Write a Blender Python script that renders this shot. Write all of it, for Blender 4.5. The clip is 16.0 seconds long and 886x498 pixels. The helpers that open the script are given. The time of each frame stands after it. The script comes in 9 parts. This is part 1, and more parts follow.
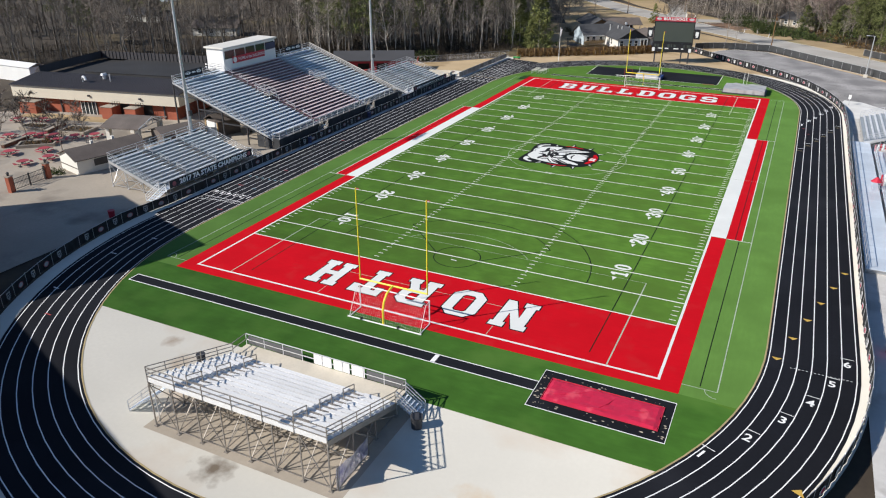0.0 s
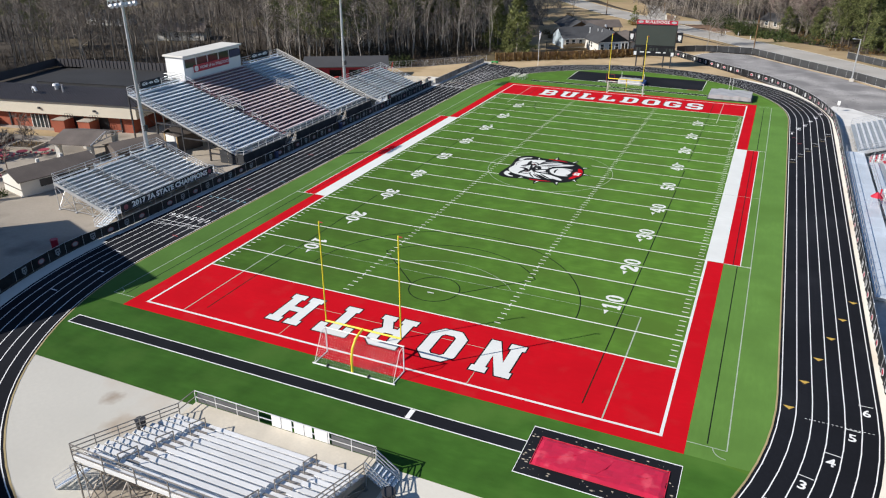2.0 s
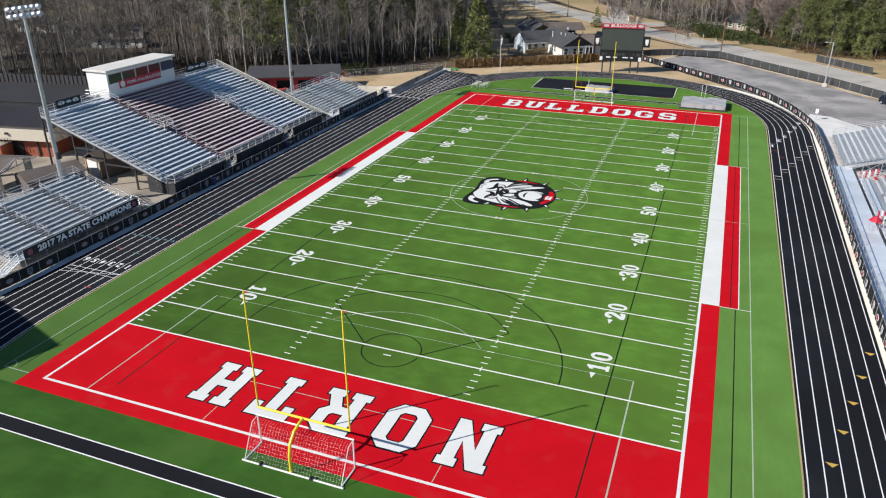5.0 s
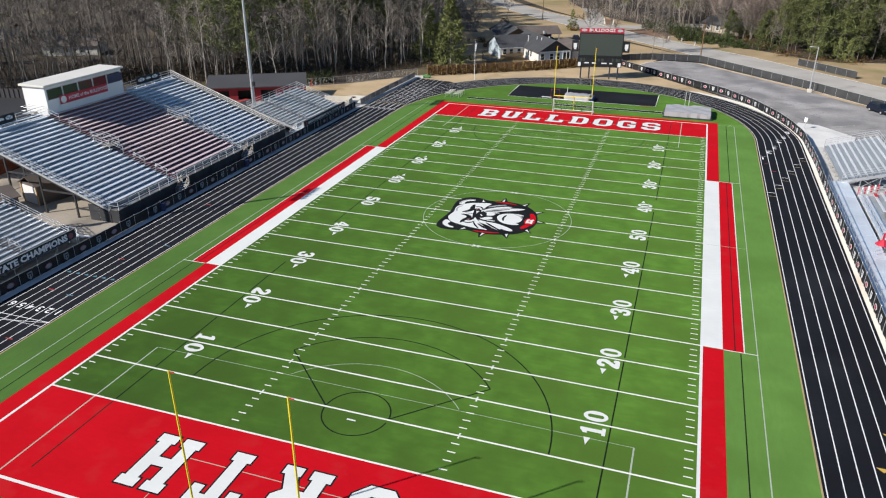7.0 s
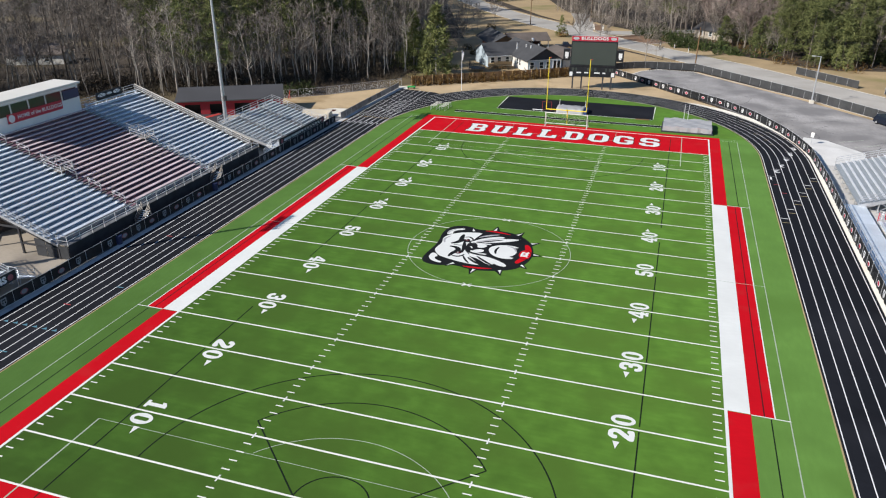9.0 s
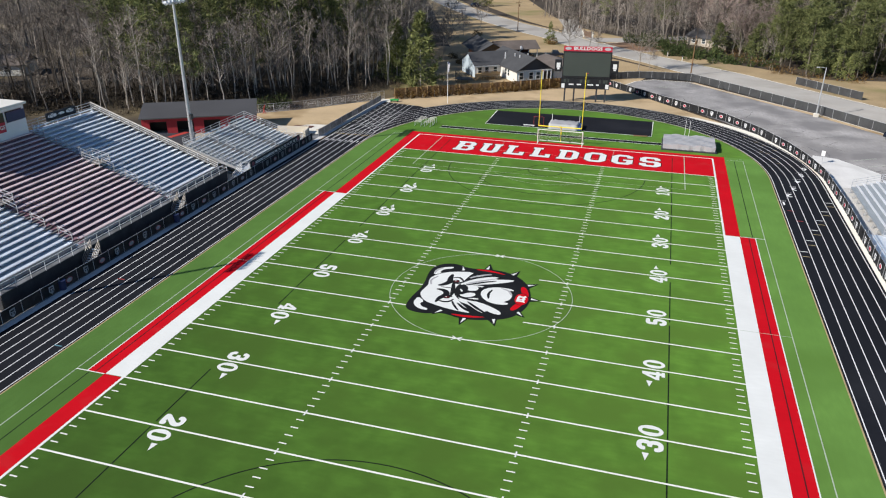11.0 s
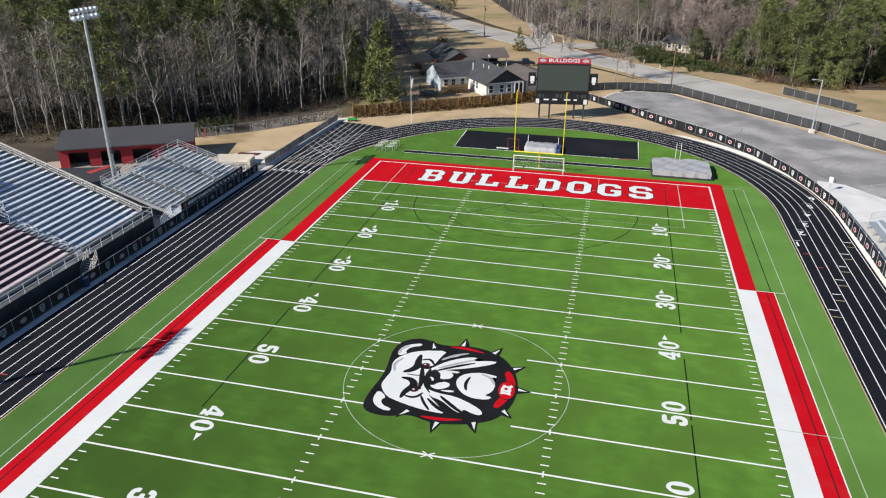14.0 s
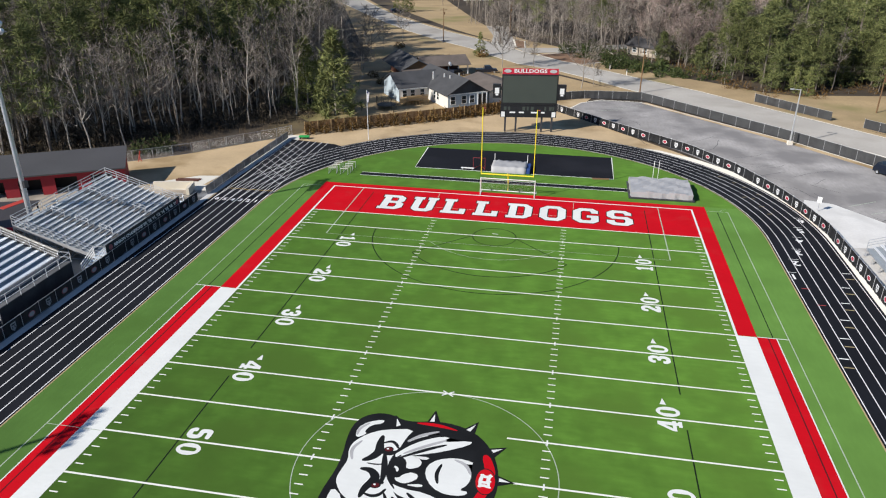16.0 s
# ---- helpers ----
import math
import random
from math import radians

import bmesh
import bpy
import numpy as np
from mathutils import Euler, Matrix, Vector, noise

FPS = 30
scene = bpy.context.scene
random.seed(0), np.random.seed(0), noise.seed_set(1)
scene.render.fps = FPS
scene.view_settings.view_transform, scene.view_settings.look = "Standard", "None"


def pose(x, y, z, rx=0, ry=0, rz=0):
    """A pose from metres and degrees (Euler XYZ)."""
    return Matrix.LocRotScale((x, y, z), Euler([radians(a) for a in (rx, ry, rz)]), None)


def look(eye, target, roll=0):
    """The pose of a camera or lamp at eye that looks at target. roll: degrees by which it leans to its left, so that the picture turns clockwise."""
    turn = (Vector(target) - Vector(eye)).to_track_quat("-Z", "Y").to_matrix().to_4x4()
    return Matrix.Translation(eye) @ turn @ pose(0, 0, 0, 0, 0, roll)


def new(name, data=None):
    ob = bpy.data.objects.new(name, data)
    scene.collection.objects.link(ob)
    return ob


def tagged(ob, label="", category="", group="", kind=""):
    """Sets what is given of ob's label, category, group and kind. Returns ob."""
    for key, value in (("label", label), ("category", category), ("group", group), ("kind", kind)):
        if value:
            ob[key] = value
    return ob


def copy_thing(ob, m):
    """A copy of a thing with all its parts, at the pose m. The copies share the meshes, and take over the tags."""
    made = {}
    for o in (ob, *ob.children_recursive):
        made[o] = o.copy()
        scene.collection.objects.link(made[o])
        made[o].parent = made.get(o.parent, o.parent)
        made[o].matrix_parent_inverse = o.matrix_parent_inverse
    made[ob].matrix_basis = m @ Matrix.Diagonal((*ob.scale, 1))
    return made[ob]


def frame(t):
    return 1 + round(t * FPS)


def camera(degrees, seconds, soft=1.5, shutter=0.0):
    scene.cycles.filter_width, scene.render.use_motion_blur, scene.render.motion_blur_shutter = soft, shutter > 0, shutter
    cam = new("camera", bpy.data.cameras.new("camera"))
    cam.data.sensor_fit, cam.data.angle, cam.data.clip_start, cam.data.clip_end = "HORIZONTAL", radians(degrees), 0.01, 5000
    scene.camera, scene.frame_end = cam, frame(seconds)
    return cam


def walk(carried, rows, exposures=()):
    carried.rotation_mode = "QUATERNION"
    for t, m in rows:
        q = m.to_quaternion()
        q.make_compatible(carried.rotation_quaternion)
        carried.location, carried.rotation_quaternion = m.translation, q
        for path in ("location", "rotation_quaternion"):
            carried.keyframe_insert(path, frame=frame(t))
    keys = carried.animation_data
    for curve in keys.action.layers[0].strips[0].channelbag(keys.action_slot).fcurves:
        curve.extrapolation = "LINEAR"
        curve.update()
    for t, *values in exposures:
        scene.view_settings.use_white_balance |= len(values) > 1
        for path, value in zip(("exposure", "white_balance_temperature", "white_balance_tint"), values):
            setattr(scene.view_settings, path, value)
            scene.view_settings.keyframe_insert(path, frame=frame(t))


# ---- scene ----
cam = camera(63.24, 16.0, 1.15)
# seconds, place in metres, tilt, roll and heading in degrees
ROWS = [
    (0.0, 29.947, -106.622, 34.204, 65.221, -0.019, 25.826),
    (0.5, 29.239, -104.901, 34.241, 65.215, -0.035, 25.335),
    (1.0, 28.503, -103.173, 34.267, 65.207, -0.043, 24.872),
    (1.5, 27.767, -101.441, 34.274, 65.192, -0.049, 24.450),
    (2.0, 27.046, -99.694, 34.274, 65.185, -0.062, 24.039),
    (2.5, 26.358, -97.938, 34.247, 65.178, -0.082, 23.583),
    (3.0, 25.679, -96.215, 34.194, 65.168, -0.100, 23.086),
    (3.5, 24.978, -94.458, 34.148, 65.168, -0.111, 22.554),
    (4.0, 24.279, -92.678, 34.102, 65.170, -0.119, 22.002),
    (6.5, 20.881, -82.778, 33.960, 65.172, -0.066, 19.182),
    (7.0, 20.293, -80.715, 33.938, 65.199, -0.095, 18.775),
    (7.5, 19.643, -78.708, 33.913, 65.223, -0.122, 18.443),
    (8.0, 18.930, -76.605, 33.926, 65.264, -0.151, 18.155),
    (8.5, 18.151, -74.415, 33.960, 65.312, -0.184, 17.901),
    (9.0, 17.374, -72.169, 33.995, 65.355, -0.218, 17.633),
    (11.5, 13.674, -60.349, 34.089, 65.574, -0.309, 16.124),
    (12.0, 12.969, -57.842, 34.102, 65.563, -0.304, 15.790),
    (12.5, 12.264, -55.403, 34.105, 65.534, -0.293, 15.434),
    (13.0, 11.556, -52.939, 34.154, 65.512, -0.277, 14.994),
    (13.5, 10.935, -50.462, 34.215, 65.483, -0.263, 14.386),
    (14.0, 10.358, -47.930, 34.307, 65.462, -0.253, 13.620),
    (14.5, 9.825, -45.425, 34.392, 65.437, -0.252, 12.752),
    (15.0, 9.311, -42.931, 34.474, 65.421, -0.263, 11.856),
    (15.5, 8.705, -40.397, 34.554, 65.422, -0.280, 11.060),
    (16.0, 8.003, -37.900, 34.605, 65.418, -0.294, 10.362),
]
walk(cam, [(t, pose(*row)) for t, *row in ROWS])

# ---- light ----
SUN_UP, SUN_FROM = 33.6, (-0.735, -0.678)
world = bpy.data.worlds.new("world")
scene.world = world
world.use_nodes = True
wn = world.node_tree.nodes
sky = wn.new("ShaderNodeTexSky")
sky.sky_type, sky.sun_disc = "NISHITA", False
sky.sun_elevation, sky.sun_rotation = radians(SUN_UP), math.atan2(SUN_FROM[0], SUN_FROM[1])
sky.air_density, sky.dust_density, sky.ozone_density = 1.0, 0.05, 5.0
wn["Background"].inputs["Strength"].default_value = 0.074
world.node_tree.links.new(sky.outputs[0], wn["Background"].inputs[0])
sun_data = bpy.data.lights.new("sun", "SUN")
sun_data.energy, sun_data.angle, sun_data.color = 4.75, radians(0.53), (1.0, 0.945, 0.865)
sun = new("sun", sun_data)
ku = math.cos(radians(SUN_UP))
sun.matrix_basis = look((SUN_FROM[0] * ku * 200, SUN_FROM[1] * ku * 200, math.sin(radians(SUN_UP)) * 200), (0, 0, 0))
scene.view_settings.exposure = 0.35


# ---- materials ----
def mat(name, colour, rough=0.8, vary=0.25, big=0.2, fine=6.0, bump=0.2, metal=0.0, second=None, patch=0.0, patch_size=0.05, random_each=0.0, spec=0.5, fuzz=0.0, spots=(), streak=None):
    """A surface whose colour wanders at two scales, with fine relief. second: a stain colour in patches."""
    m = bpy.data.materials.new(name)
    m.use_nodes = True
    nt, n = m.node_tree, m.node_tree.nodes
    b = n["Principled BSDF"]
    b.inputs["Roughness"].default_value, b.inputs["Metallic"].default_value = rough, metal
    b.inputs["Specular IOR Level"].default_value = spec
    b.inputs["Diffuse Roughness"].default_value = fuzz
    geo = n.new("ShaderNodeNewGeometry")
    where = geo.outputs["Position"]

    def noise_at(scale, detail):
        t = n.new("ShaderNodeTexNoise")
        t.inputs["Scale"].default_value, t.inputs["Detail"].default_value = scale, detail
        nt.links.new(where, t.inputs["Vector"])
        return t.outputs["Fac"]

    def mix(fac, a, c, blend="MIX"):
        x = n.new("ShaderNodeMix")
        x.data_type, x.blend_type = "RGBA", blend
        if isinstance(fac, float):
            x.inputs[0].default_value = fac
        else:
            nt.links.new(fac, x.inputs[0])
        for sock, v in ((x.inputs[6], a), (x.inputs[7], c)):
            if isinstance(v, tuple):
                sock.default_value = (*v, 1)
            else:
                nt.links.new(v, sock)
        return x.outputs[2]

    def ramp(fac, lo, hi):
        r = n.new("ShaderNodeMapRange")
        r.inputs[1].default_value, r.inputs[2].default_value = lo, hi
        nt.links.new(fac, r.inputs[0])
        return r.outputs[0]

    dark = tuple(c * (1 - vary) for c in colour)
    light = tuple(min(1, c * (1 + vary)) for c in colour)
    coarse = noise_at(big, 4)
    if streak:
        pull = n.new("ShaderNodeVectorMath")
        pull.operation = "MULTIPLY"
        pull.inputs[1].default_value = (*streak, 1.0)
        nt.links.new(where, pull.inputs[0])
        where = pull.outputs[0]
    grain = noise_at(fine, 6)
    where = geo.outputs["Position"]
    base = mix(ramp(coarse, 0.3, 0.7), dark, light)
    base = mix(ramp(grain, 0.25, 0.75), base, mix(0.5, base, tuple(c * (1 - 1.6 * vary) if 1.6 * vary < 1 else 0 for c in colour)))
    if second:
        base = mix(ramp(noise_at(patch_size, 5), 0.62 - patch * 0.25, 0.70 - patch * 0.1), base, second)
    for sx, sy, reach, tone in spots:
        dist = n.new("ShaderNodeVectorMath")
        dist.operation = "DISTANCE"
        dist.inputs[1].default_value = (sx, sy, 0)
        nt.links.new(where, dist.inputs[0])
        torn = n.new("ShaderNodeMath")
        torn.operation = "MULTIPLY_ADD"
        torn.inputs[1].default_value = 2.2 * reach
        nt.links.new(noise_at(0.9, 6), torn.inputs[0])
        nt.links.new(dist.outputs["Value"], torn.inputs[2])
        base = mix(ramp(torn.outputs[0], 2.25 * reach, 1.25 * reach), base, tone)
    if random_each:
        info = n.new("ShaderNodeObjectInfo")
        hsv = n.new("ShaderNodeHueSaturation")
        mul = n.new("ShaderNodeMapRange")
        mul.inputs[3].default_value, mul.inputs[4].default_value = 1 - random_each, 1 + random_each
        nt.links.new(info.outputs["Random"], mul.inputs[0])
        nt.links.new(mul.outputs[0], hsv.inputs["Value"])
        nt.links.new(base, hsv.inputs["Color"])
        base = hsv.outputs[0]
    nt.links.new(base, b.inputs["Base Color"])
    if bump:
        bp = n.new("ShaderNodeBump")
        bp.inputs["Strength"].default_value, bp.inputs["Distance"].default_value = bump, 0.02
        nt.links.new(grain, bp.inputs["Height"])
        nt.links.new(bp.outputs[0], b.inputs["Normal"])
    return m


def island_mat(name, a, c, rough=0.9):
    """Foliage and bark: every loose piece takes its own shade between two colours."""
    m = bpy.data.materials.new(name)
    m.use_nodes = True
    nt, n = m.node_tree, m.node_tree.nodes
    b = n["Principled BSDF"]
    b.inputs["Roughness"].default_value = rough
    b.inputs["Specular IOR Level"].default_value = 0.15
    geo = n.new("ShaderNodeNewGeometry")
    r = n.new("ShaderNodeValToRGB")
    r.color_ramp.elements[0].color, r.color_ramp.elements[1].color = (*a, 1), (*c, 1)
    nt.links.new(geo.outputs["Random Per Island"], r.inputs[0])
    t = n.new("ShaderNodeTexNoise")
    t.inputs["Scale"].default_value = 0.06
    nt.links.new(geo.outputs["Position"], t.inputs["Vector"])
    hsv = n.new("ShaderNodeHueSaturation")
    mr = n.new("ShaderNodeMapRange")
    mr.inputs[1].default_value, mr.inputs[2].default_value, mr.inputs[3].default_value, mr.inputs[4].default_value = 0.3, 0.7, 0.6, 1.4
    nt.links.new(t.outputs["Fac"], mr.inputs[0])
    nt.links.new(mr.outputs[0], hsv.inputs["Value"])
    nt.links.new(r.outputs[0], hsv.inputs["Color"])
    nt.links.new(hsv.outputs[0], b.inputs["Base Color"])
    return m


M_TURF = mat("turf", (0.076, 0.167, 0.0245), 0.8, 0.20, 0.5, 1.3, 0.5, second=(0.063, 0.128, 0.020), patch=0.65, patch_size=0.16, spec=0.10, fuzz=1.0, streak=(0.4, 1.6))
M_TURF_DEEP = mat("deep green turf", (0.050, 0.134, 0.020), 0.8, 0.2, 0.4, 1.5, 0.5, second=(0.066, 0.150, 0.026), patch=0.4, patch_size=0.15, spec=0.10, fuzz=0.6, streak=(0.4, 1.6))
M_TURF_PALE = mat("pale turf", (0.098, 0.202, 0.043), 0.8, 0.12, 0.25, 1.8, 0.5, second=(0.080, 0.165, 0.033), patch=0.4, patch_size=0.1, spec=0.10, fuzz=0.5, streak=(1.5, 0.4))
M_RED = mat("red turf paint", (0.56, 0.005, 0.013), 0.85, 0.08, 0.25, 2.0, 0.4, second=(0.52, 0.012, 0.018), patch=0.3, patch_size=0.4, spec=0.06, streak=(0.5, 1.5))
M_WHITE = mat("white turf paint", (0.74, 0.755, 0.735), 0.8, 0.06, 0.3, 2.0, 0.4, spec=0.15, streak=(0.5, 1.5))
M_LINE = mat("bright white line paint", (0.82, 0.82, 0.77), 0.8, 0.06, 0.3, 9.0, 0.4, spec=0.15)
M_FAINT = mat("worn white turf paint", (0.40, 0.47, 0.37), 0.8, 0.12, 0.5, 7.0, 0.3, spec=0.25)
M_BLACK = mat("black turf paint", (0.014, 0.015, 0.017), 0.85, 0.3, 0.4, 9.0, 0.4, spec=0.1)
M_SOFTBLACK = mat("worn black turf paint", (0.010, 0.019, 0.010), 0.8, 0.3, 0.4, 7.0, 0.3, spec=0.15)
M_DARKRED = mat("dark red turf paint", (0.10, 0.012, 0.016), 0.85, 0.2, 0.4, 4.0, 0.3, spec=0.1)
M_GREY = mat("grey turf paint", (0.42, 0.42, 0.43), 0.75, 0.1, 0.5, 8.0, 0.3, spec=0.25)
M_TRACK = mat("black rubber track", (0.0118, 0.0130, 0.0178), 0.9, 0.25, 0.12, 3.0, 0.4, second=(0.017, 0.0182, 0.0235), patch=0.3, patch_size=0.08, spec=0.14)
M_LANE = mat("lane paint", (0.88, 0.88, 0.88), 0.7, 0.08, 0.5, 6.0, 0.2)
M_YELLOW = mat("yellow track paint", (0.62, 0.40, 0.08), 0.7, 0.1, 0.5, 6.0, 0.2)
M_TAN = mat("tan track paint", (0.42, 0.33, 0.17), 0.7, 0.15, 0.5, 6.0, 0.2)
M_ORANGE = mat("red track paint", (0.40, 0.05, 0.05), 0.7, 0.1, 0.5, 6.0, 0.2)
M_TEAL = mat("blue track paint", (0.09, 0.23, 0.30), 0.7, 0.1, 0.5, 6.0, 0.2)
M_CONCRETE = mat("pale concrete", (0.665, 0.64, 0.575), 0.85, 0.06, 0.09, 3.0, 0.15, second=(0.59, 0.51, 0.42), patch=0.3, patch_size=0.08, fuzz=0.6, spots=((-0.8, -78.9, 1.5, (0.19, 0.15, 0.11)), (-12.0, -70.5, 1.6, (0.50, 0.42, 0.33)), (16.5, -74.5, 1.8, (0.60, 0.49, 0.36)), (-15.5, -68.0, 0.9, (0.42, 0.35, 0.28))))
M_NEWSLAB = mat("new white concrete", (0.72, 0.71, 0.69), 0.85, 0.1, 0.3, 3.0, 0.15, second=(0.60, 0.59, 0.57), patch=0.3, patch_size=0.2)
M_SLAB = mat("grey-white concrete", (0.60, 0.585, 0.565), 0.85, 0.12, 0.2, 2.0, 0.2, second=(0.42, 0.40, 0.38), patch=0.4, patch_size=0.25)
M_PATIO = mat("weathered concrete", (0.46, 0.40, 0.325), 0.85, 0.13, 0.12, 3.0, 0.2, second=(0.26, 0.225, 0.185), patch=0.4, patch_size=0.13, fuzz=0.6)
M_ASPHALT = mat("grey asphalt", (0.265, 0.258, 0.26), 0.9, 0.26, 0.16, 2.2, 0.3, second=(0.15, 0.146, 0.15), patch=0.72, patch_size=0.15, fuzz=0.6, streak=(1.2, 0.35))
M_ROAD = mat("pale road asphalt", (0.33, 0.317, 0.298), 0.9, 0.12, 0.08, 2.0, 0.3, second=(0.26, 0.245, 0.225), patch=0.5, patch_size=0.09, fuzz=0.6)
# Walk surface with shade put into its dark colour.
M_SHADEWALK = mat("walk darkened for shade", (0.10, 0.104, 0.112), 0.85, 0.25, 0.3, 3.0, 0.3, second=(0.20, 0.205, 0.22), patch=0.3, patch_size=0.3)
M_STRAW = mat("dry straw ground", (0.53, 0.395, 0.235), 0.95, 0.16, 0.15, 2.5, 0.6, second=(0.32, 0.225, 0.115), patch=0.5, patch_size=0.12)
M_LITTER = mat("leaf litter", (0.058, 0.043, 0.029), 0.95, 0.4, 0.1, 1.6, 0.8, second=(0.15, 0.115, 0.055), patch=0.25, patch_size=0.03)
M_LAWN = mat("winter lawn", (0.41, 0.30, 0.165), 0.95, 0.22, 0.1, 1.8, 0.6, second=(0.24, 0.205, 0.085), patch=0.35, patch_size=0.04)
M_LEAFBED = mat("rusty leaf mulch", (0.23, 0.135, 0.08), 0.95, 0.25, 0.2, 2.5, 0.6)
M_ALU = mat("brushed aluminium", (0.76, 0.83, 0.90), 0.42, 0.08, 0.4, 5.0, 0.12, metal=0.35, random_each=0.10)
M_ALU_THIN = mat("narrow aluminium plank", (0.80, 0.84, 0.87), 0.42, 0.08, 0.4, 5.0, 0.12, metal=0.4, random_each=0.10)
# Footboard copy of the pale planks, darkened for the shade the seats throw.
M_ALU_LOW_SHADE = mat("shaded aluminium board", (0.42, 0.46, 0.50), 0.5, 0.1, 0.5, 6.0, 0.1, metal=0.4)
M_ALU_PALE = mat("pale aluminium", (0.78, 0.79, 0.81), 0.5, 0.08, 0.6, 5.0, 0.1, metal=0.25, random_each=0.08)
M_ALU_WORN = mat("white worn aluminium", (0.82, 0.82, 0.82), 0.5, 0.06, 0.6, 5.0, 0.1, metal=0.15, random_each=0.06)
M_MAROON = mat("maroon seat paint", (0.74, 0.62, 0.64), 0.45, 0.14, 0.5, 6.0, 0.1, metal=0.2, random_each=0.14)
# Maroon and aluminium board copies with the seats' shade put into the colour.
M_MAROON_SHADE = mat("maroon board darkened for seat shade", (0.28, 0.165, 0.20), 0.5, 0.15, 0.5, 6.0, 0.1)
M_ALU_SHADE = mat("aluminium darkened for seat shade", (0.55, 0.61, 0.68), 0.45, 0.1, 0.5, 6.0, 0.1, metal=0.35)
M_STEEL = mat("galvanised steel", (0.60, 0.61, 0.63), 0.45, 0.12, 1.0, 8.0, 0.1, metal=0.55)
M_RUSTY = mat("weathered tube steel", (0.33, 0.30, 0.27), 0.6, 0.2, 1.2, 8.0, 0.2, metal=0.35)
M_DARKSTEEL = mat("dark painted steel", (0.045, 0.045, 0.05), 0.5, 0.2, 1.0, 8.0, 0.1)
M_MESHWIND = mat("black windscreen cloth", (0.040, 0.042, 0.047), 0.85, 0.35, 0.6, 4.0, 0.3)
M_GREYCLOTH = mat("grey windscreen cloth", (0.115, 0.118, 0.125), 0.85, 0.2, 0.5, 4.0, 0.3)
M_YELLOWPOST = mat("yellow goalpost paint", (0.88, 0.72, 0.04), 0.35, 0.05, 0.8, 5.0, 0.05)
M_WHITEPAINT = mat("white paint", (0.80, 0.80, 0.79), 0.45, 0.05, 0.4, 5.0, 0.05)
M_CREAM = mat("cream wall panel", (0.66, 0.60, 0.49), 0.7, 0.06, 0.2, 3.0, 0.1)
M_BRICK = mat("red brick", (0.36, 0.10, 0.055), 0.9, 0.2, 0.3, 9.0, 0.5, second=(0.27, 0.075, 0.045), patch=0.4, patch_size=0.4)
M_ROOF = mat("dark ribbed metal roof", (0.066, 0.061, 0.066), 0.55, 0.15, 0.2, 4.0, 0.1, metal=0.2)
M_MEMBRANE = mat("black roof membrane", (0.024, 0.024, 0.026), 0.8, 0.3, 0.15, 4.0, 0.2)
M_SHINGLE = mat("charcoal shingles", (0.060, 0.062, 0.068), 0.9, 0.25, 0.4, 7.0, 0.6)
M_SHINGLE_BROWN = mat("weathered brown shingles", (0.135, 0.112, 0.10), 0.9, 0.22, 0.4, 7.0, 0.6)
M_BARNRED = mat("barn red wall", (0.33, 0.018, 0.03), 0.7, 0.12, 0.4, 5.0, 0.2)
M_SHEDROOF = mat("grey metal shed roof", (0.085, 0.084, 0.088), 0.6, 0.12, 0.2, 4.0, 0.1, metal=0.2)
M_SIDING = mat("pale blue siding", (0.42, 0.50, 0.56), 0.7, 0.06, 0.3, 5.0, 0.1)
M_OFFWHITE = mat("off-white siding", (0.68, 0.66, 0.61), 0.7, 0.06, 0.3, 5.0, 0.1)
M_WOOD = mat("brown fence wood", (0.20, 0.115, 0.055), 0.85, 0.25, 0.8, 6.0, 0.4, random_each=0.18)
M_NEWWOOD = mat("new deck timber", (0.50, 0.34, 0.17), 0.8, 0.15, 0.8, 6.0, 0.3)
M_GLASS = mat("dark window glass", (0.03, 0.04, 0.045), 0.08, 0.1, 0.5, 2.0, 0.0)
M_SCREEN = mat("dark video screen", (0.055, 0.066, 0.056), 0.5, 0.05, 0.5, 6.0, 0.05)
M_BLACKPANEL = mat("black sign panel", (0.016, 0.016, 0.018), 0.5, 0.2, 0.5, 6.0, 0.05)
M_SIGNRED = mat("red sign paint", (0.50, 0.02, 0.045), 0.5, 0.06, 0.5, 6.0, 0.05)
M_TABLERED = mat("sun-faded red table mesh", (0.34, 0.045, 0.065), 0.7, 0.15, 0.5, 6.0, 0.1, random_each=0.2)
M_NAVY = mat("navy sign panel", (0.03, 0.04, 0.11), 0.5, 0.2, 0.5, 6.0, 0.05)
M_CLOTHRED = mat("red vinyl cover", (0.56, 0.018, 0.06), 0.45, 0.08, 0.4, 3.0, 0.4, second=(0.66, 0.07, 0.11), patch=0.15, patch_size=0.6)
M_BOARDS = mat("rust-brown boards", (0.13, 0.05, 0.035), 0.85, 0.3, 0.8, 6.0, 0.3)
M_ORANGEPLASTIC = mat("orange-red sheet", (0.48, 0.05, 0.035), 0.6, 0.12, 0.6, 5.0, 0.1)
M_CARTGREEN = mat("bright green paint", (0.02, 0.36, 0.08), 0.5, 0.1, 0.6, 5.0, 0.1)
M_TARP = mat("grey vinyl tarp", (0.40, 0.40, 0.41), 0.55, 0.08, 0.5, 1.2, 0.5)
M_BLUEFOAM = mat("blue foam mat", (0.02, 0.06, 0.22), 0.6, 0.1, 0.5, 4.0, 0.2)
M_PAPER = mat("printed white banner", (0.62, 0.60, 0.63), 0.7, 0.12, 0.8, 2.5, 0.2, second=(0.25, 0.25, 0.42), patch=0.5, patch_size=0.9)
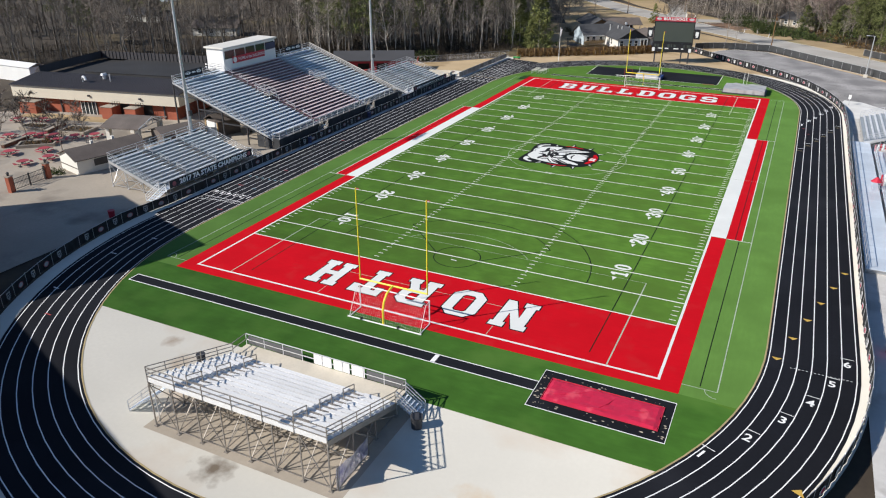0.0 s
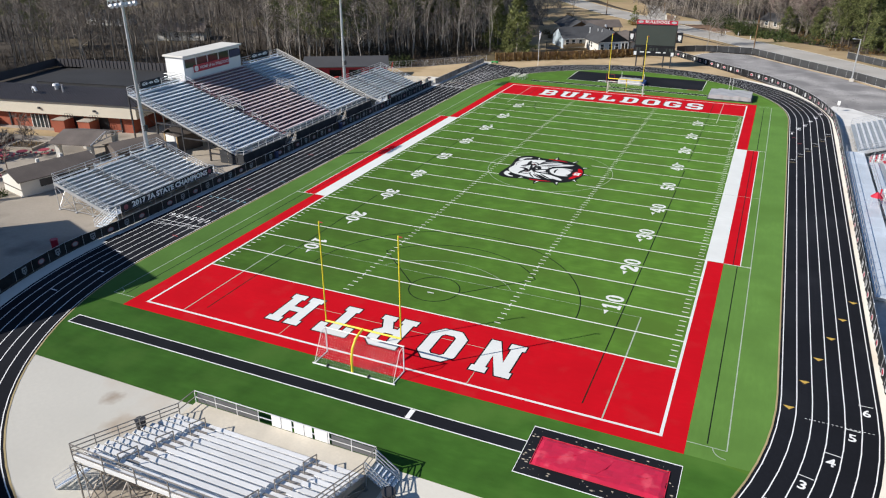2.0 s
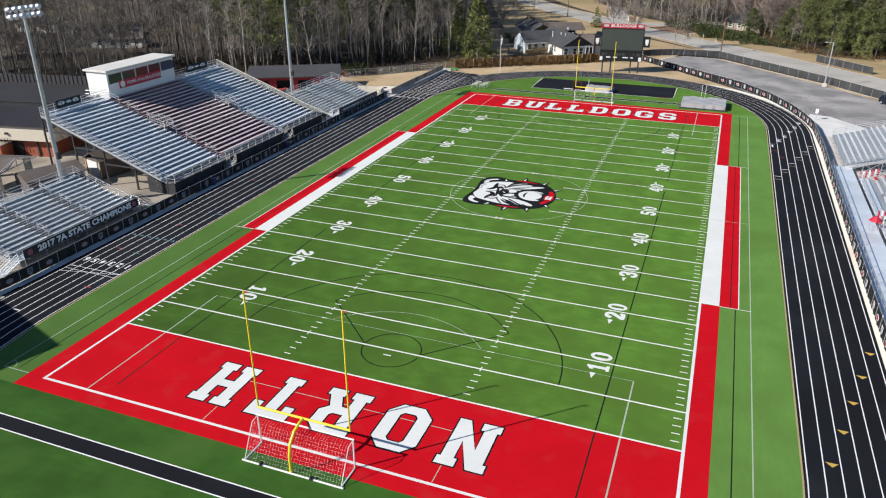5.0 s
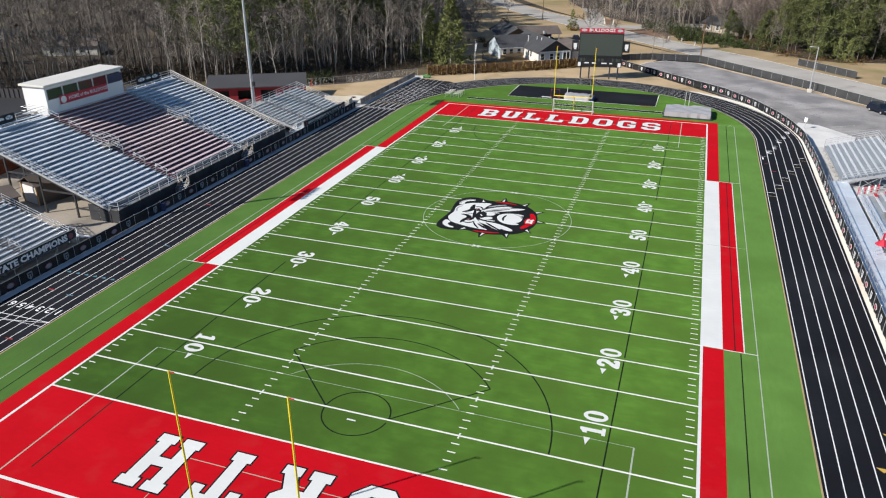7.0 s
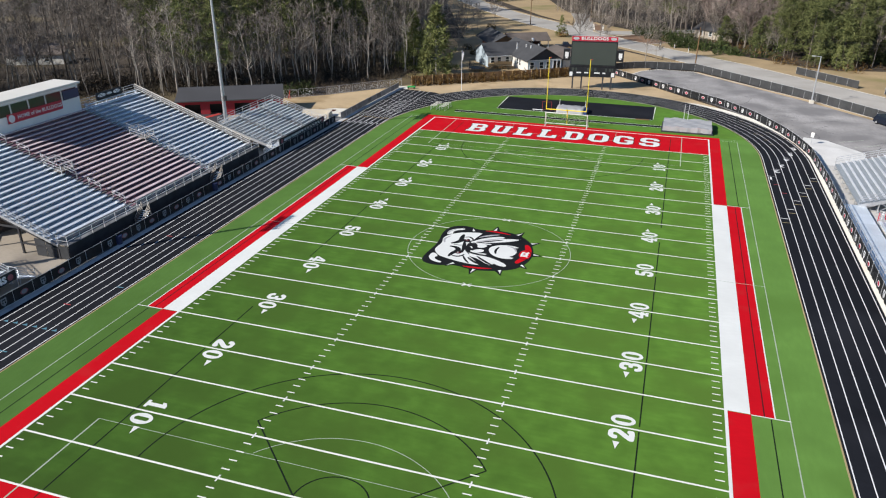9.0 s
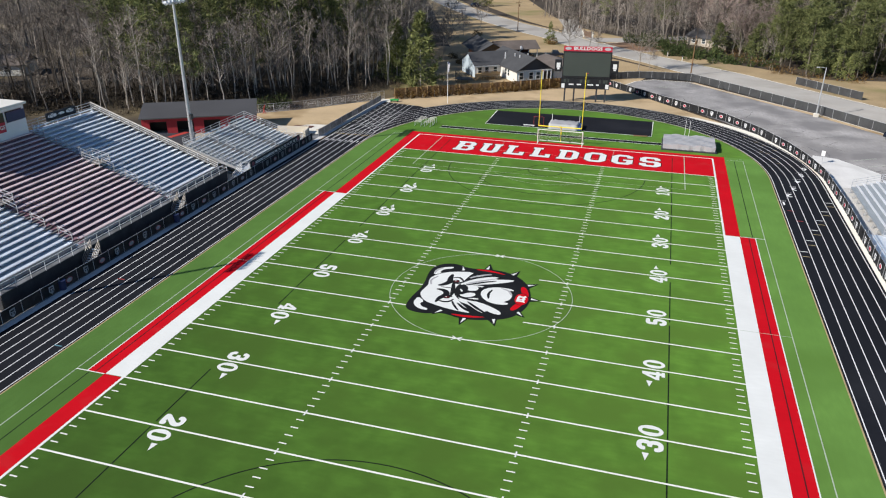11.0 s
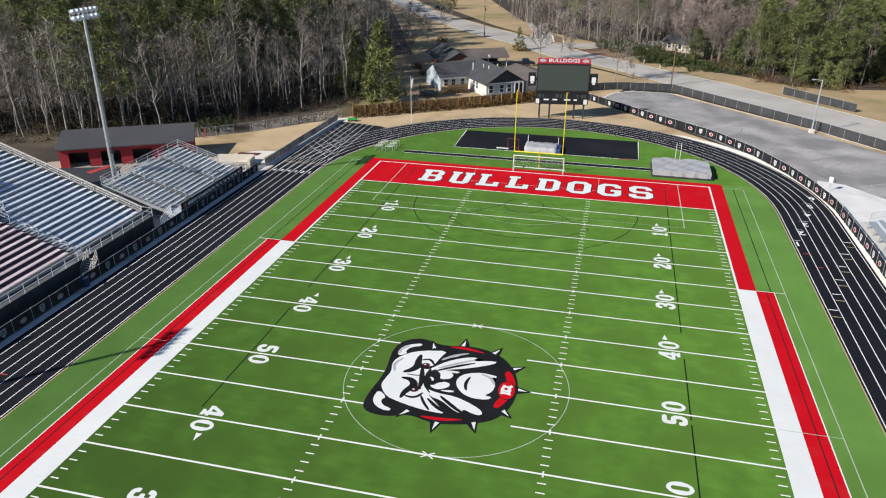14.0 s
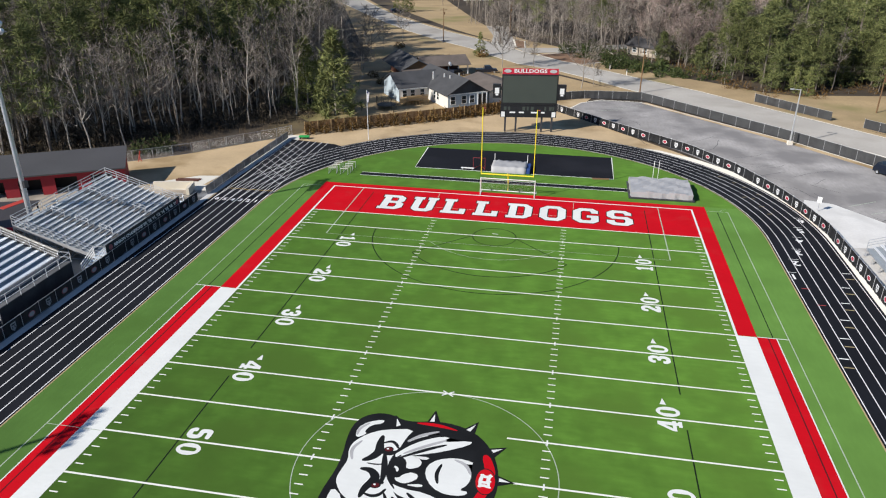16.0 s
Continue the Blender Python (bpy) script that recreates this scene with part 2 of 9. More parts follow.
M_CAR = mat("dark blue car paint", (0.012, 0.016, 0.028), 0.2, 0.1, 0.5, 5.0, 0.0)
M_TYRE = mat("tyre rubber", (0.018, 0.018, 0.018), 0.85, 0.2, 1.0, 8.0, 0.2)
M_LAMP = mat("pale lamp reflector", (0.75, 0.76, 0.78), 0.3, 0.05, 0.5, 5.0, 0.0, metal=0.5)
M_BARK = island_mat("grey bark", (0.17, 0.145, 0.125), (0.58, 0.53, 0.465))
M_BARK_MID = island_mat("mid grey bark", (0.10, 0.085, 0.073), (0.40, 0.36, 0.315))
M_TWIG_DARK = island_mat("dull bare twigs", (0.06, 0.049, 0.04), (0.32, 0.275, 0.235))
M_BARK_DARK = island_mat("dark bark", (0.06, 0.05, 0.042), (0.26, 0.225, 0.195))
M_TWIG = island_mat("bare twigs", (0.065, 0.053, 0.045), (0.42, 0.37, 0.325))
# Twig colours darkened so that the undergrowth carries the forest floor's shade.
M_BRUSH = island_mat("brushwood darkened for forest shade", (0.03, 0.026, 0.020), (0.12, 0.095, 0.07))
M_DRYBRUSH = island_mat("dry tan brush", (0.07, 0.05, 0.032), (0.26, 0.19, 0.12))
M_PINE = island_mat("pine needles", (0.026, 0.043, 0.016), (0.25, 0.265, 0.105))
M_CEDAR = island_mat("olive evergreen", (0.06, 0.074, 0.025), (0.25, 0.265, 0.10))
M_SHRUB = island_mat("rusty shrub leaves", (0.10, 0.05, 0.02), (0.20, 0.13, 0.045))
M_BUSH = island_mat("green shrub leaves", (0.018, 0.032, 0.012), (0.085, 0.105, 0.036))
M_TWIG_PINK = island_mat("reddish bare twigs", (0.15, 0.115, 0.10), (0.40, 0.32, 0.285))


# ---- mesh helpers ----
def part(name, bm, material, parent=None, label=""):
    """Links a bmesh as one mesh object under a thing."""
    me = bpy.data.meshes.new(name)
    bm.to_mesh(me)
    bm.free()
    me.materials.append(material)
    ob = new(name, me)
    ob.parent = parent
    return tagged(ob, label)


def piece(name, me, parent, m=None):
    """One more object on a mesh that already exists."""
    ob = new(name, me)
    ob.parent = parent
    if m is not None:
        ob.matrix_basis = m
    return ob


def thing(name, label, category, at=(0, 0, 0), turn=0.0, group="", kind=""):
    ob = new(name)
    ob.empty_display_size = 0.3
    ob.matrix_basis = pose(*at, 0, 0, turn)
    return tagged(ob, label, category, group, kind)


def mesh_of(name, verts, faces, material):
    me = bpy.data.meshes.new(name)
    me.from_pydata([tuple(v) for v in verts], [], faces)
    me.materials.append(material)
    return me


def box(bm, x0, x1, y0, y1, z0, z1, bevel=0.0):
    v = [bm.verts.new((x, y, z)) for z in (z0, z1) for y in (y0, y1) for x in (x0, x1)]
    fs = [bm.faces.new([v[i] for i in f]) for f in ((0, 2, 3, 1), (4, 5, 7, 6), (0, 1, 5, 4), (2, 6, 7, 3), (0, 4, 6, 2), (1, 3, 7, 5))]
    if bevel:
        es = list({e for f in fs for e in f.edges})
        bmesh.ops.bevel(bm, geom=es, offset=bevel, segments=1, affect="EDGES")
    return v


def boxed(*dims, bevel=0.0):
    bm = bmesh.new()
    box(bm, *dims, bevel=bevel)
    return bm


def beam(bm, a, b, w=0.06, h=None, sides=4):
    """A straight bar from a to b."""
    a, b = Vector(a), Vector(b)
    d = b - a
    if d.length < 1e-6:
        return
    q = d.to_track_quat("Z", "Y")
    h = h or w
    rings = []
    for p in (a, b):
        ring = []
        for k in range(sides):
            an = 2 * math.pi * (k + 0.5) / sides
            r = 0.7071 if sides == 4 else 0.5
            ring.append(bm.verts.new(p + q @ Vector((math.cos(an) * w * r, math.sin(an) * h * r, 0))))
        rings.append(ring)
    for k in range(sides):
        bm.faces.new((rings[0][k], rings[0][(k + 1) % sides], rings[1][(k + 1) % sides], rings[1][k]))
    bm.faces.new(rings[0][::-1])
    bm.faces.new(rings[1])


def tube(bm, pts, w=0.06, sides=6):
    """One bent pipe through the points."""
    pts = [Vector(p) for p in pts]
    rings = []
    for i, p in enumerate(pts):
        d = (pts[min(i + 1, len(pts) - 1)] - pts[max(i - 1, 0)]).normalized()
        q = d.to_track_quat("Z", "Y")
        rings.append([bm.verts.new(p + q @ Vector((math.cos(2 * math.pi * k / sides) * w / 2, math.sin(2 * math.pi * k / sides) * w / 2, 0))) for k in range(sides)])
    for a, b in zip(rings, rings[1:]):
        for k in range(sides):
            bm.faces.new((a[k], a[(k + 1) % sides], b[(k + 1) % sides], b[k]))
    bm.faces.new(rings[0][::-1])
    bm.faces.new(rings[-1])


def flat(bm, pts, z=0.0):
    """A flat polygon, facing up."""
    area = sum(a[0] * b[1] - b[0] * a[1] for a, b in zip(pts, pts[1:] + pts[:1]))
    if area < 0:
        pts = pts[::-1]
    return bm.faces.new([bm.verts.new((p[0], p[1], z)) for p in pts])


def slab(bm, pts, z0, z1):
    """A flat polygon with thickness."""
    area = sum(a[0] * b[1] - b[0] * a[1] for a, b in zip(pts, pts[1:] + pts[:1]))
    if area < 0:
        pts = pts[::-1]
    lo, hi = [bm.verts.new((p[0], p[1], z0)) for p in pts], [bm.verts.new((p[0], p[1], z1)) for p in pts]
    bm.faces.new(hi)
    bm.faces.new(lo[::-1])
    for i in range(len(pts)):
        j = (i + 1) % len(pts)
        bm.faces.new((lo[i], lo[j], hi[j], hi[i]))


def ribbon(bm, left, right, z=0.0, closed=False):
    """A flat band between two lines of points."""
    a = [bm.verts.new((p[0], p[1], z)) for p in left]
    b = [bm.verts.new((p[0], p[1], z)) for p in right]
    n = len(a)
    for i in range(n if closed else n - 1):
        j = (i + 1) % n
        f = bm.faces.new((a[i], a[j], b[j], b[i]))
        f.normal_update()
        if f.normal.z < 0:
            f.normal_flip()


def stroke(bm, pts, w, z=0.0, closed=False):
    """A painted line of width w along points."""
    n = len(pts)
    left, right = [], []
    for i in range(n):
        p, q = pts[(i - 1) % n] if closed or i else pts[0], pts[(i + 1) % n] if closed or i < n - 1 else pts[-1]
        d = Vector((q[0] - p[0], q[1] - p[1])).normalized()
        left.append((pts[i][0] - d.y * w / 2, pts[i][1] + d.x * w / 2))
        right.append((pts[i][0] + d.y * w / 2, pts[i][1] - d.x * w / 2))
    ribbon(bm, left, right, z, closed)


def arc(cx, cy, r, a0, a1, n=40, ry=None):
    ry = ry or r
    return [(cx + r * math.cos(radians(a0 + (a1 - a0) * i / n)), cy + ry * math.sin(radians(a0 + (a1 - a0) * i / n))) for i in range(n + 1)]


def text_mesh(name, words, size, material, depth=0.0, bold=0.02):
    """Words as a mesh in the built-in font, centred, in the x-y plane."""
    cu = bpy.data.curves.new(name, "FONT")
    cu.body, cu.size, cu.align_x, cu.align_y, cu.extrude = words, size, "CENTER", "CENTER", depth
    cu.resolution_u, cu.offset = 2, size * bold
    ob = bpy.data.objects.new(name, cu)
    scene.collection.objects.link(ob)
    bpy.context.view_layer.update()
    me = bpy.data.meshes.new_from_object(ob.evaluated_get(bpy.context.evaluated_depsgraph_get()))
    bpy.data.objects.remove(ob)
    bpy.data.curves.remove(cu)
    me.materials.clear()
    me.materials.append(material)
    return me

# ---- ground ----
YD = 0.9144
SIDE, GOAL, END = 24.384, 45.72, 54.864
TRACK_A, TRACK_B, TRACK_Y = 32.2, 35.4, 46.0


def oval(d, n=48):
    """The closed line that lies d outside the inner edge of the running track."""
    pts = []
    for side in (1, -1):
        for i in range(n + 1):
            an = math.pi * i / n
            c, s = math.cos(an), math.sin(an)
            nx, ny = c / TRACK_A, s / TRACK_B
            k = math.hypot(nx, ny)
            pts.append((side * (TRACK_A * c + d * nx / k), side * (TRACK_Y + TRACK_B * s + d * ny / k)))
    return pts


def sheet(name, pts, z, material, label, category):
    bm = bmesh.new()
    flat(bm, pts, z)
    return tagged(part(name, bm, material), label, category, kind="structure")


bm = bmesh.new()
bmesh.ops.create_grid(bm, x_segments=40, y_segments=40, size=2500)
tagged(part("ground", bm, M_LITTER), "brown leaf-littered ground under winter woods", "ground", kind="structure").location.z = -0.16

CUT_X = TRACK_A * math.sqrt(1 - ((66.1 - TRACK_Y) / TRACK_B) ** 2)
sheet("infield_concrete", [(-CUT_X, -66.05)] + [p for p in oval(0.0) if p[1] < -66.1] + [(CUT_X, -66.05)], -0.012, M_CONCRETE, "pale concrete apron inside the near bend", "concrete apron")
inner = oval(0.0)
turf = sheet("turf", [p for p in inner if p[1] > -66.1 and p[0] > 0 and p[1] < 0] + [p for p in inner if p[1] >= 0] + [p for p in inner if p[1] > -66.1 and p[0] < 0 and p[1] < 0] + [(-CUT_X, -66.1), (CUT_X, -66.1)], 0.0, M_TURF, "green artificial turf with painted sport lines", "turf")
bm = bmesh.new()
for s in (1, -1):
    ys = [-56.4 + 112.8 * i / 60 for i in range(61)]
    ribbon(bm, [(s * 26.3, y) for y in ys], [(s * (TRACK_A * math.sqrt(max(0, 1 - (max(0, abs(y) - TRACK_Y) / TRACK_B) ** 2)) - 0.02), y) for y in ys], 0.004)
part("turf_margin", bm, M_TURF_PALE, turf, "lighter green turf strips beside the sidelines")

bm = bmesh.new()
ys = [-66.08 + 11.1 * i / 12 for i in range(13)]
edge = [min(26.3 if y > -56.4 else 99, TRACK_A * math.sqrt(max(0, 1 - (max(0, abs(y) - TRACK_Y) / TRACK_B) ** 2)) - 0.05) for y in ys]
ribbon(bm, [(-e, y) for e, y in zip(edge, ys)], list(zip(edge, ys)), 0.003)
part("end_turf", bm, M_TURF_DEEP, turf, "deeper green turf behind the end zone")

# the running track and its lanes
bm = bmesh.new()
ribbon(bm, oval(0.0), oval(7.25), -0.01, closed=True)
track = tagged(part("running_track", bm, M_TRACK), "black rubber running track with white lane lines", "running track", kind="structure")
bm = bmesh.new()
flat(bm, [(-32.2, 46.2), (-39.6, 46.2), (-39.6, 76.5), (-31.0, 75.0), (-27.5, 72.6), (-29.0, 64.0)], -0.014)
part("track_chute", bm, M_TRACK, track)
bm = bmesh.new()
flat(bm, [(-39.35, -46.0), (-39.35, 46.2), (-40.0, 46.2), (-40.0, -46.0)], -0.013)
part("track_apron", bm, M_TRACK, track)
for k in range(7):
    bm = bmesh.new()
    stroke(bm, oval(0.25 + 1.115 * k), 0.08, -0.005, closed=True)
    part("lane_line", bm, M_LANE, track)
    bm = bmesh.new()
    stroke(bm, [(-32.45 - 1.115 * k, 46.0), (-32.45 - 1.115 * k, 75.6 + 0.1 * k)], 0.075, -0.0045)
    part("lane_line", bm, M_LANE, track)
bm = bmesh.new()
stroke(bm, oval(-0.04), 0.13, 0.009, closed=True)
part("track_edge", bm, M_TAN, track, "narrow tan edge strip round the turf")


def oval_at(d, y_deg, side=1, end=-1):
    """A place on the bend: angle in degrees past the end of the straight, and the heading there."""
    an = radians(y_deg)
    c, s = math.cos(an), math.sin(an)
    nx, ny = c / TRACK_A, s / TRACK_B
    k = math.hypot(nx, ny)
    return side * (TRACK_A * c + d * nx / k), end * (TRACK_Y + TRACK_B * s + d * ny / k), side * nx / k, end * ny / k


def lane_number(word, x, y, turn, size=1.25):
    ob = piece("lane_number", text_mesh("lane_number", word, size, M_LANE), track, pose(x, y, -0.004, 0, 0, turn))
    return ob


def painted(name, pts, material, z=-0.0045):
    bm = bmesh.new()
    flat(bm, pts, z)
    return part(name, bm, material, track)


# staggered starts on the near and far bends of the back straight
STARTS = [(29.3, -62.0), (32.0, -58.7), (34.1, -55.4), (35.85, -52.2), (37.3, -48.7), (38.4, -45.1)]
for k, (x, y) in enumerate(STARTS):
    nx, ny = x / TRACK_A ** 2, min(0, y + TRACK_Y) / TRACK_B ** 2
    q = math.hypot(nx, ny)
    nx, ny = nx / q, ny / q
    lane_number(str(k + 1), x + ny * 1.0, y - nx * 1.0, math.degrees(math.atan2(ny, nx)))
    bm = bmesh.new()
    stroke(bm, [(x - nx * 0.52, y - ny * 0.52), (x + nx * 0.52, y + ny * 0.52)], 0.07, -0.0042)
    part("start_line", bm, M_LANE, track)
FAR_STARTS = [(32.8, 36.8), (33.9, 40.35), (34.9, 43.4), (35.9, 47.0), (36.8, 50.3), (37.7, 53.6)]
for k, (x, y) in enumerate(FAR_STARTS):
    nx, ny = x / TRACK_A ** 2, max(0, y - TRACK_Y) / TRACK_B ** 2
    q = math.hypot(nx, ny)
    nx, ny = nx / q, ny / q
    lane_number(str(k + 1), x, y, math.degrees(math.atan2(ny, nx)) + 180, 1.7)
    bm = bmesh.new()
    stroke(bm, [(x - nx * 0.52 - ny * 1.0, y - ny * 0.52 + nx * 1.0), (x + nx * 0.52 - ny * 1.0, y + ny * 0.52 + nx * 1.0)], 0.07, -0.0042)
    part("start_line", bm, M_LANE, track)
for k in range(6):
    for y0, colour in ((-47.5 + 4.1 * k, M_YELLOW), (20.5 + 3.6 * k, M_LANE), (19.1 + 3.6 * k, M_TAN)):
        x = 32.45 + 1.115 * (k + 0.5)
        painted("lane_mark", [(x - 0.42, y0 + 0.12), (x + 0.42, y0 + 0.12), (x, y0 - 0.35)] if y0 < 0 else [(x - 0.42, y0), (x + 0.42, y0), (x + 0.42, y0 + 0.14), (x - 0.42, y0 + 0.14)], colour)
for x, y in ((32.4, 61.4), (33.3, 60.9), (33.9, 58.0), (34.4, 55.4), (33.2, 65.7), (32.1, 67.4), (30.6, 70.0), (34.6, 63.0)):
    painted("lane_mark", [(x - 0.35, y - 0.12), (x + 0.35, y + 0.08), (x + 0.32, y + 0.2), (x - 0.38, y)], M_TAN)
painted("lane_mark", [(33.2, -68.5), (34.0, -68.2), (33.9, -68.8)], M_YELLOW)
for k in range(6):
    x = -32.45 - 1.115 * (k + 0.5)
    lane_number(str(k + 1), x, -36.4, 180)
    lane_number(str(k + 1), x, 47.0, 0)
    painted("lane_mark", [(x - 0.3, -29.4), (x + 0.3, -29.4), (x, -29.05)], M_TEAL)
bm = bmesh.new()
stroke(bm, [(-32.3, -38.2), (-39.0, -38.2)], 0.08, -0.0042)
stroke(bm, [(-32.3, -38.2), (-39.0, -39.6)], 0.06, -0.0038)
stroke(bm, [(-32.3, -39.0), (-39.0, -38.9)], 0.05, -0.0034)
part("finish_line", bm, M_LANE, track)
bm = bmesh.new()
stroke(bm, [(-32.3, 51.2), (-38.9, 51.2)], 0.10, -0.0042)
part("start_line", bm, M_YELLOW, track)
bm = bmesh.new()
for k in range(7):
    stroke(bm, [(-32.4 - 0.3 * k, 54 + 2.6 * k), (-38.9, 60.5 + 2.3 * k)], 0.06, -0.0040 + 0.0002 * k)
part("start_line", bm, M_LANE, track)
for x, y, colour in ((-34.0, -52.0, M_LANE), (-36.2, -47.5, M_LANE), (-35.0, -57.0, M_LANE), (-33.5, -41.5, M_ORANGE), (-35.6, -25.0, M_ORANGE), (-33.2, -20.5, M_TEAL), (-37.2, -33.0, M_ORANGE), (-34.6, -33.4, M_TEAL), (-36.6, -8.0, M_ORANGE), (33.3, 34.0, M_ORANGE), (33.9, 30.5, M_ORANGE), (-29.6, -69.5, M_ORANGE), (-33.6, -65.5, M_LANE)):
    painted("lane_mark", [(x - 0.4, y - 0.07), (x + 0.4, y - 0.07), (x + 0.4, y + 0.07), (x - 0.4, y + 0.07)], colour, -0.003)

# ---- markings of the football field ----


def area_paint(name, pts, material, z, label=""):
    bm = bmesh.new()
    flat(bm, pts, z)
    return part(name, bm, material, turf, label)


def rect(x0, x1, y0, y1):
    return [(x0, y0), (x1, y0), (x1, y1), (x0, y1)]


for s in (1, -1):
    area_paint("end_zone", rect(-SIDE, SIDE, s * GOAL, s * END), M_RED, 0.006, "solid red painted end zone")
    area_paint("end_border", rect(-26.3, 26.3, s * 55.1, s * 56.42), M_RED, 0.006)
    bm = bmesh.new()
    flat(bm, rect(-SIDE - 0.24, SIDE + 0.24, s * END, s * 55.1), 0.010)
    part("end_line", bm, M_WHITE, turf)
    for t in (1, -1):
        area_paint("side_border", rect(s * 24.63, s * 26.3, t * 22.95, t * 55.1), M_RED, 0.006)
        area_paint("sideline", rect(s * SIDE, s * 24.62, t * 22.9, t * END), M_WHITE, 0.010)
    area_paint("coaching_strip", rect(s * SIDE, s * 26.25, -22.9, 22.9), M_WHITE, 0.010, "wide white painted strip along the team box")
    area_paint("team_box", rect(s * 26.25, s * 27.95, -22.9, 22.9), M_RED, 0.006, "red painted team box strip")
    bm = bmesh.new()
    stroke(bm, [(s * 28.0, -22.9), (s * 28.0, 22.9)], 0.10, 0.010)
    for y in (-22.95, 22.95):
        stroke(bm, [(s * 26.3, y), (s * 29.1, y)], 0.10, 0.012)
    part("team_box_line", bm, M_WHITE, turf)
    bm = bmesh.new()
    stroke(bm, [(s * 27.25, -22.9), (s * 27.25, 22.9)], 0.10, 0.011)
    part("box_centre_line", bm, M_DARKRED, turf)
    bm = bmesh.new()
    for y0, y1 in ((-54.6, -23.1), (23.1, 54.6)):
        stroke(bm, [(s * 27.7, y0), (s * 27.7, y1)], 0.09, 0.008)
    part("black_side_line", bm, M_SOFTBLACK, turf)
    bm = bmesh.new()
    stroke(bm, [(s * 29.05, -54.9), (s * 29.05, 54.9)], 0.09, 0.008)
    for t in (1, -1):
        stroke(bm, [(s * 26.3, t * 54.9), (s * 29.05, t * 54.9)], 0.07, 0.009)
        stroke(bm, arc(s * 29.05, t * 54.9, 0.95, 180 if s > 0 else 0, (180 + t * s * -90) if s > 0 else t * -90 * -s * 1, 10), 0.06, 0.010)
    part("soccer_side_line", bm, M_FAINT, turf)
for i in range(-10, 11):
    bm = bmesh.new()
    y = i * 5 * YD
    x1 = SIDE
    spans = [(-x1, x1)]
    if abs(i) <= 1:
        spans = [(-x1, -5.6), (5.2 if i else 5.9, x1)]
    for a, b in spans:
        flat(bm, rect(a, b, y - 0.080, y + 0.080), 0.012)
    part("goal_line" if abs(i) == 10 else "yard_line", bm, M_LINE, turf)
# hash marks and sideline ticks, one small stroke for every yard
tick = mesh_of("yard_tick", [(-0.31, -0.055, 0), (0.31, -0.055, 0), (0.31, 0.055, 0), (-0.31, 0.055, 0)], [(0, 1, 2, 3)], M_LINE)
cross = mesh_of("hash_cross", [(-0.06, -0.31, 0), (0.06, -0.31, 0), (0.06, 0.31, 0), (-0.06, 0.31, 0)], [(0, 1, 2, 3)], M_WHITE)
for i in range(-49, 50):
    for x in (-8.128, 8.128):
        if i % 5:
            piece("yard_tick", tick, turf, pose(x, i * YD, 0.012))
        else:
            piece("hash_cross", cross, turf, pose(x, i * YD, 0.0135))
    if i % 5:
        for x in (-23.85, 23.85):
            piece("yard_tick", tick, turf, pose(x, i * YD, 0.012))

# block letters, drawn on a grid seven wide and ten high
GLYPH = {}
GLYPH["H"] = [[(0, 0), (3, 0), (3, 1.6), (2.5, 1.6), (2.5, 4.2), (4.5, 4.2), (4.5, 1.6), (4, 1.6), (4, 0), (7, 0), (7, 1.6), (6.5, 1.6), (6.5, 8.4), (7, 8.4), (7, 10), (4, 10), (4, 8.4), (4.5, 8.4), (4.5, 5.8), (2.5, 5.8), (2.5, 8.4), (3, 8.4), (3, 10), (0, 10), (0, 8.4), (0.5, 8.4), (0.5, 1.6), (0, 1.6)]]
GLYPH["T"] = [[(2, 0), (5, 0), (5, 1.6), (4.5, 1.6), (4.5, 8.2), (5.4, 8.2), (5.4, 6.8), (7, 6.8), (7, 10), (0, 10), (0, 6.8), (1.6, 6.8), (1.6, 8.2), (2.5, 8.2), (2.5, 1.6), (2, 1.6)]]
GLYPH["N"] = [[(0, 0), (2.9, 0), (2.9, 1.6), (2.4, 1.6), (2.4, 6), (4.9, 0), (6.6, 0), (6.6, 8.4), (7.1, 8.4), (7.1, 10), (4.2, 10), (4.2, 8.4), (4.7, 8.4), (4.7, 4.6), (2.5, 10), (0, 10), (0, 8.4), (0.5, 8.4), (0.5, 1.6), (0, 1.6)]]
GLYPH["U"] = [[(1.8, 0), (5.2, 0), (6.5, 1.4), (6.5, 8.4), (7, 8.4), (7, 10), (4, 10), (4, 8.4), (4.5, 8.4), (4.5, 2.3), (4.1, 1.8), (2.9, 1.8), (2.5, 2.3), (2.5, 8.4), (3, 8.4), (3, 10), (0, 10), (0, 8.4), (0.5, 8.4), (0.5, 1.4)]]
GLYPH["L"] = [[(0, 0), (6.6, 0), (6.6, 3.6), (4.9, 3.6), (4.9, 1.8), (2.6, 1.8), (2.6, 8.4), (3.4, 8.4), (3.4, 10), (0, 10), (0, 8.4), (0.6, 8.4), (0.6, 1.6), (0, 1.6)]]
GLYPH["O"] = [[(1.8, 0), (5.2, 0), (7, 2), (7, 8), (5.2, 10), (1.8, 10), (0, 8), (0, 2)], [(2.6, 1.8), (2.1, 2.4), (2.1, 7.6), (2.6, 8.2), (4.4, 8.2), (4.9, 7.6), (4.9, 2.4), (4.4, 1.8)]]
GLYPH["D"] = [[(0, 0), (5, 0), (6.8, 1.9), (6.8, 8.1), (5, 10), (0, 10), (0, 8.4), (0.6, 8.4), (0.6, 1.6), (0, 1.6)], [(2.6, 1.7), (2.6, 8.3), (4.3, 8.3), (4.8, 7.7), (4.8, 2.3), (4.3, 1.7)]]
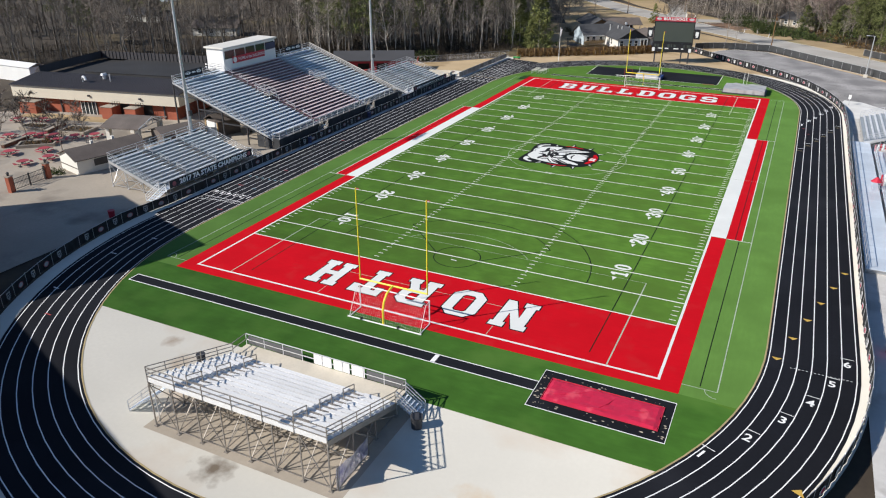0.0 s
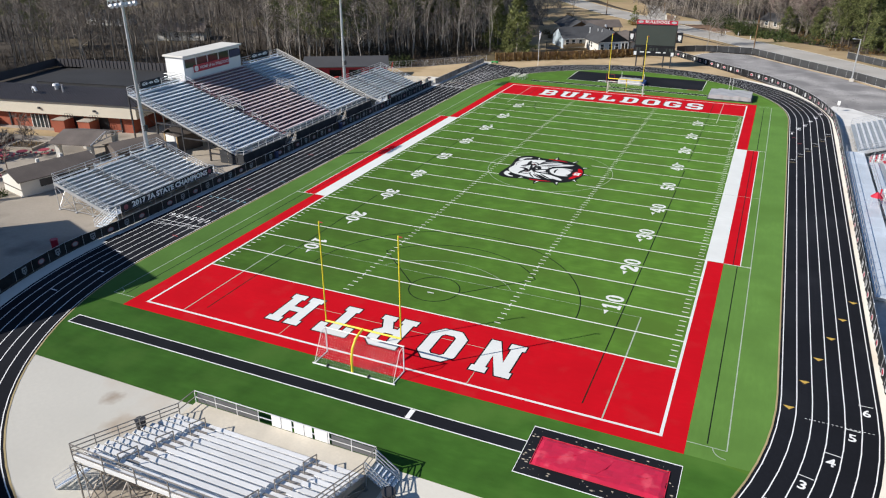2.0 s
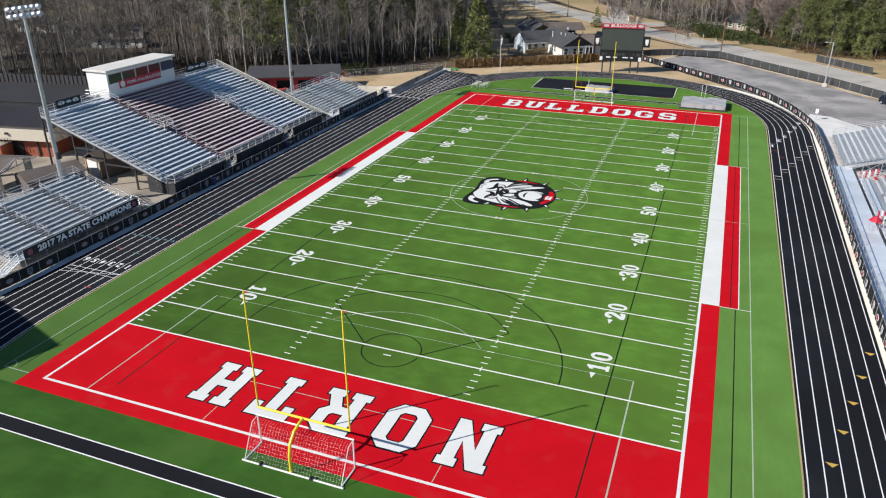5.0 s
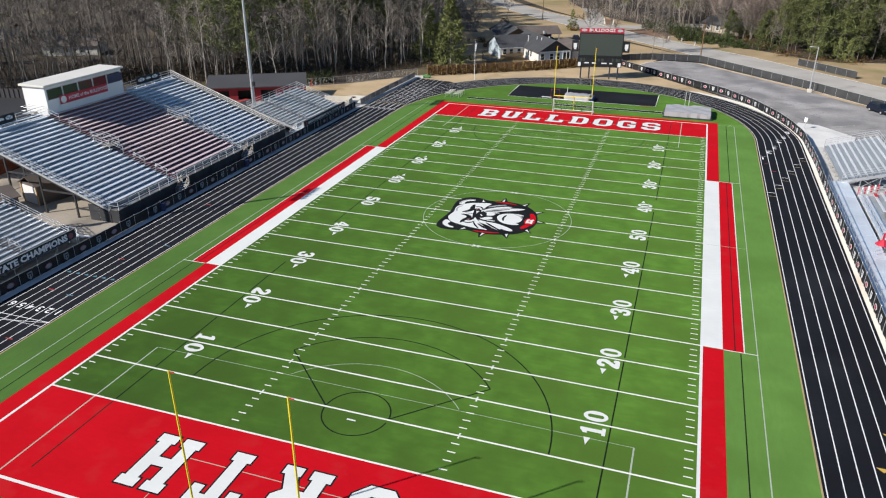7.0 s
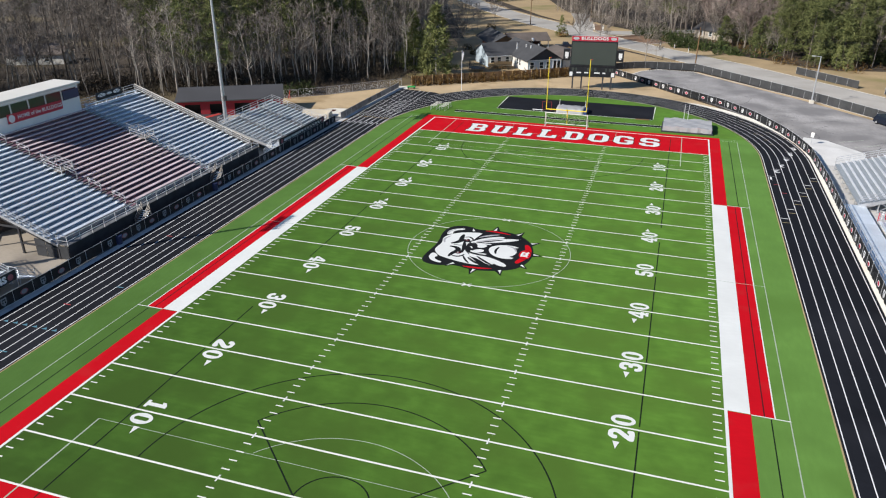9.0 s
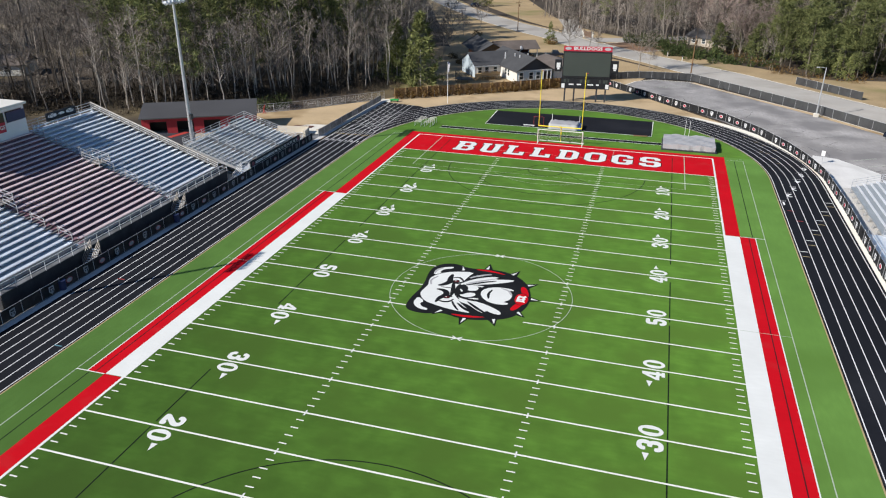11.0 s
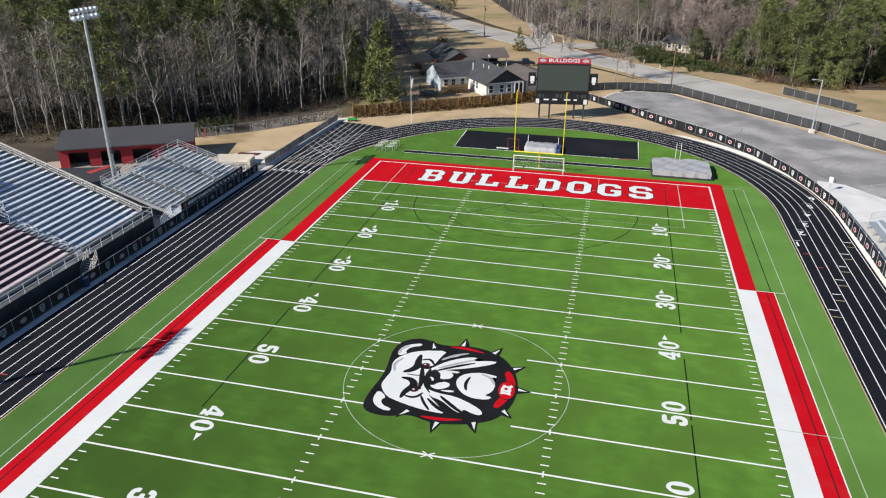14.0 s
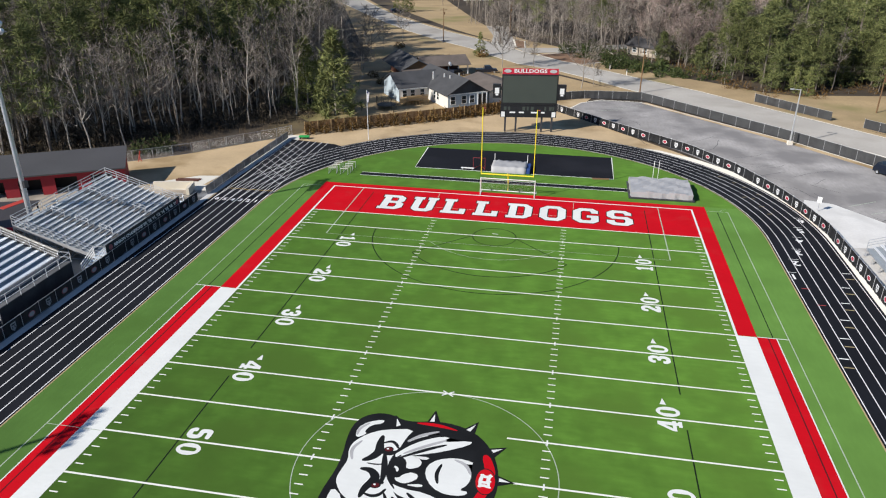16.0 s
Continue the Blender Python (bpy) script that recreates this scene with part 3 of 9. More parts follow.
GLYPH["B"] = [[(0, 0), (5.2, 0), (6.8, 1.6), (6.8, 4.1), (5.9, 5.1), (6.6, 6), (6.6, 8.5), (5.1, 10), (0, 10), (0, 8.4), (0.6, 8.4), (0.6, 1.6), (0, 1.6)], [(2.6, 1.6), (2.6, 4.3), (4.4, 4.3), (4.8, 3.8), (4.8, 2.1), (4.4, 1.6)], [(2.6, 5.8), (2.6, 8.4), (4.3, 8.4), (4.7, 7.9), (4.7, 6.3), (4.3, 5.8)]]
GLYPH["R"] = [[(0, 0), (3.1, 0), (3.1, 1.6), (2.6, 1.6), (2.6, 3.9), (3.6, 3.9), (4.7, 1.6), (4.4, 1.6), (4.4, 0), (7.2, 0), (7.2, 1.6), (6.7, 1.6), (5.5, 4.2), (6.7, 5.4), (6.7, 8.5), (5.2, 10), (0, 10), (0, 8.4), (0.6, 8.4), (0.6, 1.6), (0, 1.6)], [(2.6, 5.6), (2.6, 8.4), (4.3, 8.4), (4.7, 7.9), (4.7, 6.1), (4.3, 5.6)]]
GLYPH["G"] = [[(1.8, 0), (5.4, 0), (6.8, 1.4), (6.8, 5.2), (3.7, 5.2), (3.7, 3.7), (4.8, 3.7), (4.8, 2.3), (4.3, 1.8), (2.7, 1.8), (2.1, 2.4), (2.1, 7.6), (2.7, 8.2), (4.3, 8.2), (4.8, 7.7), (4.8, 6.7), (6.7, 6.7), (6.7, 8.5), (5.3, 10), (1.8, 10), (0, 8), (0, 2)]]
GLYPH["S"] = [[(1.5, 0), (5.3, 0), (6.8, 1.6), (6.8, 4.4), (5.5, 5.8), (2.6, 5.8), (2.1, 6.3), (2.1, 7.8), (2.6, 8.3), (4.3, 8.3), (4.8, 7.8), (4.8, 6.9), (6.6, 6.9), (6.6, 8.5), (5.2, 10), (1.6, 10), (0.1, 8.5), (0.1, 5.6), (1.5, 4.2), (4.3, 4.2), (4.8, 3.7), (4.8, 2.2), (4.3, 1.7), (2.6, 1.7), (2.1, 2.2), (2.1, 3.2), (0, 3.2), (0, 1.5)]]
GLYPH["1"] = [[(1.2, 0), (6, 0), (6, 1.5), (4.7, 1.5), (4.7, 10), (3.3, 10), (1.2, 8.6), (1.2, 6.9), (2.5, 7.4), (2.5, 1.5), (1.2, 1.5)]]
GLYPH["2"] = [[(0.2, 0), (6.8, 0), (6.8, 2.6), (5, 2.6), (5, 1.9), (2.9, 1.9), (6.1, 5.2), (6.6, 6.4), (6.6, 8.2), (5.1, 10), (1.7, 10), (0.3, 8.4), (0.3, 6.6), (2.3, 6.6), (2.3, 7.8), (2.8, 8.3), (4.1, 8.3), (4.5, 7.8), (4.5, 6.6), (0.2, 2)]]
GLYPH["3"] = [[(1.6, 0), (5.2, 0), (6.7, 1.7), (6.7, 4.1), (5.8, 5.1), (6.6, 6), (6.6, 8.3), (5.1, 10), (1.7, 10), (0.3, 8.4), (0.3, 6.9), (2.3, 6.9), (2.3, 7.9), (2.7, 8.3), (4.1, 8.3), (4.5, 7.8), (4.5, 6.4), (4, 5.9), (2.7, 5.9), (2.7, 4.3), (4.1, 4.3), (4.6, 3.8), (4.6, 2.2), (4.1, 1.7), (2.7, 1.7), (2.2, 2.2), (2.2, 3.2), (0.2, 3.2), (0.2, 1.7)]]
GLYPH["4"] = [[(2.9, 0), (6.9, 0), (6.9, 1.5), (6.1, 1.5), (6.1, 2.4), (7, 2.4), (7, 4), (6.1, 4), (6.1, 10), (3.9, 10), (0, 4.1), (0, 2.4), (3.9, 2.4), (3.9, 1.5), (2.9, 1.5)], [(2, 4), (3.9, 7), (3.9, 4)]]
GLYPH["5"] = [[(1.5, 0), (5.2, 0), (6.7, 1.7), (6.7, 4.8), (5.2, 6.4), (2.5, 6.4), (2.5, 8.2), (6.2, 8.2), (6.2, 10), (0.5, 10), (0.5, 4.6), (4.1, 4.6), (4.6, 4.1), (4.6, 2.3), (4.1, 1.8), (2.7, 1.8), (2.2, 2.3), (2.2, 3.2), (0.2, 3.2), (0.2, 1.6)]]


def rounded(loop, times=2):
    """The loop with its corners cut to a smooth curve."""
    for _ in range(times):
        loop = [(a[0] * u + b[0] * (1 - u), a[1] * u + b[1] * (1 - u)) for a, b in zip(loop, loop[1:] + loop[:1]) for u in (0.8, 0.2)]
    return loop


for ch in "235":
    GLYPH[ch] = [rounded(lp) for lp in GLYPH[ch]]
OVAL_STEPS = [2 * math.pi * k / 28 for k in range(28)]
GLYPH["0"] = [[(3.5 + 3.6 * math.cos(a), 5 + 5 * math.sin(a)) for a in OVAL_STEPS], [(3.5 + 1.15 * math.cos(-a), 5 + (2.2 if math.sin(-a) > 0 else -2.2) + 1.1 * math.sin(-a)) for a in OVAL_STEPS]]


def grown(loop, d):
    """The loop moved outwards by d (holes inwards)."""
    out, n = [], len(loop)
    for i in range(n):
        p, q, r = Vector(loop[i - 1]), Vector(loop[i]), Vector(loop[(i + 1) % n])
        a, b = (q - p).normalized(), (r - q).normalized()
        na, nb = Vector((a.y, -a.x)), Vector((b.y, -b.x))
        m = na + nb
        m = m / max(0.35, m.dot(na)) if m.length > 1e-6 else na
        out.append(tuple(q + m * d))
    return out


def glyph_mesh(name, ch, w, h, material, grow=0.0):
    from mathutils.geometry import tessellate_polygon
    loops = [[(x / 7 * w, y / 10 * h) for x, y in loop] for loop in GLYPH[ch]]
    if grow:
        loops = [grown(lp, grow) for lp in loops]
    vs = [Vector((x - w / 2, y - h / 2, 0)) for lp in loops for x, y in lp]
    tris = tessellate_polygon([[Vector((x, y, 0)) for x, y in lp] for lp in loops])
    fs = []
    for a, b, c in tris:
        if (vs[b] - vs[a]).cross(vs[c] - vs[a]).z < 0:
            a, b = b, a
        fs.append((a, b, c))
    return mesh_of(name, vs, fs, material)


def field_word(word, xs, y, w, h, turn):
    for ch, x in zip(word, xs):
        piece("letter_outline", glyph_mesh("letter_outline", ch, w, h, M_BLACK, 0.13), turf, pose(x, y, 0.010, 0, 0, turn))
        piece("letter", glyph_mesh("letter", ch, w, h, M_WHITE), turf, pose(x, y, 0.016, 0, 0, turn))


field_word("NORTH", [10.3, 5.05, -0.15, -5.2, -10.35], -50.35, 3.5, 5.15, 180)
field_word("BULLDOGS", [-14.8 + 4.27 * i for i in range(8)], 50.25, 3.35, 5.1, 0)
digit = {c: glyph_mesh("digit", c, 1.22, 1.83, M_WHITE, 0.03 if c in "235" else 0.0) for c in "012345"}
for s in (1, -1):
    for i in range(-4, 5):
        word = str(50 - abs(i) * 10)
        y = i * 10 * YD
        for k, ch in enumerate(word):
            off = -0.86 if k == 0 else 0.86
            piece("digit", digit[ch], turf, pose(s * 17.15, y + s * off, 0.0145, 0, 0, 90 if s > 0 else -90))
        if i:
            t = 1 if i > 0 else -1
            bm = bmesh.new()
            flat(bm, [(s * 16.6, y + t * 1.75), (s * 17.1, y + t * 1.75), (s * 16.85, y + t * 2.6)], 0.0145)
            part("number_arrow", bm, M_WHITE, turf)
    for a, b in ((-53.6, -27.6), (-27.0, -1.2) if s > 0 else (-27.0, -19.8), (-0.6, 8.0) if s > 0 else (-8.0, 8.2), (12.5, 27.3), (27.6, 38), (38.5, 53.5)):
        bm = bmesh.new()
        stroke(bm, [(s * 18.35, a), (s * 18.35, b)], 0.10, 0.0095)
        part("black_field_line", bm, M_SOFTBLACK, turf)

# soccer and lacrosse lines
for s in (1, -1):
    bm = bmesh.new()
    stroke(bm, [(-20.16, s * 54.8), (-20.16, s * 38.4)], 0.12, 0.0082)
    stroke(bm, [(20.16, s * 54.8), (20.16, s * 38.4)], 0.12, 0.0082)
    stroke(bm, [(-9.16, s * 54.8), (-9.16, s * 49.4), (9.16, s * 49.4), (9.16, s * 54.8)], 0.07, 0.0082)
    stroke(bm, [(-20.16, s * 38.4), (20.16, s * 38.4)], 0.05, 0.0086)
    stroke(bm, [(x, s * abs(y)) for x, y in arc(0, 43.9, 9.15, 218, 322)], 0.06, 0.0086)
    part("soccer_box", bm, M_FAINT, turf)
    bm = bmesh.new()
    flat(bm, rect(-0.35, 0.35, s * 41.95, s * 42.1), 0.0125)
    part("penalty_spot", bm, M_WHITE, turf)
    bm = bmesh.new()
    stroke(bm, [(x, s * abs(y)) for x, y in arc(0, 41.15, 14.6, 180, 360, 60)], 0.105, 0.0088)
    stroke(bm, [(x, s * abs(y)) for x, y in arc(0, 41.15, 10.7, 215, 325, 40)], 0.105, 0.0091)
    stroke(bm, arc(0, s * 41.15, 2.6, 0, 352, 40), 0.10, 0.0088)
    for t in (1, -1):
        stroke(bm, [(t * 2.5, s * 41.15), (t * 8.75, s * 35.0)], 0.11, 0.0093)
    part("lacrosse_lines", bm, M_SOFTBLACK, turf)
bm = bmesh.new()
for s in (1, -1):
    stroke(bm, [(s * 24.6, -0.16), (s * 29.0, -0.16)], 0.06, 0.0128)
part("halfway_mark", bm, M_FAINT, turf)
bm = bmesh.new()
stroke(bm, arc(0, 0, 9.15, 0, 360, 80)[:-1], 0.07, 0.0086, closed=True)
part("centre_circle", bm, M_FAINT, turf)
for y in (-9.144, 9.144):
    bm = bmesh.new()
    for a in (35, -35):
        c, q = math.cos(radians(a)) * 0.55, math.sin(radians(a)) * 0.55
        stroke(bm, [(-c, y - q), (c, y + q)], 0.12, 0.0138 + 0.0004 * (a > 0))
    part("centre_cross", bm, M_WHITE, turf)

# the emblem in midfield: plain shapes in black, white, grey and red


def shape(pts, material, z, smooth=2):
    """A closed rounded shape through a few corners."""
    for _ in range(smooth):
        pts = [q for a, b in zip(pts, pts[1:] + pts[:1]) for q in ((0.75 * a[0] + 0.25 * b[0], 0.75 * a[1] + 0.25 * b[1]), (0.25 * a[0] + 0.75 * b[0], 0.25 * a[1] + 0.75 * b[1]))]
    bm = bmesh.new()
    flat(bm, pts, z)
    bmesh.ops.triangulate(bm, faces=bm.faces[:])
    return part("emblem_shape", bm, material, turf)


shape([(-5.9, 5.2), (-4.2, 5.9), (-2.4, 5.0), (0, 5.6), (2.4, 5.1), (4.2, 3.3), (5.1, 0.6), (5.0, -2.0), (4.0, -4.2), (1.8, -5.3), (-0.6, -5.7), (-2.6, -5.0), (-4.3, -5.8), (-6.3, -5.4), (-6.5, -3.4), (-6.0, -0.2), (-6.5, 3.4)], M_BLACK, 0.0150)
for a in (124, 95, 62, 31, 0, -33, -63, -94, -124):
    c, q = math.cos(radians(a)), math.sin(radians(a))
    rx, ry = 4.9, 5.2
    bm = bmesh.new()
    flat(bm, [(rx * c - q * 0.55, ry * q + c * 0.55), (c * 6.2, q * 6.85), (rx * c + q * 0.55, ry * q - c * 0.55)], 0.0154)
    part("emblem_shape", bm, M_BLACK, turf)
    bm = bmesh.new()
    flat(bm, [(5.1 * c - q * 0.3, 5.45 * q + c * 0.3), (c * 5.85, q * 6.4), (5.1 * c + q * 0.05, 5.45 * q - c * 0.05)], 0.0158)
    part("emblem_shape", bm, M_WHITE, turf)
for s in (1, -1):
    shape([(-2.2, s * 5.0), (-0.2, s * 5.35), (2.0, s * 4.6), (0.2, s * 4.85)], M_RED, 0.0164, 2)
shape([(-5.73, 2.13), (-5.01, 3.13), (-3.92, 3.84), (-1.66, 4.34), (-2.07, 3.20), (-2.32, 1.86), (-2.70, 0.78), (-2.64, -0.35), (-2.19, -1.48), (-1.63, -2.42), (-0.81, -3.26), (0.19, -4.36), (-1.15, -4.32), (-2.55, -4.08), (-4.05, -3.63), (-4.94, -3.25), (-5.62, -2.34), (-5.85, -1.66), (-5.73, -0.77), (-5.57, 0.16), (-5.86, 1.29)], M_WHITE, 0.0164, 1)
shape([(-2.52, 1.03), (-2.16, 2.22), (-1.43, 3.34), (0.00, 4.49), (-0.79, 3.48), (1.27, 3.98), (0.43, 3.19), (2.79, 3.78), (2.63, 3.26), (0.79, 2.19), (-0.71, 1.60), (-1.91, 1.21)], M_WHITE, 0.0166, 1)
shape([(-1.63, -2.42), (-2.54, -1.31), (-1.15, -1.89), (0.40, -1.98), (1.90, -2.68), (2.84, -3.36), (2.83, -3.90), (2.12, -3.83), (1.30, -3.40), (1.29, -4.06), (0.47, -3.65), (-0.47, -2.81)], M_WHITE, 0.0166, 1)
shape([(-1.90, 1.16), (-1.17, 1.50), (-0.41, 1.02), (-0.43, 0.38), (-1.00, 0.08), (-1.39, 0.04), (-1.46, 0.79)], M_WHITE, 0.0168, 1)
shape([(-1.54, -0.29), (-0.52, -0.27), (-0.34, -0.72), (-0.71, -1.16), (-1.26, -1.44), (-1.93, -1.16), (-1.84, -0.67)], M_WHITE, 0.0168, 1)
shape([(0.05, -0.39), (-0.00, 0.60), (0.63, 1.37), (1.84, 1.76), (3.11, 1.57), (3.12, 1.22), (2.07, 1.35), (2.92, 0.98), (3.22, 0.30), (3.12, -0.69), (2.55, -1.33), (3.24, -1.37), (2.94, -1.82), (1.75, -1.92), (0.74, -1.44)], M_WHITE, 0.0168, 1)
shape([(-1.31, 1.39), (0.09, 1.49), (-0.18, 1.07)], M_WHITE, 0.0168, 1)
shape([(-1.24, -1.51), (0.11, -1.20), (0.08, -1.58)], M_WHITE, 0.0168, 1)
shape([(-5.75, 2.49), (-5.93, 3.64), (-5.32, 4.51), (-4.19, 4.99), (-4.11, 4.56), (-5.03, 4.13), (-5.29, 3.35), (-5.01, 3.15)], M_WHITE, 0.0166, 1)
shape([(-5.79, -2.56), (-5.91, -3.69), (-5.59, -4.45), (-4.85, -4.95), (-4.15, -5.01), (-4.08, -4.70), (-4.87, -4.41), (-5.21, -3.83), (-4.88, -3.35)], M_WHITE, 0.0166, 1)


def ink(pts, w, z, material=None):
    """A brush stroke through a few places, thick in the middle and pointed at both ends."""
    for _ in range(3):
        pts = [pts[0]] + [q for a, b in zip(pts, pts[1:]) for q in ((0.75 * a[0] + 0.25 * b[0], 0.75 * a[1] + 0.25 * b[1]), (0.25 * a[0] + 0.75 * b[0], 0.25 * a[1] + 0.75 * b[1]))] + [pts[-1]]
    left, right, n = [], [], len(pts) - 1
    for i, p in enumerate(pts):
        a, b = pts[max(i - 1, 0)], pts[min(i + 1, n)]
        d = Vector((b[0] - a[0], b[1] - a[1])).normalized()
        k = 0.02 + w / 2 * max(0.0, math.sin(math.pi * i / n)) ** 0.8
        left.append((p[0] - d.y * k, p[1] + d.x * k))
        right.append((p[0] + d.y * k, p[1] - d.x * k))
    bm = bmesh.new()
    ribbon(bm, left, right, z)
    return part("emblem_stroke", bm, material or M_BLACK, turf)


def oval_patch(x, y, rx, ry, turn, material, z):
    bm = bmesh.new()
    c, q = math.cos(radians(turn)), math.sin(radians(turn))
    flat(bm, [(x + u * rx * c - v * ry * q, y + u * rx * q + v * ry * c) for u, v in arc(0, 0, 1, 0, 345, 23)], z)
    return part("emblem_shape", bm, material, turf)


ink([(-4.6, 0.3), (-4.0, 0.7), (-3.6, 1.4), (-3.8, 2.2), (-3.8, 3.2)], 0.62, 0.0174)
ink([(-3.75, 1.2), (-3.3, 1.45), (-2.75, 1.3), (-2.4, 1.7)], 0.42, 0.0176)
ink([(-3.6, 2.35), (-3.0, 2.7), (-2.6, 2.4), (-2.3, 1.9)], 0.22, 0.0177)
ink([(-3.8, -3.2), (-3.7, -2.3), (-3.3, -1.6), (-3.2, -1.1), (-3.7, -0.5), (-4.5, -0.5)], 0.62, 0.0174)
ink([(-3.65, -2.75), (-3.0, -2.95), (-2.5, -2.7), (-2.25, -2.1)], 0.24, 0.0177)
ink([(-3.35, -1.55), (-2.9, -1.45), (-2.55, -1.7)], 0.36, 0.0176)
ink([(-3.2, 1.3), (-2.95, 0.3), (-2.75, -0.6), (-2.7, -1.6)], 0.42, 0.0178)
ink([(-2.0, 1.35), (-2.5, 0.6), (-2.62, -0.3), (-2.3, -1.2), (-1.7, -2.0)], 0.20, 0.0179)
ink([(-4.2, 0.1), (-3.5, 0.06), (-3.0, 0.2)], 0.10, 0.0175)
shape([(-2.45, 0.33), (-2.15, 0.85), (-1.55, 0.75), (-1.55, 0.2), (-1.0, 0.0), (-0.95, -0.3), (-1.4, -0.5), (-1.7, -1.0), (-2.2, -0.8), (-2.5, -0.22)], M_BLACK, 0.0178, 1)
ink([(-2.2, 0.15), (-1.95, -0.05), (-1.9, -0.35)], 0.16, 0.0184, M_WHITE)
for y in (1.75, -1.9):
    oval_patch(-3.02, y, 0.36, 0.30, 20, M_BLACK, 0.0180)
    oval_patch(-3.02, y, 0.27, 0.22, 20, M_DARKRED, 0.0184)
    oval_patch(-3.10, y + 0.06, 0.09, 0.09, 0, M_WHITE, 0.0188)

ink([(-2.6, 1.3), (-1.7, 2.7), (-0.5, 3.6), (0.5, 3.95)], 0.34, 0.0190)
ink([(-2.1, 1.0), (-1.0, 1.8), (0.1, 2.5), (1.0, 3.0)], 0.26, 0.0191)
ink([(1.05, -1.0), (0.78, -0.1), (1.0, 0.95)], 0.24, 0.0192)
ink([(-1.7, -2.75), (-0.9, -3.55), (-0.2, -4.0), (0.5, -4.25)], 0.32, 0.0193)
ink([(-0.8, -2.2), (0.4, -3.25), (1.5, -4.05)], 0.30, 0.0194)
ink([(-2.3, -2.5), (-1.9, -3.3), (-1.2, -4.2)], 0.20, 0.0195)
ink([(-5.3, 0.25), (-5.7, 1.3), (-5.15, 2.35)], 0.22, 0.0196, M_GREY)
ink([(-5.72, 2.9), (-5.75, 3.65), (-5.15, 4.4)], 0.20, 0.0197, M_GREY)
ink([(-1.9, 2.85), (-1.0, 3.75), (0.2, 4.35)], 0.24, 0.0198, M_GREY)
ink([(-1.9, 1.5), (-0.6, 2.5), (0.9, 3.5)], 0.24, 0.0199, M_GREY)
ink([(1.8, 1.55), (2.7, 1.2), (3.15, 0.25)], 0.22, 0.0200, M_GREY)
shape([(3.6, 2.4), (4.2, 2.5), (4.9, 0.6), (4.6, -1.2), (3.9, -2.8), (3.4, -2.5), (4.0, -0.8), (4.1, 0.8)], M_RED, 0.0160)
badge_z = 0.0176
oval_patch(4.2, -0.2, 0.74, 1.28, 5, M_BLACK, 0.0168)
oval_patch(4.2, -0.2, 0.66, 1.20, 5, M_RED, 0.0172)
for pts in ([(3.75, -0.75), (4.1, -0.55), (4.65, -0.75)], [(3.8, -0.2), (4.2, -0.35), (4.6, -0.1)], [(3.8, 0.45), (4.15, 0.2), (4.65, 0.4)], [(3.9, -0.8), (3.85, 0.0), (4.0, 0.5)], [(4.5, -0.7), (4.35, 0.0), (4.5, 0.55)]):
    badge_z += 0.0004
    ink(pts, 0.22, badge_z, M_WHITE)

# long jump runway and pit at the near end; runway, throwing pad at the far end
area_paint("runway", rect(-28.4, 15.8, -60.85, -59.65), M_TRACK, 0.006, "black rubber jump runway with white edges")
bm = bmesh.new()
for y in (-60.9, -59.6):
    stroke(bm, [(-28.5, y), (15.85, y)], 0.10, 0.010)
stroke(bm, [(-28.45, -60.95), (-28.45, -59.55)], 0.10, 0.0104)
part("runway_line", bm, M_LANE, turf)
area_paint("takeoff_board", rect(6.55, 6.95, -60.8, -59.7), M_LANE, 0.0095)
area_paint("pit_surround", rect(15.85, 26.4, -62.95, -57.75), M_TRACK, 0.007, "black rubber surround of the jumping pit")
bm = bmesh.new()
stroke(bm, [(15.85, -62.95), (26.4, -62.95), (26.4, -57.75), (15.85, -57.75)], 0.10, 0.0112, closed=True)
part("pit_line", bm, M_LANE, turf)
bm = bmesh.new()
for i in range(60):
    x, y = random.uniform(16.1, 26.2), random.choice((random.uniform(-58.75, -58.1), random.uniform(-62.7, -61.9)))
    r = random.uniform(0.02, 0.14)
    if random.random() < 0.35:
        x = random.choice((random.uniform(16.0, 16.6), random.uniform(25.7, 26.2)))
        y = random.uniform(-62.5, -58.2)
    flat(bm, [(x + r * math.cos(k * 1.257) * random.uniform(0.6, 1.4), y + r * 0.6 * math.sin(k * 1.257)) for k in range(5)], 0.0120 + 0.00001 * i)
part("sand_specks", bm, M_PATIO, turf)
bm = bmesh.new()
n, m = 28, 10
grid = [[bm.verts.new((16.75 + 8.9 * i / n + 0.12 * noise.noise((i * 0.7, j * 0.7, 3)), -61.75 + 3.0 * j / m + 0.1 * noise.noise((i * 0.7, j * 0.7, 9)), 0.03 + (0.0 if i in (0, n) or j in (0, m) else 0.09 + 0.05 * noise.noise((i * 0.5, j * 0.5, 0))))) for j in range(m + 1)] for i in range(n + 1)]
for i in range(n):
    for j in range(m):
        bm.faces.new((grid[i][j], grid[i + 1][j], grid[i + 1][j + 1], grid[i][j + 1]))
pit = thing("pit_cover", "wrinkled red vinyl cover over the jumping pit", "pit cover")
part("cover", bm, M_CLOTHRED, pit)
for a, b in (((16.72, -61.78), (25.7, -61.78)), ((16.72, -58.72), (25.7, -58.72)), ((16.72, -61.78), (16.72, -58.72)), ((25.68, -61.78), (25.68, -58.72))):
    bm = bmesh.new()
    beam(bm, (*a, 0.045), (*b, 0.045), 0.07, sides=6)
    part("hem", bm, M_SIGNRED, pit)
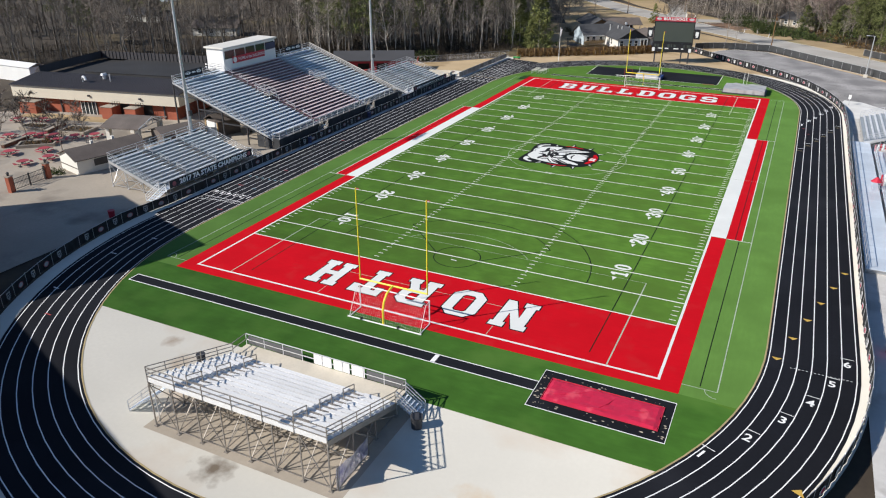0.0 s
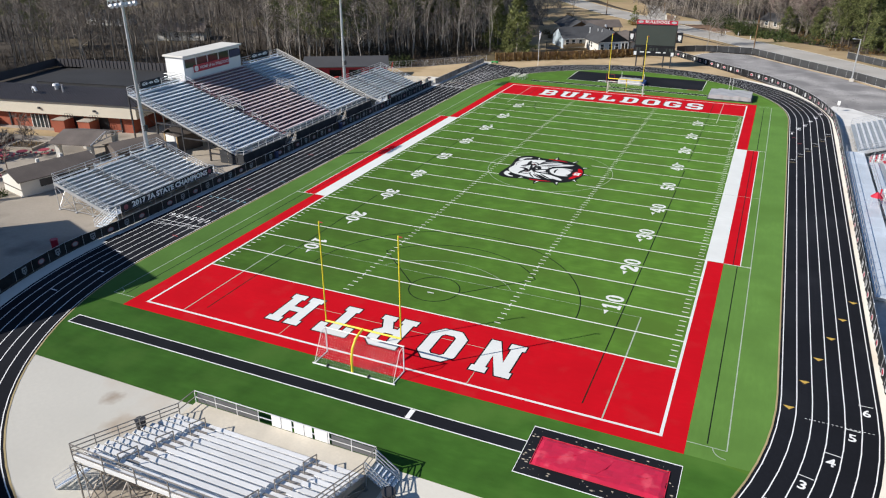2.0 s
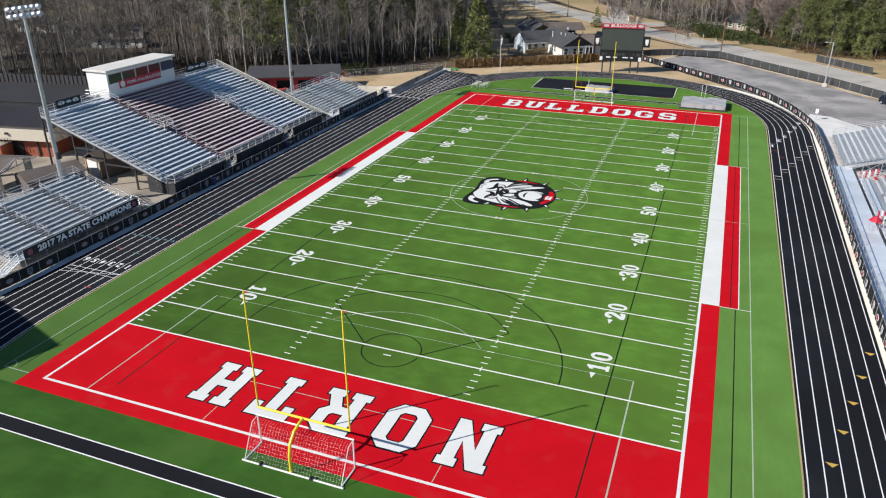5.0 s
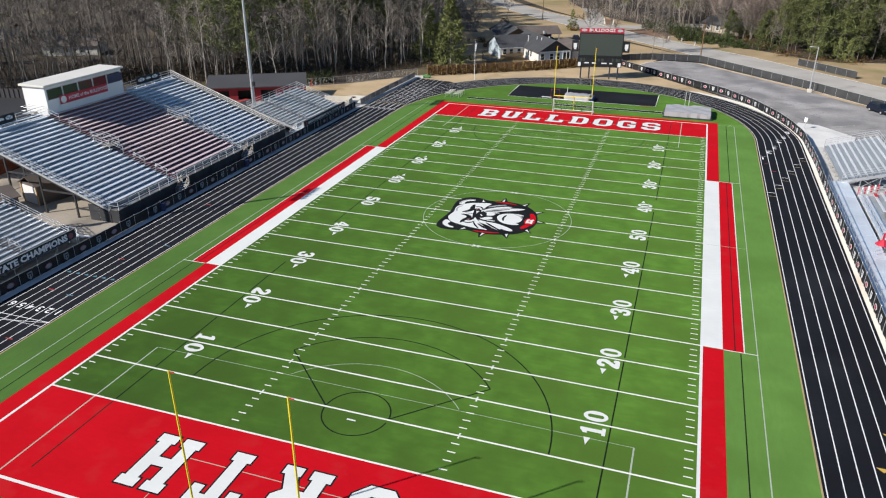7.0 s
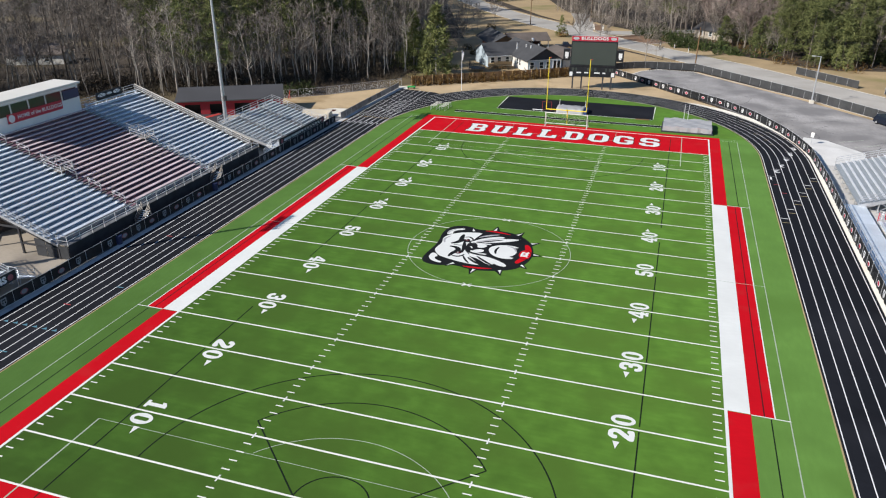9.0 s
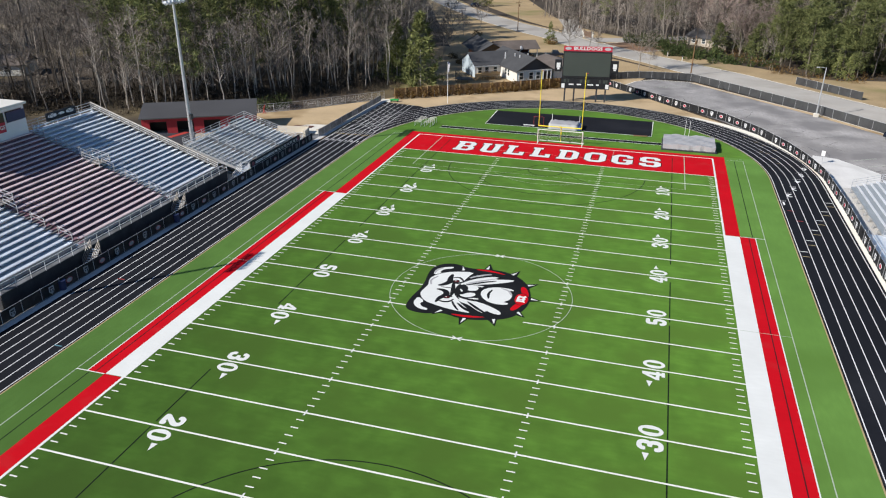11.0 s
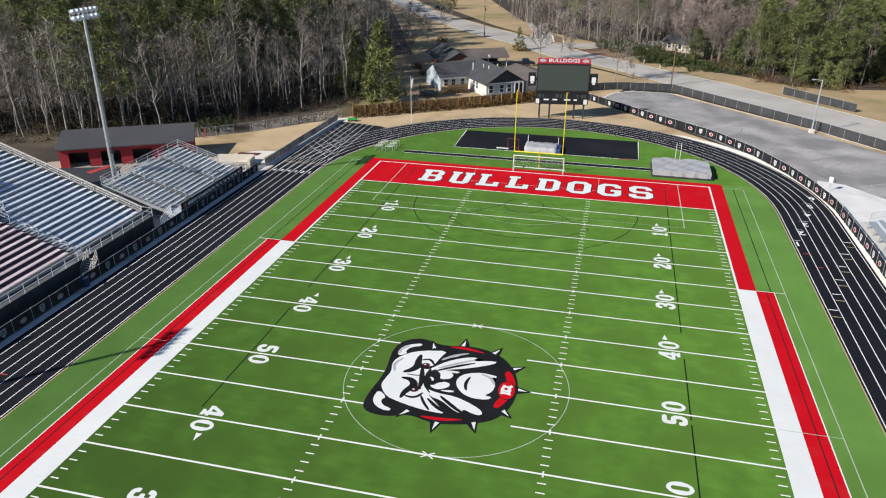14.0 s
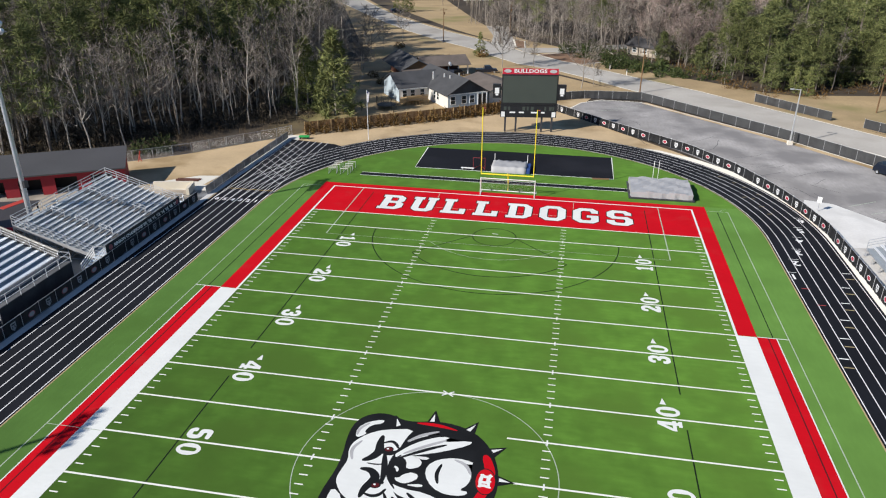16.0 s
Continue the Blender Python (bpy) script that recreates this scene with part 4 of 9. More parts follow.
for a, b in (((17.4, -60.9), (20.2, -59.2)), ((21.0, -61.2), (22.1, -59.1)), ((23.2, -60.6), (25.2, -59.4)), ((18.8, -61.4), (22.6, -60.9))):
    bm = bmesh.new()
    m_ = ((a[0] + b[0]) / 2 + 0.1, (a[1] + b[1]) / 2 - 0.12)
    tube(bm, [(*a, 0.10), (*m_, 0.145), (*b, 0.10)], 0.05, 5)
    part("fold", bm, M_CLOTHRED, pit)
area_paint("throwing_pad", [(-15.1, 65.6), (14.75, 65.6), (14.75, 76.3), (-15.2, 76.3)], M_TRACK, 0.006, "black rubber pad inside the far bend")
bm = bmesh.new()
stroke(bm, [(-15.2, 76.3), (-15.1, 65.55), (14.8, 65.55), (14.8, 76.3)], 0.14, 0.010)
part("pad_line", bm, M_LANE, turf)
area_paint("runway", rect(-22.4, 16.6, 60.5, 61.7), M_TRACK, 0.006)
bm = bmesh.new()
for y in (60.45, 61.75):
    stroke(bm, [(-22.4, y), (16.6, y)], 0.10, 0.010)
part("runway_line", bm, M_LANE, turf)

# ---- ground round the track ----


def outer_line(d, lo, hi, n=48):
    pts = []
    for p in oval(d, n):
        pts.append(p)
    return pts[lo:hi]


sheet("straw_field", [(-57, 40), (-39.5, 40), (-32, 60), (0, 78), (32, 62), (36, 66), (26, 81), (7.0, 104), (12, 119.5), (2, 122), (-2, 122), (-8, 104), (-38, 82), (-42.3, 76.6), (-47.2, 71.6), (-52.8, 65.2), (-56.4, 62.2), (-61, 58.6)], -0.05, M_STRAW, "tan straw-covered ground beyond the far bend", "straw ground")
bm = bmesh.new()
ribbon(bm, oval(7.2)[49 + 24:] + oval(7.2)[:17], oval(8.02)[49 + 24:] + oval(8.85)[:14] + oval(8.3)[14:16] + oval(7.3)[16:17], -0.02)
tagged(part("track_walk", bm, M_CONCRETE), "white concrete walk along the running track", "concrete walk", kind="structure")
bm = bmesh.new()
ribbon(bm, oval(7.2)[49:74], oval(8.9)[49:74], -0.02)
flat(bm, [(-39.6, 60), (-42.0, 60), (-40.8, 79), (-38.0, 79), (-38.0, 76)], -0.0205)
flat(bm, [(-39.9, -46.0), (-39.9, -22), (-42.0, -22), (-42.0, -46)], -0.018)
tagged(part("fence_walk", bm, M_CONCRETE), "concrete strip between track and home fence", "concrete walk", kind="structure")
# concrete in the fence's shade; the dark colour paints that shade in
sheet("fence_strip", [(-39.9, -22.0), (-39.9, 60), (-42.0, 60), (-42.0, -22)], -0.018, M_SHADEWALK, "strip between track and home fence, darkened for the fence's shade", "asphalt strip")
sheet("home_concourse", [(-41.9, -90), (-41.9, 50), (-72, 50), (-72, -8), (-104, -14), (-118, -44), (-118, -90)], -0.045, M_PATIO, "weathered concrete yard behind the home stands", "concrete yard")
sheet("visitor_yard", [(39.7, -90), (39.7, 40), (41.0, 56), (47, 60), (80, 30), (80, -90)], -0.045, M_SLAB, "concrete yard under the visitor stands", "concrete yard")
sheet("yard_patch", [(40.0, 50.5), (39.0, 57.2), (40.2, 62.0), (43.6, 61.0), (48.5, 54.5), (46.5, 46.5), (41.0, 46.0)], -0.03, M_NEWSLAB, "new white concrete slab by the car park", "concrete slab")
sheet("car_park", [(6.6, 106.0), (26.8, 81.5), (36, 68.0), (41.8, 54), (60, 30), (110, -10), (110, 20), (60.5, 71.5), (45.8, 91.6), (22.4, 117.2), (13.8, 117.8), (9.6, 114.2)], -0.040, M_ASPHALT, "worn grey asphalt car park", "car park")
ROAD_FAR = [(-100, 322), (-80, 282), (-65.8, 255), (-50, 231), (-36, 212), (-25, 199.5), (-14, 186), (-6, 174), (2, 165), (12.8, 154), (24, 142.5), (35.5, 131), (45.5, 118.7), (56, 106), (63, 97.5), (100, 52), (150, -12)]
ROAD_NEAR = [(-112, 316), (-94, 285), (-68.4, 241), (-49, 211), (-33.6, 191), (-23, 179.5), (-15, 167.5), (-7, 157), (2, 151), (11, 141.5), (19, 131.5), (27.5, 122.3), (38, 109.5), (48.5, 97), (57, 88), (92, 43), (142, -20)]
bm = bmesh.new()
ribbon(bm, ROAD_FAR, ROAD_NEAR, -0.06)
tagged(part("road", bm, M_ROAD), "pale grey two-lane road curving past the field", "road", kind="structure")
bm = bmesh.new()
ribbon(bm, [(-18.5, 191), (-19.5, 206), (-25, 230)], [(-10, 180), (-12.5, 201), (-17, 230)], -0.0585)
ribbon(bm, [(-10, 183), (2, 185.5), (24, 198)], [(-6, 174), (3, 177.5), (26, 190)], -0.0575)
tagged(part("side_street", bm, M_ROAD), "pale side street joining the main road", "road", kind="structure")
for bed in ([(-10.2, 184.5), (-7.2, 182.5), (-8.4, 196), (-12.2, 199)], [(-2.8, 171.8), (3, 176), (17, 182), (20, 168), (9.6, 158.8), (3.4, 163.4)]):
    bm = bmesh.new()
    slab(bm, bed, -0.1, 0.02)
    tagged(part("verge_bed", bm, M_LEAFBED), "brown leaf-covered bed with a pale kerb", "verge", kind="structure")
    bm = bmesh.new()
    stroke(bm, bed, 0.5, 0.03, closed=True)
    tagged(part("bed_kerb", bm, M_CONCRETE), "pale concrete kerb round a leaf bed", "kerb", kind="structure")
for name, line, off in (("road_kerb", ROAD_FAR, 0.25), ("road_kerb", ROAD_NEAR, -0.25)):
    bm = bmesh.new()
    stroke(bm, [(x + off * 0.7, y + off * 0.7) for x, y in line], 0.35, -0.03)
    tagged(part(name, bm, M_CONCRETE), "pale concrete kerb along the road", "kerb", kind="structure")
bm = bmesh.new()
for k in range(16):
    x = 34.1 + 4.8 * k / 16
    stroke(bm, [(x, -48.6), (x + 0.15, -48.6)], 0.06, 0.012)
tagged(part("track_dashes", bm, M_LANE), "dotted white mark across the lanes", "track marks", kind="structure")
painted("lane_mark", [(35.55, -64.45), (34.75, -64.0), (35.35, -63.65)], M_YELLOW)
bm = bmesh.new()
for line in (ROAD_FAR, ROAD_NEAR):
    stroke(bm, line, 5.0, -0.118 if line is ROAD_FAR else -0.1185)
tagged(part("verge_edge", bm, M_LAWN), "tan grass at the road's edges", "verge", kind="structure")
sheet("back_yard", [(-44, 92), (-36, 84.5), (-10, 103), (-29, 119), (-47, 152), (-53, 152), (-45, 118)], -0.125, M_LAWN, "worn lawn behind the pale blue house", "lawn")
sheet("wood_floor", [(-66, 350), (-29, 240), (-18, 213), (-6, 197), (5, 185), (14, 176), (22, 168), (27, 151), (40, 142), (50, 133), (57, 130.5), (66, 136), (80, 139), (104, 128), (160, 82), (230, 120), (60, 420), (-130, 420)], -0.100, M_LITTER, "leaf-littered floor of the woods beyond the road", "ground")
sheet("lawn", [(-100, 296), (-72, 248), (-54, 220), (-42, 203), (-29, 184), (-15, 163), (-1, 148), (16, 131), (25.5, 121.6), (22, 119.5), (8, 122), (-4, 108), (-30, 118), (-46, 150), (-74, 226)], -0.10, M_LAWN, "dry winter lawn beside the road", "lawn")
sheet("road_verge", [(22.6, 119.5), (26.2, 122.2), (55.6, 88.6), (91, 43), (88, 38), (61.6, 72.6), (46.4, 93)], -0.08, M_LAWN, "narrow grass strip behind the car park fence", "verge")
sheet("verge", [(-80, 308), (-60, 262), (-35, 219), (-22, 201), (-12, 188), (8, 160.5), (26, 141.5), (36, 131.5), (47, 120), (64, 100.5), (101, 54), (150, 60), (110, 120), (84, 136), (60, 132), (46, 148), (36, 172), (0, 230), (-50, 320)], -0.11, M_LAWN, "tan grass verge along the road", "verge")
bm = bmesh.new()
for pts in ([(6.8, 107.4), (9.7, 114.4), (13.8, 118.0), (21.9, 117.4), (46.0, 92.0), (60.8, 71.9), (80, 46)], ):
    stroke(bm, pts, 0.3, -0.02)
part("kerb", bm, M_CONCRETE)
tagged(bpy.data.objects["kerb"], "pale concrete kerb round the car park", "kerb", kind="structure")
bm = bmesh.new()
stroke(bm, [(22.6, 117.0), (45.4, 91.4), (60.4, 71.4), (80, 45.4)], 1.3, -0.034)
tagged(part("lot_edge", bm, M_STRAW), "tan dirt edge along the car park fence", "dirt edge", kind="structure")
bm = bmesh.new()
rng_l = random.Random(5)
for k in range(26):
    x, y = rng_l.uniform(14, 52), 0
    y = 118 - (x - 8) * 1.25 - rng_l.uniform(3, 17)
    if x < 22 and y > 108:
        continue
    pts = [(x, y)]
    an = rng_l.choice((-0.9, 0.65)) + rng_l.uniform(-0.2, 0.2)
    for _ in range(rng_l.randint(4, 9)):
        an += rng_l.uniform(-0.35, 0.35)
        pts.append((pts[-1][0] + 0.9 * math.cos(an), pts[-1][1] + 0.9 * math.sin(an)))
    stroke(bm, pts, 0.07, -0.0365 + 0.00004 * k)
tagged(part("asphalt_cracks", bm, M_MESHWIND), "dark tar-filled cracks in the car park", "cracks", kind="structure")
bm = bmesh.new()
for i in range(7):
    x, y = 45.5 + 1.9 * i, 60.5 - 2.6 * i
    stroke(bm, [(x, y), (x + 4.2, y + 2.6)], 0.10, -0.034)
for i in range(4):
    stroke(bm, [(13 + 2.0 * i, 108 + i * 2.2), (17.0 + 2.0 * i, 109.5 + i * 1.6)], 0.10, -0.034)
tagged(part("parking_lines", bm, M_FAINT), "faded white parking bay lines", "parking lines", kind="structure")
bm = bmesh.new()
flat(bm, rect(-8.6, 8.6, -77.8, -66.9), -0.0085)
tagged(part("stand_pad", bm, M_PATIO), "stained concrete beneath the small stand", "concrete pad", kind="structure")

# ---- stands ----


def stand(name, label, at, turn, length, rows, z0, rise, tread, sections, aisles, walk_depth=1.3, support=M_STEEL, frame_gap=3.0, portal=False, deck_mat=None, group="stands", skirt=None, rail_mat=M_STEEL, seat_width=0.34, walk_mat=None, braced=True):
    """A tiered stand. Its own x runs along the front, its own y goes back and up.
    sections: (start, end, material) of the seat planks; aisles: middles of the stairways."""
    st = thing(name, label, "stand", at, turn, group)
    h = length / 2
    deck_mat = deck_mat or M_ALU
    quad = [(0, 2, 3, 1), (4, 5, 7, 6), (0, 1, 5, 4), (2, 6, 7, 3), (0, 4, 6, 2), (1, 3, 7, 5)]
    cuts = [-h] + [(a[1] + b[0]) / 2 for a, b in zip(sections, sections[1:])] + [h]
    for (c0, c1), (a, b, m) in zip(zip(cuts, cuts[1:]), sections):
        # low parts take a darker copy of the seat material: seat shade in colour
        low_mat = {M_MAROON: M_MAROON_SHADE, M_ALU: M_ALU_SHADE, M_ALU_PALE: M_ALU_LOW_SHADE, M_ALU_THIN: M_ALU_LOW_SHADE}.get(m, deck_mat)
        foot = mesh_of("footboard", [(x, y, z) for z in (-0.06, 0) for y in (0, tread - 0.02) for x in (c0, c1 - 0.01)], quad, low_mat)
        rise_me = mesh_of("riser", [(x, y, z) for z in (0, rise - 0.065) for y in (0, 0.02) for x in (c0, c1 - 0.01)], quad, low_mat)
        seat = mesh_of("seat_plank", [(x, y, z) for z in (-0.07, 0) for y in (0, seat_width) for x in (a, b)], quad, m)
        for r in range(rows):
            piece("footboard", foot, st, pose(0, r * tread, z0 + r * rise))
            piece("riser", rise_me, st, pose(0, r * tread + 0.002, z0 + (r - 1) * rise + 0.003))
            piece("seat_plank", seat, st, pose(0, r * tread + tread - seat_width - 0.03, z0 + r * rise + 0.38))
        br = bmesh.new()
        n = max(2, int((b - a) / 1.9))
        for i in range(n + 1):
            x = a + 0.15 + (b - a - 0.3) * i / n
            for r in range(rows):
                box(br, x - 0.02, x + 0.02, r * tread + tread - 0.22, r * tread + tread - 0.10, z0 + r * rise, z0 + r * rise + 0.31)
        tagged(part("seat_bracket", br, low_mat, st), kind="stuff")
    # stairways with half steps and hand rails
    for ax in aisles:
        tread_me = mesh_of("aisle_step", [(x, y, z) for z in (-0.02, 0) for y in (-tread * 0.45, -0.02) for x in (-0.55, 0.55)], quad, M_RUSTY)
        for r in range(1, rows):
            piece("aisle_step", tread_me, st, pose(ax, r * tread, z0 + r * rise - rise * 0.5))
        r = 1
        while r + 2 < rows:
            bm = bmesh.new()
            y0, y1 = r * tread, (r + 2) * tread
            a, b = (ax, y0, z0 + r * rise), (ax, y1, z0 + (r + 2) * rise)
            for up in (0.55, 0.95):
                beam(bm, (a[0], a[1], a[2] + up), (b[0], b[1], b[2] + up), 0.06)
            beam(bm, a, (a[0], a[1], a[2] + 0.98), 0.06)
            beam(bm, b, (b[0], b[1], b[2] + 0.98), 0.06)
            part("aisle_rail", bm, rail_mat, st)
            r += 4
        if portal:
            r = rows // 2 - 1
            y, z = r * tread, z0 + r * rise
            for x in (ax - 0.95, ax + 0.95):
                bm = bmesh.new()
                beam(bm, (x, y - 0.4, z), (x, y - 0.4, z + 1.25), 0.07)
                beam(bm, (x, y + 2.1, z + rise * 2), (x, y + 2.1, z + rise * 2 + 1.25), 0.07)
                for up in (0.5, 0.9, 1.25):
                    beam(bm, (x, y - 0.4, z + up), (x, y + 2.1, z + rise * 2 + up), 0.06)
                part("portal_rail", bm, rail_mat, st)
            bm = bmesh.new()
            for up in (0.9, 1.25):
                beam(bm, (ax - 0.95, y + 2.1, z + rise * 2 + up), (ax + 0.95, y + 2.1, z + rise * 2 + up), 0.06)
            part("portal_rail", bm, rail_mat, st)
            part("portal_floor", boxed(ax - 0.9, ax + 0.9, y - 0.3, y + 2.0, z + 0.38, z + 0.44), M_RUSTY, st)
    depth, top = rows * tread, z0 + rows * rise
    # front walk
    if walk_depth:
        part("front_walk", boxed(-h, h, -walk_depth, -0.01, z0 - 0.10, z0 - 0.03), walk_mat or deck_mat, st)
        bm = bmesh.new()
        n = max(3, int(length / 1.8))
        for i in range(n + 1):
            x = -h + length * i / n
            beam(bm, (x, -walk_depth, z0 - 0.1), (x, -walk_depth, z0 + 1.0), 0.05)
        for up in (0.45, 1.0):
            beam(bm, (-h, -walk_depth, z0 + up), (h, -walk_depth, z0 + up), 0.055)
        part("front_rail", bm, M_ALU_PALE if walk_mat else rail_mat, st)
        if skirt:
            part("front_skirt", boxed(-h, h, -walk_depth + 0.05, -walk_depth + 0.09, 0.0, z0 - 0.12), skirt, st)
    # back and side rails
    bm = bmesh.new()
    n = max(3, int(length / 2.4))
    for i in range(n + 1):
        x = -h + length * i / n
        beam(bm, (x, depth, top - rise - 0.1), (x, depth, top + 0.95), 0.055)
    for up in (0.2, 0.58, 0.95):
        beam(bm, (-h, depth, top + up), (h, depth, top + up), 0.055)
    part("back_rail", bm, rail_mat, st)
    for x in (-h, h):
        bm = bmesh.new()
        n = max(3, int(depth / 1.5))
        for i in range(n + 1):
            y = depth * i / n
            z = z0 + (top - z0) * i / n
            beam(bm, (x, y, z - 0.15), (x, y, z + 1.0), 0.05)
        for up in (0.35, 0.68, 1.0):
            beam(bm, (x, 0, z0 + up), (x, depth, top + up), 0.055)
        beam(bm, (x, 0, z0 - 0.22), (x, depth, top - 0.22), 0.10, 0.28)
        if walk_depth:
            for up in (0.45, 1.0):
                beam(bm, (x, -walk_depth, z0 + up), (x, 0, z0 + up), 0.055)
        part("side_rail", bm, rail_mat, st)
    # frames under the rows
    bm = bmesh.new()
    n_post = max(3, int(depth / (2.6 if braced else 4.8)))
    leg = 0.08 if braced else 0.20
    for i in range(n_post + 1):
        y = depth * i / n_post
        z = z0 + (top - z0) * i / n_post - 0.25 - rise
        if z > 0.1:
            beam(bm, (0, y, 0), (0, y, z), leg)
            box(bm, -0.15, 0.15, y - 0.15, y + 0.15, 0, 0.04)
        if i:
            yb, zb = depth * (i - 1) / n_post, z0 + (top - z0) * (i - 1) / n_post - 0.25
            if braced:
                beam(bm, (0, yb, 0.1), (0, y, z), 0.06)
                if i > 1:
                    beam(bm, (0, yb, zb), (0, y, 0.1), 0.06)
                beam(bm, (0, yb, 0.25), (0, y, 0.25), 0.06)
            else:
                beam(bm, (0, yb, zb - 0.3), (0, y, zb - 0.3), 0.14, 0.2)
    beam(bm, (0, 0, z0 - rise - 0.2), (0, depth, top - rise - 0.2), 0.08, 0.14)
    me = bpy.data.meshes.new("support_frame")
    bm.to_mesh(me)
    bm.free()
    me.materials.append(support)
    n = max(3, int(length / frame_gap))
    for i in range(n + 1):
        piece("support_frame", me, st, pose(-h + length * i / n, 0, 0))
    for i in range(n):
        xa, xb = -h + length * i / n, -h + length * (i + 1) / n
        for k in range(1 if braced else n_post, n_post + 1):
            y = depth * k / n_post
            z = z0 + (top - z0) * k / n_post - 0.35
            bm = bmesh.new()
            if (i + k) % 2:
                beam(bm, (xa, y, 0.2), (xb, y, z), 0.05)
            else:
                beam(bm, (xb, y, 0.2), (xa, y, z), 0.05)
            part("cross_brace", bm, support, st)
            bm = bmesh.new()
            beam(bm, (xa, y, 0.3), (xb, y, 0.3), 0.05)
            part("tie_bar", bm, support, st)
    return st


def end_stairs(st, x, y, z, width=1.2, run=1.5, side=-1, mat_rail=M_STEEL):
    """Steps from the front walk down to the ground at one end."""
    bm = bmesh.new()
    n = max(3, int(z / 0.18))
    for i in range(n):
        zz = z - z * (i + 1) / (n + 1)
        box(bm, min(x + side * run * i / n, x + side * run * (i + 1) / n), max(x + side * run * i / n, x + side * run * (i + 1) / n), y - width / 2, y + width / 2, zz - 0.05, zz)
    tagged(part("step", bm, M_ALU, st), kind="stuff")
    for s in (-1, 1):
        bm = bmesh.new()
        yy = y + s * width / 2
        for up in (0.0, 0.3, 0.62, 0.95):
            beam(bm, (x, yy, z + up), (x + side * run, yy, up), 0.065)
        beam(bm, (x + side * run, yy, 0), (x + side * run, yy, 0.95), 0.06)
        beam(bm, (x, yy, 0), (x, yy, z + 0.95), 0.06)
        part("stair_rail", bm, mat_rail, st)


M_TANDECK = mat("sun-bleached plank deck", (0.62, 0.565, 0.47), 0.8, 0.1, 0.6, 5.0, 0.2)
M_SIDEMESH = mat("dark side mesh", (0.15, 0.142, 0.135), 0.7, 0.25, 0.6, 9.0, 0.3)
M_GUARD = mat("woven guard mesh", (0.36, 0.34, 0.345), 0.7, 0.2, 0.6, 9.0, 0.3)
# home side: the big stand with the press box, and a smaller one at each end
MAIN_Y = 2.7
# its front walk is coloured dark to paint in the shaded gap there
main = stand("grandstand", "large aluminium stand with silver and maroon benches", (-44.0, MAIN_Y, 0), 90, 39.2, 24, 1.75, 0.303, 0.835,
             [(-19.5, -8.3, M_ALU), (-7.1, 7.3, M_MAROON), (8.5, 19.5, M_ALU)], [-7.7, 7.9], 1.4, M_DARKSTEEL, 6.4, True, skirt=M_MESHWIND, walk_mat=M_SHADEWALK, seat_width=0.46, braced=False)
part("front_mesh", boxed(-19.55, -8.4, -0.14, -0.10, 1.55, 2.30), M_GUARD, main, "pale woven guard along the front row")
part("front_mesh", boxed(-7.0, 7.2, -0.14, -0.10, 1.55, 2.30), M_GUARD, main, "pale woven guard along the front row")
part("front_mesh", boxed(8.6, 19.55, -0.14, -0.10, 1.55, 2.30), M_GUARD, main, "pale woven guard along the front row")
for k in range(3):
    part("side_panel", boxed(-19.64 + 0.0, -19.60, -1.3 + 1.5 * k, 0.12 + 1.5 * k, 0.0, 1.55 + 0.25 * k), M_MESHWIND, main)
for x in (-19.68, 19.66):
    bm = bmesh.new()
    d_, t_ = 24 * 0.835, 1.75 + 24 * 0.303
    v = [bm.verts.new(c) for xx in (x, x + 0.025) for c in ((xx, 0, 1.70), (xx, d_, t_ - 0.05), (xx, d_, t_ + 0.92), (xx, 0, 2.67))]
    for f in ((0, 1, 2, 3), (7, 6, 5, 4), (0, 4, 5, 1), (3, 2, 6, 7), (1, 5, 6, 2), (0, 3, 7, 4)):
        bm.faces.new([v[i] for i in f])
    if x > 0:
        part("side_guard", bm, M_SIDEMESH, main, "dark mesh guard along the stand's side")
        bm = bmesh.new()
        beam(bm, (x, -0.1, 2.72), (x, d_, t_ + 0.98), 0.14, 0.12)
        part("top_board", bm, M_TANDECK, main)
    else:
        bm.free()
end_stairs(main, -7.7, -2.1, 1.6, 1.1, 1.6, -1, M_RUSTY)
end_stairs(main, 7.9, -2.1, 1.6, 1.1, 1.6, -1, M_RUSTY)
s1 = stand("side_stand", "small silver aluminium stand beside the large stand", (-44.2, -32.2, 0), 90, 17.8, 12, 1.0, 0.24, 0.73,
           [(-8.9, -3.6, M_ALU_THIN), (-2.6, 2.6, M_ALU_THIN), (3.6, 8.9, M_ALU_THIN)], [-3.1, 3.1], 1.3, M_STEEL, 2.2, seat_width=0.27)
end_stairs(s1, -8.9, -0.7, 0.95, 1.3, 2.4, -1, M_ALU_WORN)
end_stairs(s1, 8.9, -0.7, 0.95, 1.1, 1.9, 1)
s3 = stand("side_stand", "small silver aluminium stand by the red shed", (-42.4, 34.3, 0), 90, 17.2, 13, 1.0, 0.22, 0.72,
           [(-8.5, -4.4, M_ALU_THIN), (-3.4, 2.6, M_ALU_THIN), (3.6, 8.5, M_ALU_THIN)], [-3.9, 3.1], 1.3, M_STEEL, 2.2, seat_width=0.27)
end_stairs(s3, -8.6, -0.7, 0.95, 1.3, 2.4, -1, M_ALU_WORN)
end_stairs(s3, 8.6, -0.7, 0.95, 1.1, 1.9, 1)

